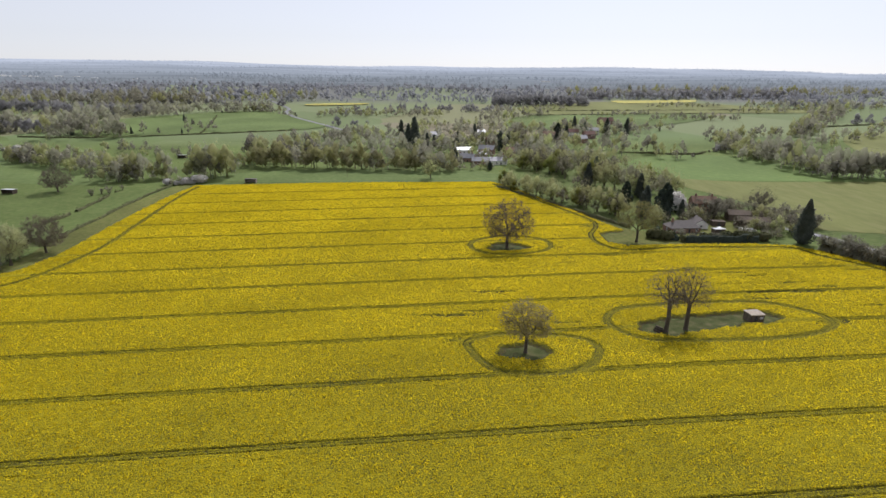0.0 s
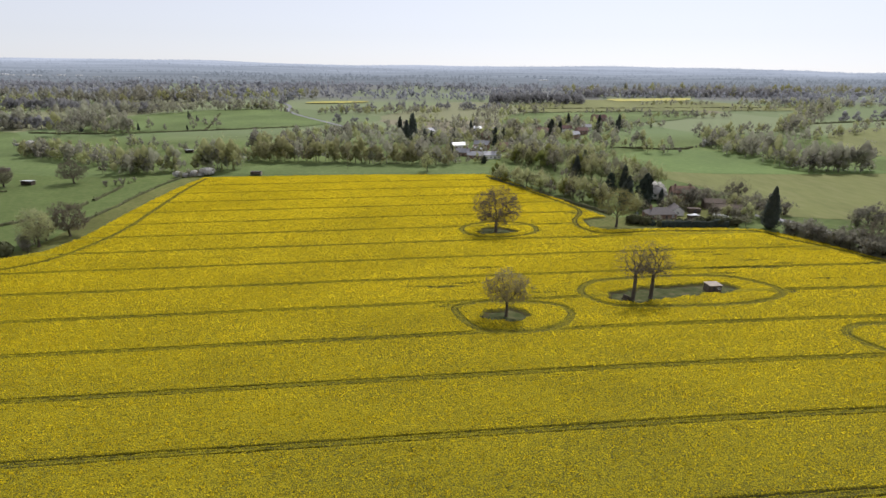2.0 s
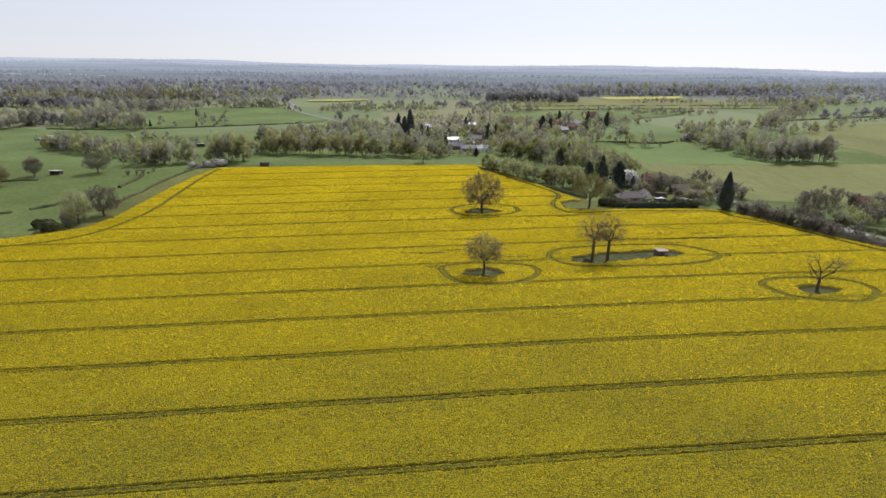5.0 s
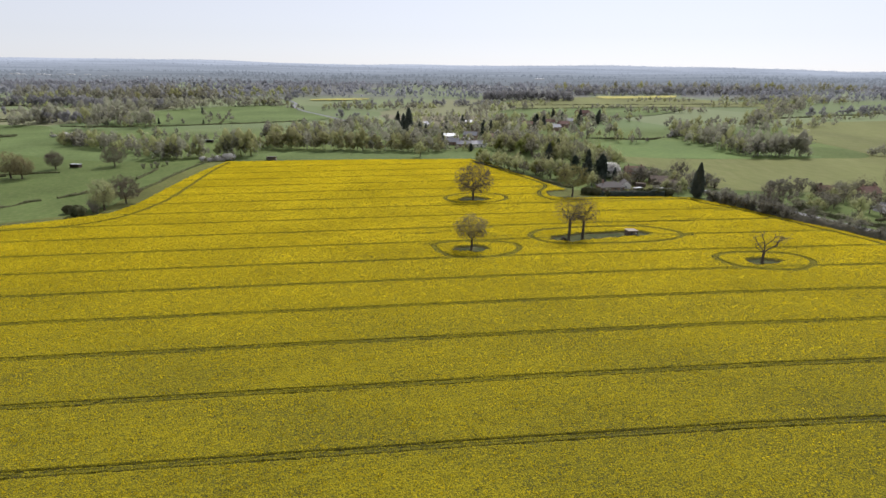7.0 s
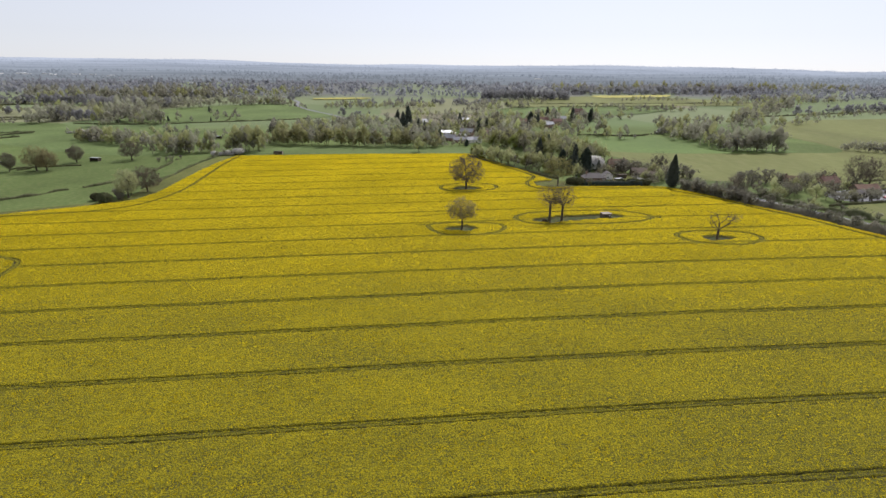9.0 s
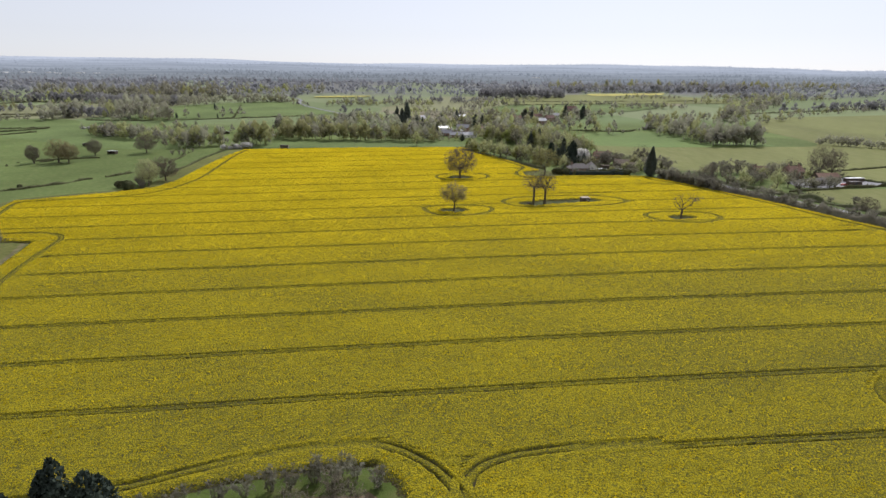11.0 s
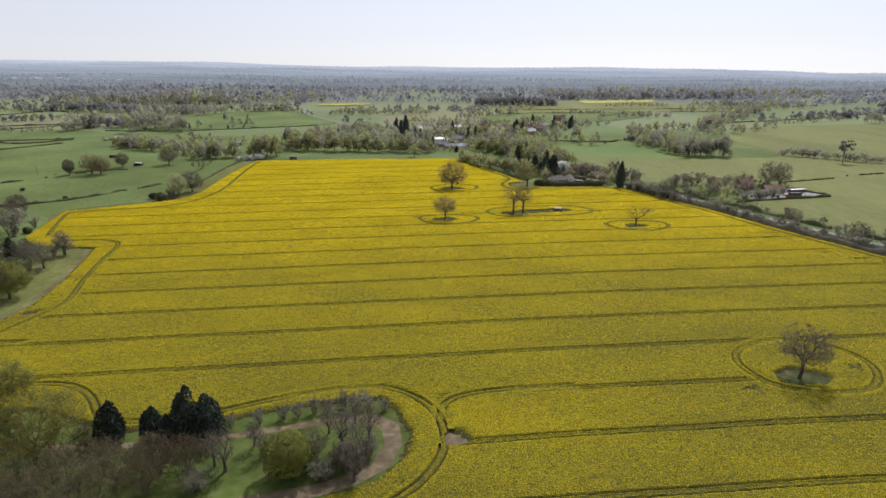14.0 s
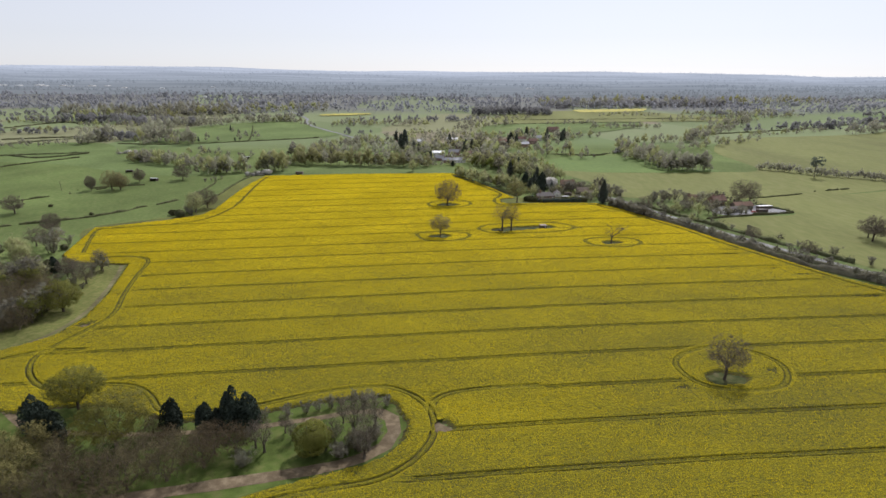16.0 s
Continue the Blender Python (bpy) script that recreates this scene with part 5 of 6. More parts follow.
# ---- hedges ----
def hedge(pts, width, height, label="dark clipped field hedge", mat="hedge_leaf", seed=1, gap=0.0, rough=0.5):
    """A hedge: a close uneven heart with a rough coat of twigs and leaves. rough: how wild it grows; gap: how much of it is missing."""
    p = curve_points(pts, 1.6)
    rng = np.random.default_rng(seed)
    n = len(p)

    def wave(length):
        k = rng.normal(size=max(4, int(n * 1.6 / length) + 3))
        return np.interp(np.linspace(0, len(k) - 1, n), np.arange(len(k)), k)

    d = np.gradient(p, axis=0)
    nrm = np.stack([-d[:, 1], d[:, 0]], 1) / (np.linalg.norm(d, axis=1)[:, None] + 1e-9)
    p = p + nrm * (wave(14) * rough * 1.2)[:, None]
    hh = height * np.clip(1 + rough * (0.45 * wave(7) + 0.3 * wave(2.5)), 0.25, 1.9)
    ww = width * np.clip(1 + rough * 0.5 * wave(5), 0.4, 1.7)
    z = land(p[:, 0], p[:, 1])
    rows = []
    for side, top in ((-1, -0.15), (-0.8, 0.55), (0, 0.82), (0.8, 0.55), (1, -0.15)):
        q = p + nrm * (side * ww * 0.40 * (0.85 + 0.3 * rng.random(n)))[:, None]
        rows.append(np.column_stack([q, z + hh * top * (0.85 + 0.3 * rng.random(n))]))
    v = np.concatenate(rows)
    i = np.arange(n - 1)
    if gap:
        w = wave(9)
        i = i[w[:-1] > np.quantile(w, gap)]
    f = np.concatenate([np.stack([k * n + i, (k + 1) * n + i, (k + 1) * n + i + 1, k * n + i + 1], 1) for k in range(4)])
    m = max(20, int(len(i) * 10 * max(1.0, height * width / 5)))
    j = rng.choice(i, m)
    t = rng.random(m)[:, None]
    c = p[j] * (1 - t) + p[j + 1] * t + nrm[j] * (rng.uniform(-0.55, 0.55, m) * ww[j])[:, None]
    c = np.column_stack([c, z[j] + hh[j] * rng.uniform(0.15, 1.1, m)])
    cv, cf = cards(rng, c, 0.34)
    ob = new("hedge", mesh_of("hedge", np.concatenate([v, cv]), [f, cf + len(v)], M[mat]))
    return tagged(ob, label, "hedge", "field hedges")


# ---- the copse beside the track ----
single("spring", -107, -70, 15.5, 9.0, 31, "spreading oak in olive bud at the copse edge", bole=0.22, dense=2.2)
single("spring", -84, -92, 17.5, 11.0, 32, "wide oak in yellow-green bud in the copse", bole=0.18, dense=2.4)
for i, (x, y, h) in enumerate([(-70.5, -84, 11.2), (-60.5, -84.5, 9.6), (-52.5, -83.5, 14.4), (-48.3, -83.5, 12.0), (-57, -85, 7.5), (-112, -83, 13.4), (-101, -91, 9.8), (-106, -87, 11.6)]):
    single("yew", x, y, h, h * (0.33 if i != 2 else 0.25), 40 + i)
single("dome", -25.4, -98.6, 11.2, 6.4, 50)
for i, (x, y, h, r) in enumerate([(-13, -98.5, 6.2, 4.6), (-18, -101, 4.2, 3.4), (-44, -103, 4.0, 3.6), (-9, -93, 4.4, 3.0)]):
    single("shrub", x, y, h, r, 54 + i, "dark tangled bramble and thorn bush in the copse")
for i, (x, y, h) in enumerate([(-40, -97, 12.5), (-43, -95, 10), (-20, -96, 11.5), (-10, -98, 15.5), (-15, -90, 13), (-9, -87, 12), (-11, -102, 12), (-33, -92, 8), (-19, -84, 9), (-36, -88, 8), (-13, -80, 9)]):
    single("bare", x, y, h, h * 0.24, 60 + i, "thin young leafless tree in the copse", bole=0.16, dense=0.3, low=0.2)
for i, (x, y, h) in enumerate([(-104, -95, 12), (-101, -108, 13.5), (-99, -117, 14), (-110, -100, 12), (-112, -112, 13)]):
    single("oak", x, y, h, h * 0.42, 75 + i, "olive-brown young oak in the copse", dense=0.8, low=0.12)
for i, (x, y, h) in enumerate([(-48, -97, 10.5), (-54, -97, 11), (-55, -103, 11.5), (-62, -100, 11), (-63, -108, 12), (-70, -104, 12), (-72, -111, 12.5), (-79, -105, 12), (-80, -112, 12.5), (-87, -108, 12), (-88, -115, 13),
                               (-94, -104, 11), (-93, -118, 12.5), (-14, -97, 7), (-76, -97, 9), (-68, -94, 8.5), (-76, -86, 7), (-96, -96, 9), (-58, -93, 8), (-84, -121, 12), (-73, -119, 11)]):
    single("thicket", x, y, h, h * 0.46, 80 + i, bole=0.1, dense=0.7, low=0.08)
for x, y, h in [(-17, -73.5, 4.5), (-24, -75, 4), (-32, -77.5, 4), (-10, -72.5, 4), (-21, -74.5, 3.5), (-28, -76, 3.8), (-37, -79, 4), (-13, -72.5, 4.5), (-6, -75, 3.5), (-44, -80, 3.5), (-16, -100, 3.5), (-47, -90, 3)]:
    plant("shrub", x, y, h, "scrub along the copse edge")

# ---- wood and trees along the pastures ----
belt(-176, -8, -170, 22, 9, 9, 14, ["bare", "shrub", "leafy"], 4, "wood beside the verge", 2)
for i, (k, x, y, h, r, text) in enumerate([("leafy", -163, 18, 16.5, 8.6, "broad dark green tree in young leaf beside the verge"), ("leafy", -205, 60, 11, 6, "pale green tree in young leaf in the wood"), ("leafy", -214, 46, 12, 6.5, "pale green tree in young leaf in the wood"),
                                           ("willow", -238, 104, 15, 6.5, "pale willow in young leaf in the wood"), ("bare", -174, 58, 14.5, 6.0, "dark leafless tree at the edge of the wood"), ("bare", -178, 81, 14, 4.5, "slender leafless tree at the field corner"),
                                           ("bare", -185, 66, 13.5, 6.5, "dark leafless tree at the edge of the wood"), ("bare", -238, 133, 19, 7.5, "tall dark leafless tree above the pasture"), ("bare", -250, 138, 15, 7, "dark leafless tree at the edge of the wood"),
                                           ("willow", -233, 98, 12, 6, "pale willow in young leaf in the wood"), ("leafy", -199, 50, 12.5, 6.5, "green tree in young leaf in the wood"), ("bare", -192, 72, 12, 5.5, "dark leafless tree at the edge of the wood"), ("leafy", -172, 8, 12, 6.5, "dark green tree in young leaf beside the verge")]):
    single(k, x, y, h, r, 400 + i, text, dense=1.9 if k == "leafy" else 0.9, low=0.1)
for i, (x, y, h) in enumerate([(-187, 6, 13), (-178, 10, 14), (-185, 22, 14), (-180, 34, 12), (-192, 12, 14), (-196, 30, 13), (-188, -2, 13), (-177, -4, 11), (-180, 22, 13), (-205, 20, 14), (-172, 2, 10), (-170, 26, 11), (-198, 42, 13), (-192, 50, 12), (-186, 40, 12), (-206, 34, 14), (-212, 8, 13), (-200, 0, 13), (-176, 30, 15), (-184, 12, 16), (-192, 28, 16), (-176, 14, 14), (-170, -2, 12), (-183, -12, 13), (-200, 56, 14), (-214, 30, 16), (-218, 56, 15), (-208, 70, 14), (-222, 84, 14)]):
    single("thicket", x, y, h, h * 0.5, 420 + i, bole=0.1, dense=0.6, low=0.06)
single("yew", -203, 79, 10, 3.2, 440)
belt(-225, 0, -205, 75, 16, 10, 16, ["bare", "bare", "shrub", "willow", "leafy"], 10, "wood beside the verge", 3)
belt(-255, -20, -240, 125, 40, 9, 16, ["bare", "bare", "shrub", "willow"], 18, "wood beside the verge", 4)
for k, x, y, h in [("bare", -176, 79, 13.5), ("green_shrub", -210, 87, 6.5), ("green_shrub", -205, 82, 5), ("shrub", -178, 54, 5), ("shrub", -172, 50, 3), ("shrub", -189, 58, 6), ("shrub", -195, 83, 7), ("shrub", -181, 77, 5), ("green_shrub", -226, 128, 4), ("shrub", -230, 140, 6), 
                   ("green_shrub", -186, 216, 6.5), ("green_shrub", -194, 222, 5), ("shrub", -181, 222, 5)]:
    plant(k, x, y, h, "trees along the pasture")
for i, (k, x, y, h, r) in enumerate([("bare", -244, 374, 17.5, 9.5), ("russet", -296, 330, 20, 9.5), ("russet", -287, 328, 18.5, 8.5), ("bare", -315, 328, 15.5, 5), ("bare", -285, 365, 15, 6), ("bare", -331, 240, 16.5, 8.5),
                                     ("bare", -261, 174, 16, 6.5), ("willow", -178, 228, 19.0, 7.5), ("bare", -174, 245, 17.5, 8.5)]):
    single(k, x, y, h, r, 200 + i, {"russet": "round brown oak in bud in the pasture", "bare": "leafless grey-brown tree in the pasture", "willow": "pale yellow willow beside the crop"}[k], dense=1.7, low=0.12)
for k, x, y, h in [("bare", -241, 407, 8.6), ("shrub", -208, 368, 4.7), ("shrub", -216, 362, 4), ("shrub", -204, 377, 3.5), ("shrub", -212, 366, 3.5), ("green_shrub", -315, 262, 2.5), ("green_shrub", -262, 228, 2.5)]:
    plant(k, x, y, h, "scattered pasture scrub", wide=1.1)
belt(-352, 498, -210, 412, 38, 10, 17, ["bare", "bare", "willow", "shrub"], 9, "stream-side trees", 5)
belt(-176, 420, -144, 418, 12, 20, 26, ["bare", "bare", "willow"], 6, "tall clump at the field corner", 6)
belt(-150, 460, 22, 434, 50, 14, 20, ["willow", "willow", "willow", "bare"], 6, "row of pale willows", 7)
belt(-142, 526, 0, 520, 38, 12, 18, ["bare", "bare", "willow", "shrub"], 14, "village edge trees", 8)
belt(-743, 1039, -420, 1110, 70, 18, 30, ["bare"], 35, "distant wood", 9)
belt(-228, 407, -186, 413, 14, 13, 19, ["bare", "bare", "willow"], 7, "brown clump beside the stream", 13)
belt(-480, 868, -348, 872, 34, 16, 23, ["bare"], 24, "dark wood above the pasture", 14)
belt(-364, 918, -240, 942, 24, 13, 19, ["bare"], 12, "dark wood above the pasture", 15)
belt(-440, 690, -432, 800, 24, 18, 27, ["bare"], 22, "dark clump of trees", 10)
belt(-488, 630, -480, 705, 14, 16, 26, ["bare"], 8, "reddish leafless trees", 11)
belt(-640, 560, -420, 700, 21, 9, 15, ["bare", "shrub"], 10, "hedgerow trees", 12)
for x0, y0, x1, y1, n in [(-397, 546, -376, 556, 5), (-341, 485, -310, 489, 6), (-183, 390, -161, 398, 6), (262, 518, 306, 545, 7)]:
    belt(x0, y0, x1, y1, n, 4.5, 6.3, ["blossom", "blossom", "shrub"], 2, "blossoming thorn bushes", n)
for x0, y0, x1, y1, n in [(-330, 800, -250, 690, 6), (-420, 650, -260, 668, 9), (-270, 940, -180, 850, 7)]:
    belt(x0, y0, x1, y1, n, 7, 15, ["bare", "shrub", "green_shrub", "conifer"], 3, "hedgerow trees", n)

B, W = ["bare", "bare", "willow"], ["willow", "willow", "bare"]
for i, (x0, y0, x1, y1, n, h, kinds, d) in enumerate([
        (-316, 914, -221, 937, 16, 12, B, 10), (-404, 638, -332, 656, 26, 22, B, 30), (-150, 850, -110, 960, 14, 11, B, 8), (-123, 867, 29, 872, 30, 13, B, 20), (-88, 644, -52, 663, 14, 14, B, 12),
        (-148, 483, -105, 520, 26, 19, W, 25), (-359, 491, -310, 495, 16, 13, W, 12), (-348, 518, -244, 474, 18, 10, B, 10), (-310, 559, -210, 505, 14, 10, B, 8)]):
    belt(x0, y0, x1, y1, n, h * 0.7, h * 1.1, kinds, d, "", 100 + i)
for i, (x0, y0, x1, y1, n, h, kinds, d) in enumerate([
        (-689, 985, -553, 1037, 30, 20, B, 40), (-531, 994, -390, 1126, 36, 22, B, 40), (-399, 1154, -211, 1202, 32, 21, B, 40), (-34, 725, 112, 744, 24, 11, B, 16), (-116, 621, -19, 643, 20, 9, B, 12),
        (-39, 541, 37, 550, 18, 9, B, 14), (-620, 860, -450, 850, 22, 12, B, 8), (-700, 760, -520, 800, 20, 11, B, 8), (-840, 900, -640, 930, 24, 13, B, 20)]):
    belt(x0, y0, x1, y1, n, h * 0.7, h * 1.1, kinds, d, "", 120 + i)

# ---- trees right of the crop ----
for i, (x0, y0, x1, y1, n, h, kinds, d) in enumerate([
        (324, 820, 460, 823, 20, 11, B, 10), (335, 1333, 666, 1417, 40, 26, B, 40), (644, 1370, 1236, 1494, 50, 26, B, 60), (520, 938, 875, 1053, 32, 17, B, 25), (199, 641, 306, 707, 20, 12, B, 14),
        (76, 596, 114, 547, 18, 16, W, 14), (90, 440, 149, 460, 22, 15, W, 14), (72, 792, 185, 877, 18, 17, B, 14), (271, 466, 300, 500, 12, 14, B, 14)]):
    belt(x0, y0, x1, y1, n, h * 0.7, h * 1.1, kinds, d, "", 140 + i)
for i, (x0, y0, x1, y1, n, h, kinds, d) in enumerate([
        (369, 540, 534, 636, 18, 13, B, 10), (109, 973, 252, 1003, 18, 9, B, 8), (264, 879, 362, 902, 14, 8, B, 8), (560, 700, 740, 760, 18, 11, B, 8), (620, 1090, 760, 1120, 22, 12, B, 6),
        (690, 1010, 900, 1180, 24, 14, B, 14), (420, 1060, 560, 1075, 16, 11, B, 6), (150, 700, 210, 740, 16, 13, B, 16)]):
    belt(x0, y0, x1, y1, n, h * 0.7, h * 1.1, kinds, d, "", 160 + i)
belt(48, 378, 100, 285, 28, 9, 18, ["willow", "willow", "leafy", "bare"], 6, "trees behind the field hedge", 21)
belt(83, 450, 150, 335, 45, 12, 22, ["willow", "bare", "willow", "willow", "leafy"], 16, "trees behind the field hedge", 22)
for k, x, y, h in [("conifer", 106, 370, 16.5), ("yew", 122, 285, 19), ("conifer", 132, 286, 10), ("conifer", 138, 286, 8), ("blossom", 135, 303, 11), ("willow", 99, 305, 16), ("willow", 93, 325, 10.5),
                   ("bare", 92, 345, 16), ("bare", 124, 343, 25), ("conifer", 128, 335, 15.5), ("yew", 113, 318, 14), ("conifer", 120, 399, 16), ("bare", 183, 295, 15), ("bare", 179, 297, 14.5),
                   ("willow", 163, 251, 12), ("bare", 161, 290, 10.5), ("bare", 156, 240, 8), ("bare", 160, 311, 10), ("willow", 114, 277, 12), ("willow", 1, 405, 17), ("bare", 170, 262, 11)]:
    plant(k, x, y, h, "farmstead trees")
for k, x, y, h in [("conifer", -11, 558, 29), ("conifer", -17, 565, 22), ("bare", 96, 575, 27), ("conifer", 187, 707, 16), ("conifer", 141, 604, 15), ("bare", 83, 435, 16.5), ("conifer", 196, 690, 13),
                   ("conifer", 206, 640, 20), ("conifer", 232, 650, 17)]:
    plant(k, x, y, h, "village trees")
belt(108, 272, 170, 300, 16, 6, 12, ["bare", "willow", "bare", "shrub"], 8, "farmstead trees", 41)
belt(112, 246, 160, 243, 14, 2.5, 5, ["shrub", "green_shrub", "shrub"], 3, "garden shrubs", 42)
belt(150, 262, 178, 250, 10, 4, 9, ["bare", "shrub", "willow"], 5, "farmstead trees", 43)
belt(172, 300, 190, 260, 14, 5, 10, ["bare", "shrub", "shrub"], 4, "farmstead trees", 44)
belt(20, 480, 110, 470, 28, 8, 15, ["bare", "willow", "bare", "shrub"], 14, "village trees", 23)
belt(-20, 570, 120, 560, 45, 8, 17, ["bare", "bare", "bare", "willow", "willow", "conifer"], 18, "village trees", 24)
belt(-40, 650, 260, 680, 73, 9, 18, ["bare", "bare", "bare", "willow", "willow", "conifer"], 28, "village trees", 25)
belt(120, 560, 230, 480, 31, 10, 18, ["bare", "willow", "leafy"], 15, "village trees", 26)
belt(290, 545, 290, 390, 38, 14, 22, ["bare", "bare", "willow", "shrub"], 14, "field wood", 27)
belt(287, 390, 338, 391, 21, 14, 21, ["bare", "bare", "shrub"], 6, "field wood", 28)
belt(394, 391, 560, 222, 70, 7, 12, ["bare", "bare", "shrub"], 5, "field hedge with trees", 29)
plant("pine", 422, 335, 21)
belt(419, 621, 733, 988, 77, 9, 22, ["bare", "bare", "willow", "shrub"], 16, "hedgerow trees", 30)
belt(300, 600, 430, 640, 24, 8, 16, ["bare", "shrub", "willow"], 12, "hedgerow trees", 31)
belt(738, 720, 960, 735, 35, 16, 25, ["bare"], 14, "distant wood", 32)
for k, x, y, h in [("shrub", 233, 84, 5), ("bare", 201, 199, 13), ("bare", 241, 239, 9),
                   ("willow", 221, 178, 14), ("bare", 234, 187, 11), ("willow", 208, 161, 9), ("willow", 249, 186, 8),
                   ("bare", 265, 212, 11), ("bare", 254, 226, 12)]:
    plant(k, x, y, h, "trees along the lane", wide=1.15)
belt(168, 226, 186, 176, 38, 4, 9, ["shrub", "shrub", "bare"], 2.5, "lane-side scrub", 33)
hedge([(190, 182), (203, 150), (212, 124), (219, 100), (226, 79), (233, 59), (243, 40), (260, 10)], 3.6, 2.4, "wild grey-brown thorn hedge beside the lane", "thorn", seed=61, rough=0.7)
hedge([(184, 178), (197, 148), (205, 122), (211, 98), (218, 76), (225, 56), (234, 37), (250, 10)], 4.4, 3.7, "wild grey-brown thorn hedge beside the lane", "thorn", seed=51, rough=0.7)
belt(190, 172, 244, 20, 30, 3.5, 7.0, ["shrub", "bare", "shrub"], 2.0, "lane-side scrub", 34)
hedge([(252, 10), (272, -22), (310, -84), (360, -170), (384, -214)], 6.0, 3.6, "wild grey-brown thorn hedge beside the lane", "thorn", seed=52, rough=0.7)
belt(250, 20, 372, -190, 12, 3, 6, ["shrub", "bare"], 2.0, "lane-side scrub", 35)
hedge([(196, 222), (208, 186), (221, 145), (237, 100), (247, 72), (262, 40)], 3.0, 2.8, "dark hedge on the far side of the lane", seed=53, rough=0.6, gap=0.12)
belt(196, 224, 262, 44, 12, 3, 6.5, ["shrub", "bare", "shrub"], 2, "far lane-side scrub", 36)
hedge([(168, 227), (172, 214), (178, 198), (185, 178)], 4.5, 4.5, "wild grey-brown thorn hedge beside the lane", "thorn", seed=54, rough=0.7)
belt(208, 200, 252, 215, 20, 6, 11, ["bare", "shrub", "willow"], 8, "farmyard trees", 38)
belt(232, 176, 262, 184, 8, 4, 8, ["bare", "shrub"], 3, "farmyard trees", 39)
for i, (k, x, y, h, r) in enumerate([("bare", 276, 219, 22, 9), ("bare", 288, 223, 20, 8), ("bare", 299, 101, 19, 8), ("bare", 304, 95, 17, 8), ("bare", 303, 110, 14, 7.5), ("bare", 225, 111, 9.5, 5), ("bare", 238, 75, 9.5, 5.5),
                                     ("bare", 186, 196, 15, 6)]):
    single(k, x, y, h, r, 220 + i, {"oak": "dense dark tree in a clump in the field", "bare": "leafless grey-brown tree beside the lane"}[k], dense=1.1, low=0.18)
belt(205, 240, 262, 235, 17, 6, 11, ["bare", "shrub"], 5, "lane-side scrub", 37)

for k, x, y, h in [("shrub", -182, 226, 6), ("shrub", -186, 232, 5), ("bare", -181, 238, 13), ("bare", -185, 246, 12), ("willow", -183, 233, 12), ("shrub", -178, 220, 4)]:
    plant(k, x, y, h, "trees along the pasture", wide=1.2)
for k, x, y, h in [("bare", 246, 196, 9), ("bare", 240, 204, 10), ("shrub", 268, 198, 4), ("bare", 266, 226, 12), ("bare", 272, 214, 10), ("shrub", 252, 186, 3.5)]:
    plant(k, x, y, h, "farmyard trees", wide=1.25)

# ---- more trees about the village and farmstead ----
for i, (x0, y0, x1, y1, n, h, kinds, d) in enumerate([
        (-8, 470, 20, 440, 9, 13, B, 5), (24, 438, 56, 442, 6, 7, B, 4), (66, 452, 90, 430, 10, 15, W, 8), (0, 500, 26, 540, 10, 13, B, 8), (62, 540, 100, 520, 14, 14, B, 10),
        (-60, 590, 20, 590, 18, 14, B, 10), (20, 560, 80, 600, 16, 13, W, 12), (90, 640, 150, 590, 18, 14, B, 12), (-100, 580, -60, 560, 10, 20, B, 12), (-130, 600, -90, 620, 12, 12, B, 10),
        (150, 660, 230, 610, 20, 13, B, 12), (40, 690, 140, 660, 18, 12, B, 14), (110, 480, 150, 430, 18, 16, B, 12), (95, 520, 120, 480, 12, 18, B, 8)]):
    belt(x0, y0, x1, y1, n, h * 0.75, h * 1.15, kinds, d, "village trees", 300 + i)
for k, x, y, h in [("conifer", 22, 455, 15), ("yew", 70, 530, 12), ("yew", 150, 640, 15), ("conifer", 158, 632, 14), ("conifer", 172, 670, 15), ("yew", 48, 436, 7)]:
    plant(k, x, y, h, "village trees")
for k, x, y, h in [("bare", 146, 284, 11), ("bare", 155, 292, 12), ("bare", 165, 290, 10), ("bare", 152, 262, 6.5), ("shrub", 146, 249, 5), ("bare", 172, 268, 11), ("shrub", 158, 254, 5), ("bare", 174, 256, 12), ("willow", 168, 274, 12),
                   ("shrub", 116, 250, 4), ("green_shrub", 108, 247, 4.5), ("green_shrub", 103, 250, 5), ("conifer", 112, 290, 13), ("conifer", 118, 300, 15), ("shrub", 140, 275, 5), ("bare", 136, 281, 8)]:
    plant(k, x, y, h, "farmstead trees", wide=1.2)
for k, x, y, h in [("bare", 250, 206, 11), ("bare", 262, 230, 13), ("bare", 240, 214, 10), ("shrub", 262, 197, 4), ("bare", 248, 226, 12), ("shrub", 274, 196, 4), ("bare", 282, 208, 9), ("willow", 262, 210, 8)]:
    plant(k, x, y, h, "farmyard trees", wide=1.2)


hedge([(-731, 830), (-687, 918), (-634, 901)], 2.4, 2.4, "distant dark hedge between fields", seed=71)
hedge([(-640, 688), (-580, 706), (-524, 717)], 2.2, 2.2, "distant dark hedge between fields", seed=72)
hedge([(-541, 545), (-482, 522), (-437, 553)], 2.2, 2.2, "dark hedge between the pastures", seed=73)
ribbon("footpath", [(-171, 91), (-164, 70), (-157.5, 46), (-152.5, 22), (-151.5, 4), (-154, -10), (-160, -21), (-176, -33)], 2.2, M["dry_path"], 0.10, "trodden brown path between verge and crop", "path")
hedge([(-190, 93.5), (-180, 94), (-171, 93.5)], 1.4, 1.4, "low dark hedge at the field corner", seed=74)
hedge([(-492, 462), (-460, 495), (-432, 522)], 1.8, 1.8, "dark hedge between the pastures", seed=1)
hedge([(-420, 255), (-354, 293), (-305, 338)], 1.4, 1.3, "broken hedge between the pastures", seed=2, gap=0.3)
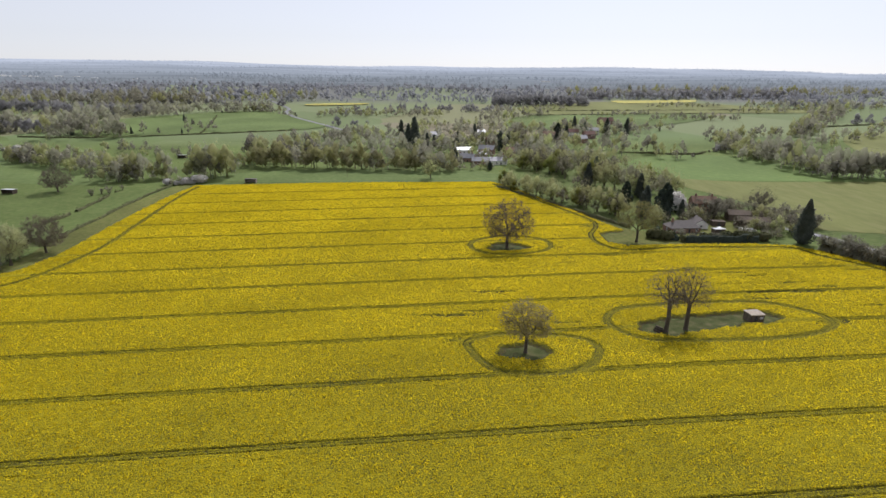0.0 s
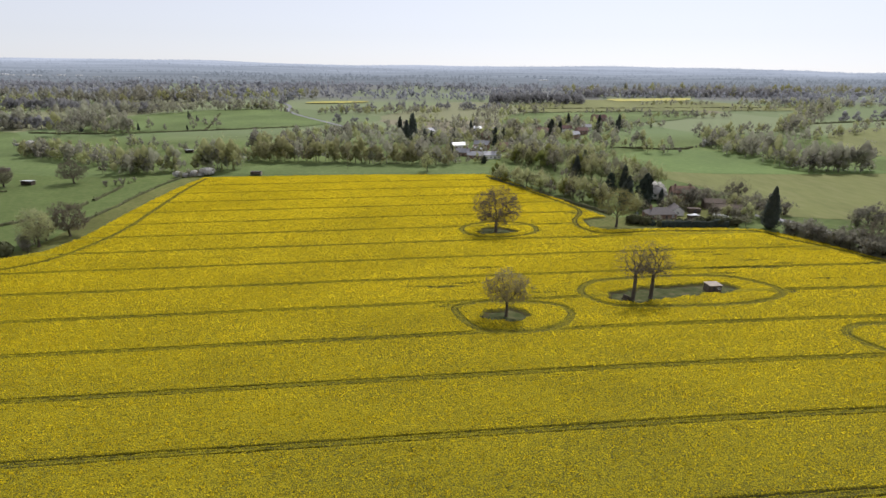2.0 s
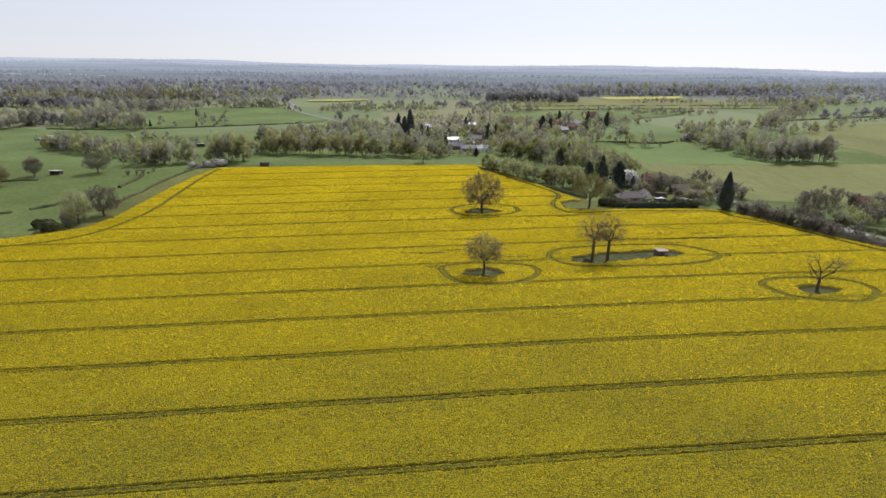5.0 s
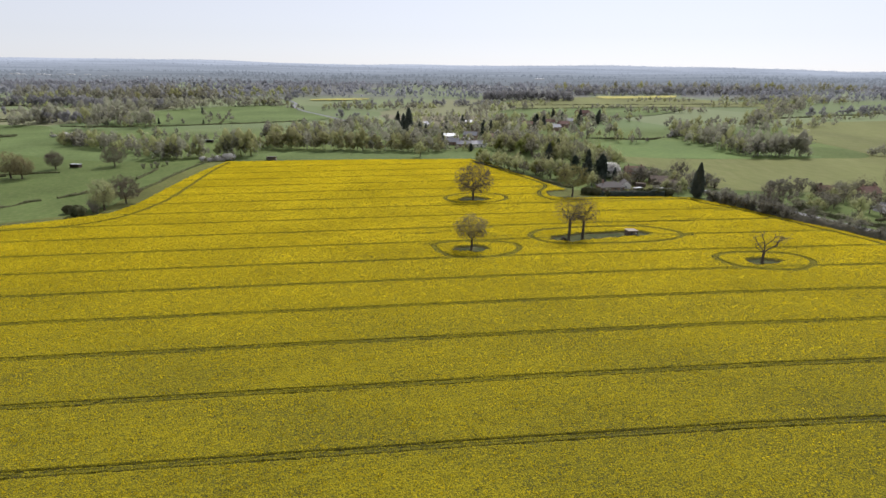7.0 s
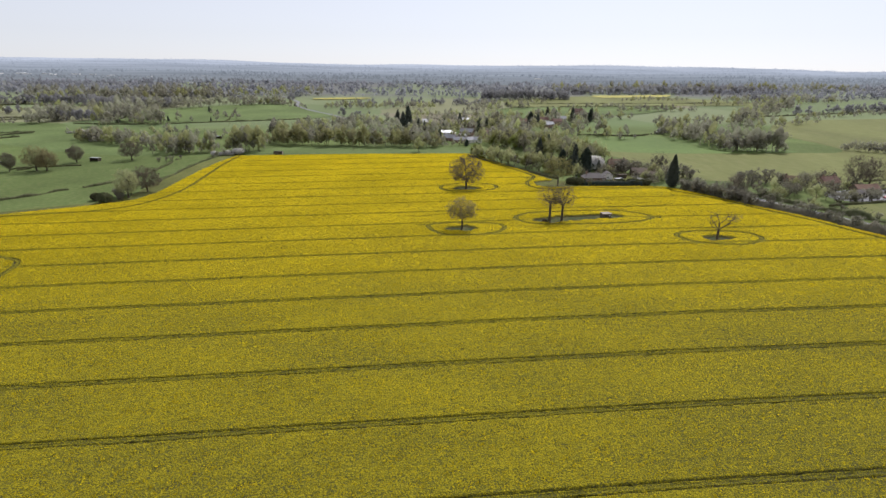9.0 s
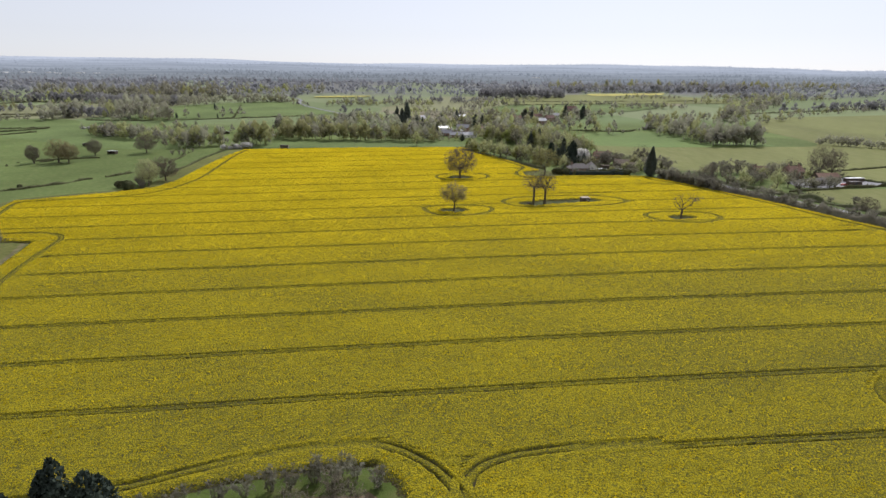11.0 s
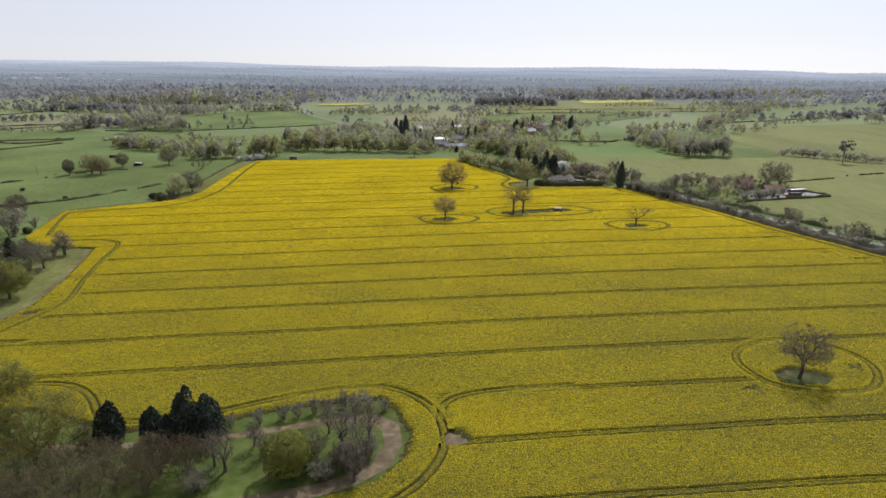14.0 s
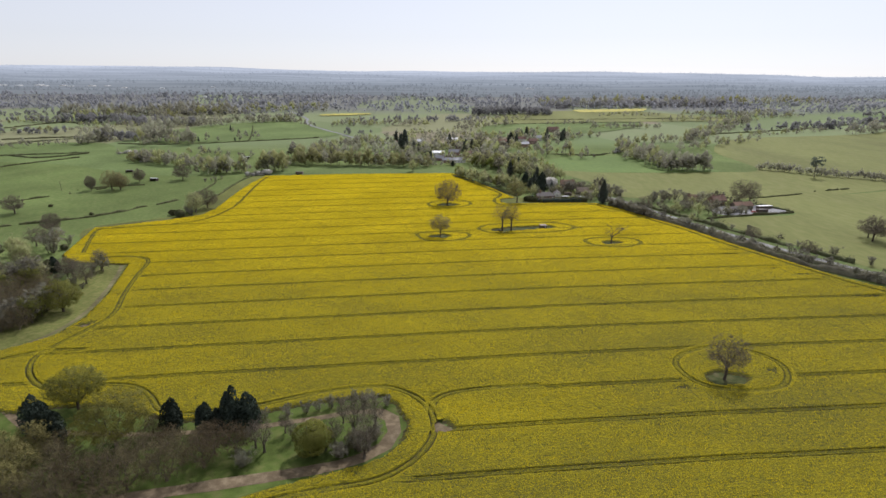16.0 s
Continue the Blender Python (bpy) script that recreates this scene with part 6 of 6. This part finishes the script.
hedge([(-330, 190), (-272, 214), (-233, 250), (-208, 290), (-203, 335), (-206, 376)], 1.9, 1.7, "broken dark hedge along a ditch", seed=3, gap=0.15, rough=0.8)
hedge([(-330, 330), (-300, 345), (-262, 352)], 1.4, 1.3, "low broken hedge in the pasture", seed=4, gap=0.3)
hedge([(-611, 640), (-530, 700), (-462, 754)], 2.4, 2.2, "distant dark hedge between fields", seed=5)
hedge([(-620, 520), (-520, 545), (-440, 560)], 2.0, 1.8, "distant dark hedge between fields", seed=6)
hedge([(-176, 395), (-180, 360), (-182, 318), (-182, 282), (-183, 256)], 1.6, 1.7, "low hedge along the grass strip", seed=7)
hedge([(45, 372), (60, 345), (80, 302), (97, 268)], 2.4, 2.2, "dark trimmed hedge along the crop", seed=8)
hedge([(475, 712), (720, 800), (983, 923)], 2.4, 2.2, "distant dark hedge between fields", seed=9)
hedge([(298, 241), (330, 248), (356, 255)], 1.6, 1.6, "low dark hedge in the field", seed=10)
hedge([(373, 264), (400, 270), (427, 277)], 1.6, 1.6, "broken low hedge in the field", seed=11, gap=0.55)
hedge([(225, 171), (262, 178), (301, 185)], 1.6, 1.8, "dark clipped hedge round the farmyard", seed=12)
hedge([(301, 185), (296, 205), (290, 215)], 1.6, 1.8, "dark clipped hedge round the farmyard", seed=13)
hedge([(114, 241.5), (130, 241), (147, 239.5)], 2.8, 4.0, "tall dark clipped garden hedge", "conifer", seed=14, rough=0.12)
hedge([(110, 262), (106, 252), (112, 244)], 2.4, 3.4, "dark evergreen hedge beside the garden", "conifer", seed=15, rough=0.2)
hedge([(262, 40), (285, -10), (330, -90)], 1.8, 1.8, "dark hedge beside the lane", seed=16)
hedge([(180, 520), (240, 505), (262, 520)], 2.0, 2.0, "rough hedge between the fields", seed=17)
hedge([(-440, 640), (-360, 632), (-254, 660), (-150, 698)], 2.0, 1.8, "hedge below the pasture", seed=18)
hedge([(-300, 860), (-275, 760), (-254, 665)], 2.0, 2.2, "hedge across the pasture", seed=19)
hedge([(180, 960), (400, 985), (690, 1010)], 2.4, 2.2, "distant dark hedge between fields", seed=20)
hedge([(160, 880), (300, 905), (460, 920)], 2.4, 2.2, "distant dark hedge between fields", seed=21)


# ---- far woods ----
def far_wood(name, spots, label, seed, size=1.6, tall=(13, 24), mat="grey_wood", per=14, boughs=2):
    """Woodland far off: many rounded crowns with a coat of twig sprays, in one mesh."""
    rng = np.random.default_rng(seed)
    vs, fs, ns, tf, k = [], [], [], [], 0
    heights = rng.uniform(*tall, len(spots)) * np.where(rng.random(len(spots)) < 0.3, 0.6, 1.0)
    for (x, y), h, z in zip(spots, heights, land(spots[:, 0], spots[:, 1])):
        v, f, nrm = lobed_crown(rng, h, h * rng.uniform(0.38, 0.6), boughs, per, size, 0.7, 0.04)
        stem = np.array([(-0.4, 0, -0.3), (0.4, 0, -0.3), (0, 0.5, -0.3), (0, 0, h * 0.6)])
        vs.append(np.concatenate([v, stem]) + (x, y, z))
        ns.append(np.concatenate([nrm, np.zeros((4, 3))]))
        fs.append(f + k)
        j = k + len(v)
        tf += [(j, j + 1, j + 3), (j + 1, j + 2, j + 3), (j + 2, j, j + 3)]
        k = j + 4
    ob = new(name, soft_mesh(name, np.concatenate(vs), [np.concatenate(fs), np.array(tf)], M[mat], np.concatenate(ns)))
    return tagged(ob, label, "woodland", kind="stuff")


def strew(rng, x0, y0, x1, y1, n, depth):
    t = rng.random(n)[:, None]
    a, b = np.array([x0, y0]), np.array([x1, y1])
    d = (b - a) / np.linalg.norm(b - a)
    return a + (b - a) * t + np.array([-d[1], d[0]]) * rng.uniform(-depth, depth, (n, 1))


wood_rng = np.random.default_rng(77)
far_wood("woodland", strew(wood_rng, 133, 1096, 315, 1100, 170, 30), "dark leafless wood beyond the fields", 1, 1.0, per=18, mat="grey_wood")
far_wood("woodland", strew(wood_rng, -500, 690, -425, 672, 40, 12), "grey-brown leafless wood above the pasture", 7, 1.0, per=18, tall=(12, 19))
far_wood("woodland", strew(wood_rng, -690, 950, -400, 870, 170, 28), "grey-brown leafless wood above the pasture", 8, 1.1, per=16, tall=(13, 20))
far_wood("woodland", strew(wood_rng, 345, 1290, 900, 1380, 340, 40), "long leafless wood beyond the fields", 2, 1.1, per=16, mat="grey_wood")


def tree_lines(y0, y1, step, spacing, wood):
    """Rows of trees one behind another across the country, each broken by fields; wood: how much of a row stands."""
    out = []
    y = y0
    while y < y1:
        reach = 0.86 * (y + 320)
        x = -reach
        while x < reach:
            ln = wood_rng.uniform(60, 420)
            if wood_rng.random() < wood:
                n = int(ln / spacing)
                deep = wood_rng.choice([3, 4, 9])
                lean = wood_rng.normal(0, 0.09)
                u = wood_rng.random(n) * ln
                out.append(np.column_stack([x + u, y + lean * u + wood_rng.normal(0, deep, n) + wood_rng.uniform(-0.3, 0.3) * step]))
            x += ln
        y += step * wood_rng.uniform(0.8, 1.2)
    return np.concatenate(out)


def free(p):
    """Clear of the open fields and of the village lanes."""
    x, y = p[:, 0], p[:, 1]
    shut = (np.abs(x + 290) < 170) & (y < 960) | (np.abs(x - 420) < 270) & (y > 820) & (y < 1250) | (np.abs(x - 260) < 330) & (y < 900) | (np.abs(x + 150) < 90) & (y > 1000) & (y < 1140)
    return p[~shut]


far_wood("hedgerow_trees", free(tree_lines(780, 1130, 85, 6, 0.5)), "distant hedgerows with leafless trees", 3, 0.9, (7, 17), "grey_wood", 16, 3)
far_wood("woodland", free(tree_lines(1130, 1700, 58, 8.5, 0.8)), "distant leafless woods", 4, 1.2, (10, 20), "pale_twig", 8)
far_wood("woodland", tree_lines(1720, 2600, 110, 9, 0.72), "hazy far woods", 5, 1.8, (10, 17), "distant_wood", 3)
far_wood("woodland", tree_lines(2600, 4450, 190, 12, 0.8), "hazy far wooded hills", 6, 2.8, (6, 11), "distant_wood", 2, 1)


# ---- buildings ----
def window(parent, x, y, z, w, h, side):
    """A window with a frame and a glass pane, on a wall that faces along y (side -1 or 1) or along x (side -2 or 2)."""
    def face(u0, z0, u1, z1, out):
        if abs(side) == 1:
            return (x + u0, min(y, y + side * out), z + z0, x + u1, max(y, y + side * out), z + z1)
        s = side // 2
        return (min(x, x + s * out), y + u0, z + z0, max(x, x + s * out), y + u1, z + z1)

    t = 0.09
    fr = part("window", boxes(face(-w / 2, 0, w / 2, t, 0.08), face(-w / 2, h - t, w / 2, h, 0.08), face(-w / 2, t, -w / 2 + t, h - t, 0.08),
                              face(w / 2 - t, t, w / 2, h - t, 0.08), face(-t / 2, t, t / 2, h - t, 0.07)), M["white_paint"], parent)
    part("pane", boxes(face(-w / 2 + t, t, w / 2 - t, h - t, 0.03)), M["glass"], fr)


def gable(w, d, h, rh):
    bm = bmesh.new()
    a = [bm.verts.new((-w / 2, y, z)) for y, z in ((-d / 2, -0.3), (d / 2, -0.3), (d / 2, h), (0, h + rh), (-d / 2, h))]
    b = [bm.verts.new((w / 2, v.co.y, v.co.z)) for v in a]
    bm.faces.new(a[::-1])
    bm.faces.new(b)
    for i in range(5):
        bm.faces.new((a[i], a[(i + 1) % 5], b[(i + 1) % 5], b[i]))
    return bm


def roof_slabs(w, d, h, rh, over=0.4, thick=0.2, hip=0.0):
    bm = bmesh.new()
    for s in (-1, 1):
        e = d / 2 + over
        z0 = h - rh * over / (d / 2)
        low = [(-w / 2 - over, s * e, z0), (w / 2 + over, s * e, z0), (w / 2 + over - hip, 0, h + rh + 0.05), (-w / 2 - over + hip, 0, h + rh + 0.05)]
        v0 = [bm.verts.new(p) for p in low]
        v1 = [bm.verts.new((p[0], p[1], p[2] + thick)) for p in low]
        bm.faces.new(v0)
        bm.faces.new(v1[::-1])
        for i in range(4):
            bm.faces.new((v0[i], v1[i], v1[(i + 1) % 4], v0[(i + 1) % 4]))
    if hip:
        for s in (-1, 1):
            x0 = s * (w / 2 + over)
            z0 = h - rh * over / (d / 2)
            tri = [(x0, -d / 2 - over, z0 + 0.1), (x0, d / 2 + over, z0 + 0.1), (x0 - s * hip, 0, h + rh + 0.15)]
            bm.faces.new([bm.verts.new(p) for p in tri])
    bmesh.ops.recalc_face_normals(bm, faces=bm.faces[:])
    return bm


def house(x, y, w, d, h, rh, rz, wall, roof, label, chimneys=1, hip=0.0, name="house", openings=True, category="house"):
    ob = thing(name, x, y, None, rz, label, category)
    part("wall", gable(w, d, h, 0.0 if hip else rh), M[wall], ob)
    rf = part("roof", roof_slabs(w, d, h, rh, hip=hip), M[roof], ob)
    for i in range(chimneys):
        cx = (-0.34 if i == 0 else 0.34) * w
        z = h + rh
        part("chimney", boxes((cx - 0.45, -0.35, z - 0.8, cx + 0.45, 0.35, z + 1.1), (cx - 0.52, -0.42, z + 1.1, cx + 0.52, 0.42, z + 1.25),
                                                                                 (cx - 0.3, -0.14, z + 1.25, cx - 0.05, 0.14, z + 1.6), (cx + 0.05, -0.14, z + 1.25, cx + 0.3, 0.14, z + 1.6)), M["brick"], rf)
    if openings:
        floors = 2 if h > 4 else 1
        n = max(2, int(w / 3.2))
        for fl in range(floors):
            for i in range(n):
                u = (i + 0.5) / n * w - w / 2
                if fl == 0 and i == n // 2:
                    dr = part("door", boxes((u - 0.5, -d / 2 - 0.06, 0, u + 0.5, -d / 2, 2.05)), M["dark_paint"], ob)
                    part("door_handle", boxes((u + 0.34, -d / 2 - 0.12, 1.0, u + 0.42, -d / 2 - 0.06, 1.08)), M["white_paint"], dr)
                else:
                    window(ob, u, -d / 2, 0.9 + fl * 2.6, 1.3, 1.2, -1)
            window(ob, w / 2, 0, 0.9 + fl * 2.6, 1.2, 1.2, 2)
            window(ob, -w / 2, 0, 0.9 + fl * 2.6, 1.2, 1.2, -2)
    return ob


def shed(x, y, w, d, h, rz, wall, roof, label, name="shed", fall=0.35, open_front=False, category="shed"):
    """A low building with a single sloping roof sheet; open in front where it is a shelter."""
    ob = thing(name, x, y, None, rz, label, category)
    t = 0.12
    part("wall", boxes((-w / 2, d / 2 - t, -0.2, w / 2, d / 2, h - fall)), M[wall], ob)
    for s in (-1, 1):
        part("wall", boxes((min(s * w / 2, s * (w / 2 - t)), -d / 2, -0.2, max(s * w / 2, s * (w / 2 - t)), d / 2 - t, h - fall)), M[wall], ob)
    if open_front:
        for u in (-w / 2 + 0.1, 0, w / 2 - 0.1):
            part("post", boxes((u - 0.09, -d / 2 - 0.02, -0.2, u + 0.09, -d / 2 + 0.16, h - 0.05)), M["old_wood"], ob)
    else:
        part("wall", boxes((-w / 2, -d / 2, -0.2, -0.6, -d / 2 + t, h), (0.6, -d / 2, -0.2, w / 2, -d / 2 + t, h), (-0.6, -d / 2, 2.05, 0.6, -d / 2 + t, h)), M[wall], ob)
        dr = part("door", boxes((-0.58, -d / 2 + 0.02, 0, 0.58, -d / 2 + 0.08, 2.03)), M["dark_paint"], ob)
        part("door_handle", boxes((0.4, -d / 2 - 0.03, 1.0, 0.48, -d / 2 + 0.02, 1.1)), M["pale_wood"], dr)
    bm = bmesh.new()
    o = 0.25
    low = [(-w / 2 - o, -d / 2 - o, h + 0.02), (w / 2 + o, -d / 2 - o, h + 0.02), (w / 2 + o, d / 2 + o, h - fall + 0.02), (-w / 2 - o, d / 2 + o, h - fall + 0.02)]
    v0, v1 = [bm.verts.new(p) for p in low], [bm.verts.new((p[0], p[1], p[2] + 0.1)) for p in low]
    bm.faces.new(v0[::-1])
    bm.faces.new(v1)
    for i in range(4):
        bm.faces.new((v0[i], v0[(i + 1) % 4], v1[(i + 1) % 4], v1[i]))
    part("roof", bm, M[roof], ob)
    return ob


def car(x, y, rz, paint, label, name="car"):
    ob = thing(name, x, y, None, rz, label, "car")
    bm = bmesh.new()
    prof = [(-2.1, 0.35), (2.1, 0.35), (2.15, 0.75), (1.25, 0.92), (0.55, 1.42), (-1.3, 1.45), (-2.0, 0.98), (-2.15, 0.8)]
    a, b = [bm.verts.new((u, -0.85, z)) for u, z in prof], [bm.verts.new((u, 0.85, z)) for u, z in prof]
    for u in a + b:
        if u.co.z > 1.2:
            u.co.y *= 0.82
    bm.faces.new(a)
    bm.faces.new(b[::-1])
    for i in range(len(prof)):
        bm.faces.new((a[i], b[i], b[(i + 1) % 8], a[(i + 1) % 8]))
    bmesh.ops.recalc_face_normals(bm, faces=bm.faces[:])
    bmesh.ops.bevel(bm, geom=bm.edges[:], offset=0.06, segments=1, affect="EDGES")
    part("body", bm, M[paint], ob)
    for s in (-1, 1):
        part("side_window", boxes((-1.2, s * 0.80 - 0.02, 1.0, 0.5, s * 0.80 + 0.02, 1.34)), M["glass"], ob)
        for u in (-1.3, 1.3):
            wv = tubes([(np.array((u, s * 0.66, 0.32)), np.array((u, s * 0.90, 0.32)), 0.32, 0.32, 12)])
            wh = part("wheel", mesh_of("wheel", wv[0], wv[1], M["rubber"]), None, ob)
            rv = tubes([(np.array((u, s * 0.86, 0.32)), np.array((u, s * 0.915, 0.32)), 0.19, 0.005, 10)])
            part("rim", mesh_of("rim", rv[0], rv[1], M["sheet_roof"]), None, wh)
    return ob


def pole(x, y, h, label="wooden telegraph pole with a crossarm"):
    ob = thing("telegraph_pole", x, y, None, 20, label, "pole", "telegraph poles")
    v, f = tubes([(np.array((0, 0, -0.3)), np.array((0, 0, h)), 0.16, 0.11, 8)])
    part("shaft", mesh_of("shaft", v, f, M["old_wood"]), None, ob)
    part("crossarm", boxes((-0.9, -0.06, h - 0.7, 0.9, 0.06, h - 0.55)), M["old_wood"], ob)
    for u in (-0.75, 0, 0.75):
        iv, jf = tubes([(np.array((u, 0, h - 0.56)), np.array((u, 0, h - 0.36)), 0.06, 0.04, 6)])
        part("insulator", mesh_of("insulator", iv, jf, M["white_paint"]), None, ob)


# the small hut among the crop, between the twin trees and the lane
hut = thing("field_hut", 95.5, 154.8, None, 4, "squat dark timber hut with a pale flat roof in the crop", "hut")
part("wall", boxes((-2.2, -1.9, -0.2, -0.9, 1.9, 2.5), (0.1, -1.9, -0.2, 2.2, 1.9, 2.5), (-0.9, -1.5, -0.2, 0.1, 1.9, 2.5), (-0.9, -1.9, 2.05, 0.1, -1.5, 2.5)), M["old_wood"], hut)
part("roof", boxes((-2.4, -2.1, 2.5, 2.4, 2.1, 2.72)), M["pale_wood"], hut, "weathered pale flat roof")
hd = part("door", boxes((-0.88, -1.58, -0.1, 0.08, -1.52, 2.03)), M["dark_paint"], hut)
part("door_handle", boxes((-0.12, -1.64, 0.95, -0.04, -1.58, 1.05)), M["white_paint"], hd)
window(hut, 1.25, -1.9, 1.2, 1.0, 0.7, -1)
logs = thing("log_pile", 62.8, 148.6, None, 30, "dark heap of cut logs beside the twin trees", "logs")
for i, (u, z) in enumerate([(-0.7, 0.3), (0, 0.3), (0.7, 0.3), (-0.35, 0.85), (0.35, 0.85), (0, 1.4)]):
    lv, lf = tubes([(np.array((u, -1.2, z)), np.array((u + 0.05, 1.2, z)), 0.33, 0.29, 9)])
    part("log", mesh_of("log", lv, lf, M["bark"]), None, logs)

shed(-125.5, 397.5, 7.5, 4.0, 2.9, 0, "pale_wood", "slate", "weathered timber field shelter beside the crop", "field_shelter", open_front=True)
shed(-321, 420, 7.0, 4.0, 2.8, 10, "old_wood", "slate", "dark timber field shelter in the pasture", "field_shelter", open_front=True)
shed(-273, 371.5, 7.5, 4.0, 2.9, -8, "old_wood", "sheet_roof", "field shelter with a pale sheet roof", "field_shelter", open_front=True)
shed(-213, 503, 7.0, 4.0, 2.8, 5, "old_wood", "sheet_roof", "field shelter with a pale sheet roof", "field_shelter", open_front=True)

# farmstead behind the clipped hedge
house(121, 261, 15, 8.5, 2.7, 2.6, 4, "brick", "slate", "low bungalow with a grey-brown hipped roof", 1, 4.0)
house(133, 268, 9, 6.5, 2.6, 2.2, 80, "render_wall", "slate", "short rendered wing of the bungalow", 0)
house(151, 301, 13, 8, 5.2, 3.2, -6, "brick", "tile", "tall red brick farmhouse with chimneys", 2)
house(163, 280, 17, 7, 3.4, 1.6, -12, "old_wood", "old_wood", "long timber barn with a dark weathered roof", 0, name="barn", openings=False, category="barn")
house(161, 266, 18, 7, 3.2, 1.8, -10, "old_wood", "old_wood", "long dark stable block", 0, name="barn", openings=False, category="barn")
shed(144, 270, 6.0, 4.5, 2.6, -8, "old_wood", "old_wood", "dark timber garden shed")
shed(150, 255, 5.0, 3.5, 2.4, -8, "render_wall", "sheet_roof", "white garage with a bright sheet roof")
shed(137, 256, 5.0, 3.5, 2.4, 5, "old_wood", "sheet_roof", "garden shed with a bright sheet roof")
car(141, 262, 30, "white_paint", "white car parked in the yard")
car(128, 252, 80, "blue_paint", "dark blue car parked by the bungalow")
car(155, 258, -20, "white_paint", "white car parked in the yard")

# farmstead behind the lane
house(257, 219, 13, 8, 4.8, 3.2, 15, "brick", "tile", "red brick farmhouse among bare trees", 2)
house(245, 236, 11, 7, 3.0, 2.8, -10, "brick", "tile", "small brick cottage with a tall chimney", 1)
house(270, 204, 16, 7, 3.2, 2.4, 8, "old_wood", "tile", "dark timber barn with a tiled roof", 0, name="barn", openings=False, category="barn")
house(255, 192, 12, 6, 2.8, 1.8, 12, "render_wall", "slate", "low white stable with a slate roof", 0, name="stable", category="stable")
shed(288, 202, 12, 4.0, 2.6, 8, "old_wood", "white_paint", "low shed with a white roof")
shed(279, 190, 8, 4.0, 2.5, 8, "old_wood", "slate", "low shed with a grey roof")
car(264, 188, 10, "white_paint", "white car parked in the farmyard")
car(272, 189, 15, "red_paint", "red car parked in the farmyard")
drape("farmyard", [(246, 182), (300, 188), (294, 212), (268, 214), (246, 206)], M["asphalt"], 0.16, "pale grey farmyard", category="yard")
drape("farmyard", [(112, 247), (148, 244), (156, 262), (172, 272), (150, 290), (118, 275)], M["verge"], 0.10, "pale gravel yard beside the bungalow", category="yard")

# the village
for x, y, w, d, h, rh, rz, wall, roof, c in [(9, 619, 13, 8, 5, 3, 20, "render_wall", "slate", 2), (60, 642, 16, 8, 5, 2.2, 5, "render_wall", "sheet_roof", 0), (34, 522, 16, 9, 3.4, 2.0, 10, "render_wall", "sheet_roof", 0),
                                             (33, 478, 15, 8, 3.4, 3, -15, "brick", "slate", 2), (55, 515, 14, 8, 5, 3, -20, "brick", "slate", 1), (44, 464, 14, 8, 3.0, 2.6, -12, "brick", "slate", 1),
                                             (68, 575, 13, 8, 5, 3, 10, "brick", "tile", 2), (166, 641, 15, 8, 5, 3, 0, "render_wall", "tile", 1), (161, 586, 14, 8, 5, 3, 25, "brick", "slate", 2)]:
    house(x, y, w, d, h, rh, rz, wall, {"slate": "shiny_slate"}.get(roof, roof), {"tile": "village house with a red-brown tiled roof", "slate": "village house with a grey slate roof", "sheet_roof": "white village hall with a bright roof"}[roof], c)
for x, y, w, d, h, rh, rz, wall, roof, c in [(135, 617, 13, 8, 5, 3, -10, "brick", "tile", 1), (243, 759, 20, 9, 5.5, 4, 5, "brick", "tile", 2), (58, 463, 14, 8, 3.2, 2.6, 5, "render_wall", "slate", 1),
                                             (-19, 598, 13, 8, 5, 3, 12, "brick", "tile", 2), (86, 618, 14, 8, 5, 3, -8, "brick", "slate", 1), (180, 620, 13, 8, 5, 3, 15, "brick", "tile", 1),
                                             (195, 655, 13, 8, 5, 3, -5, "render_wall", "slate", 1), (48, 496, 12, 7, 3.0, 2.4, 60, "brick", "slate", 1), (72, 500, 12, 7, 5, 3, 30, "brick", "tile", 1)]:
    house(x, y, w, d, h, rh, rz, wall, {"slate": "shiny_slate"}.get(roof, roof), {"tile": "village house with a red-brown tiled roof", "slate": "village house with a grey slate roof"}[roof], c)
for x, y in [(38, 510), (44, 507), (26, 505), (50, 530)]:
    car(x, y, 15, "white_paint", "white car parked in the village")

# far buildings towards the town
for x, y, w, h in [(-1640, 2190, 26, 6), (-1560, 2170, 18, 5), (-1500, 2200, 24, 6), (-1450, 2160, 14, 5), (-1395, 2180, 20, 6), (-1350, 2150, 15, 5), (-1290, 2190, 22, 6), (-1235, 2200, 14, 5), (-1120, 2100, 16, 5),
                   (-800, 2150, 14, 5), (-640, 1600, 12, 5), (-960, 2060, 14, 5), (500, 2300, 30, 6), (840, 1420, 14, 5), (905, 1400, 11, 5)]:
    fb = thing("warehouse", x, y, None, 5, "pale distant warehouse with a flat roof", "warehouse")
    part("wall", boxes((-w / 2, -12, -3, w / 2, 12, h)), M["render_wall"], fb)
    part("roof", boxes((-w / 2 - 0.5, -12.5, h, w / 2 + 0.5, 12.5, h + 0.6)), M["sheet_roof"], fb)
for x, y, h in [(-60, 413, 9.5), (306, 380, 9), (330, 395, 9), (-345, 330, 9), (-120, 560, 9), (-20, 470, 9)]:
    pole(x, y, h)
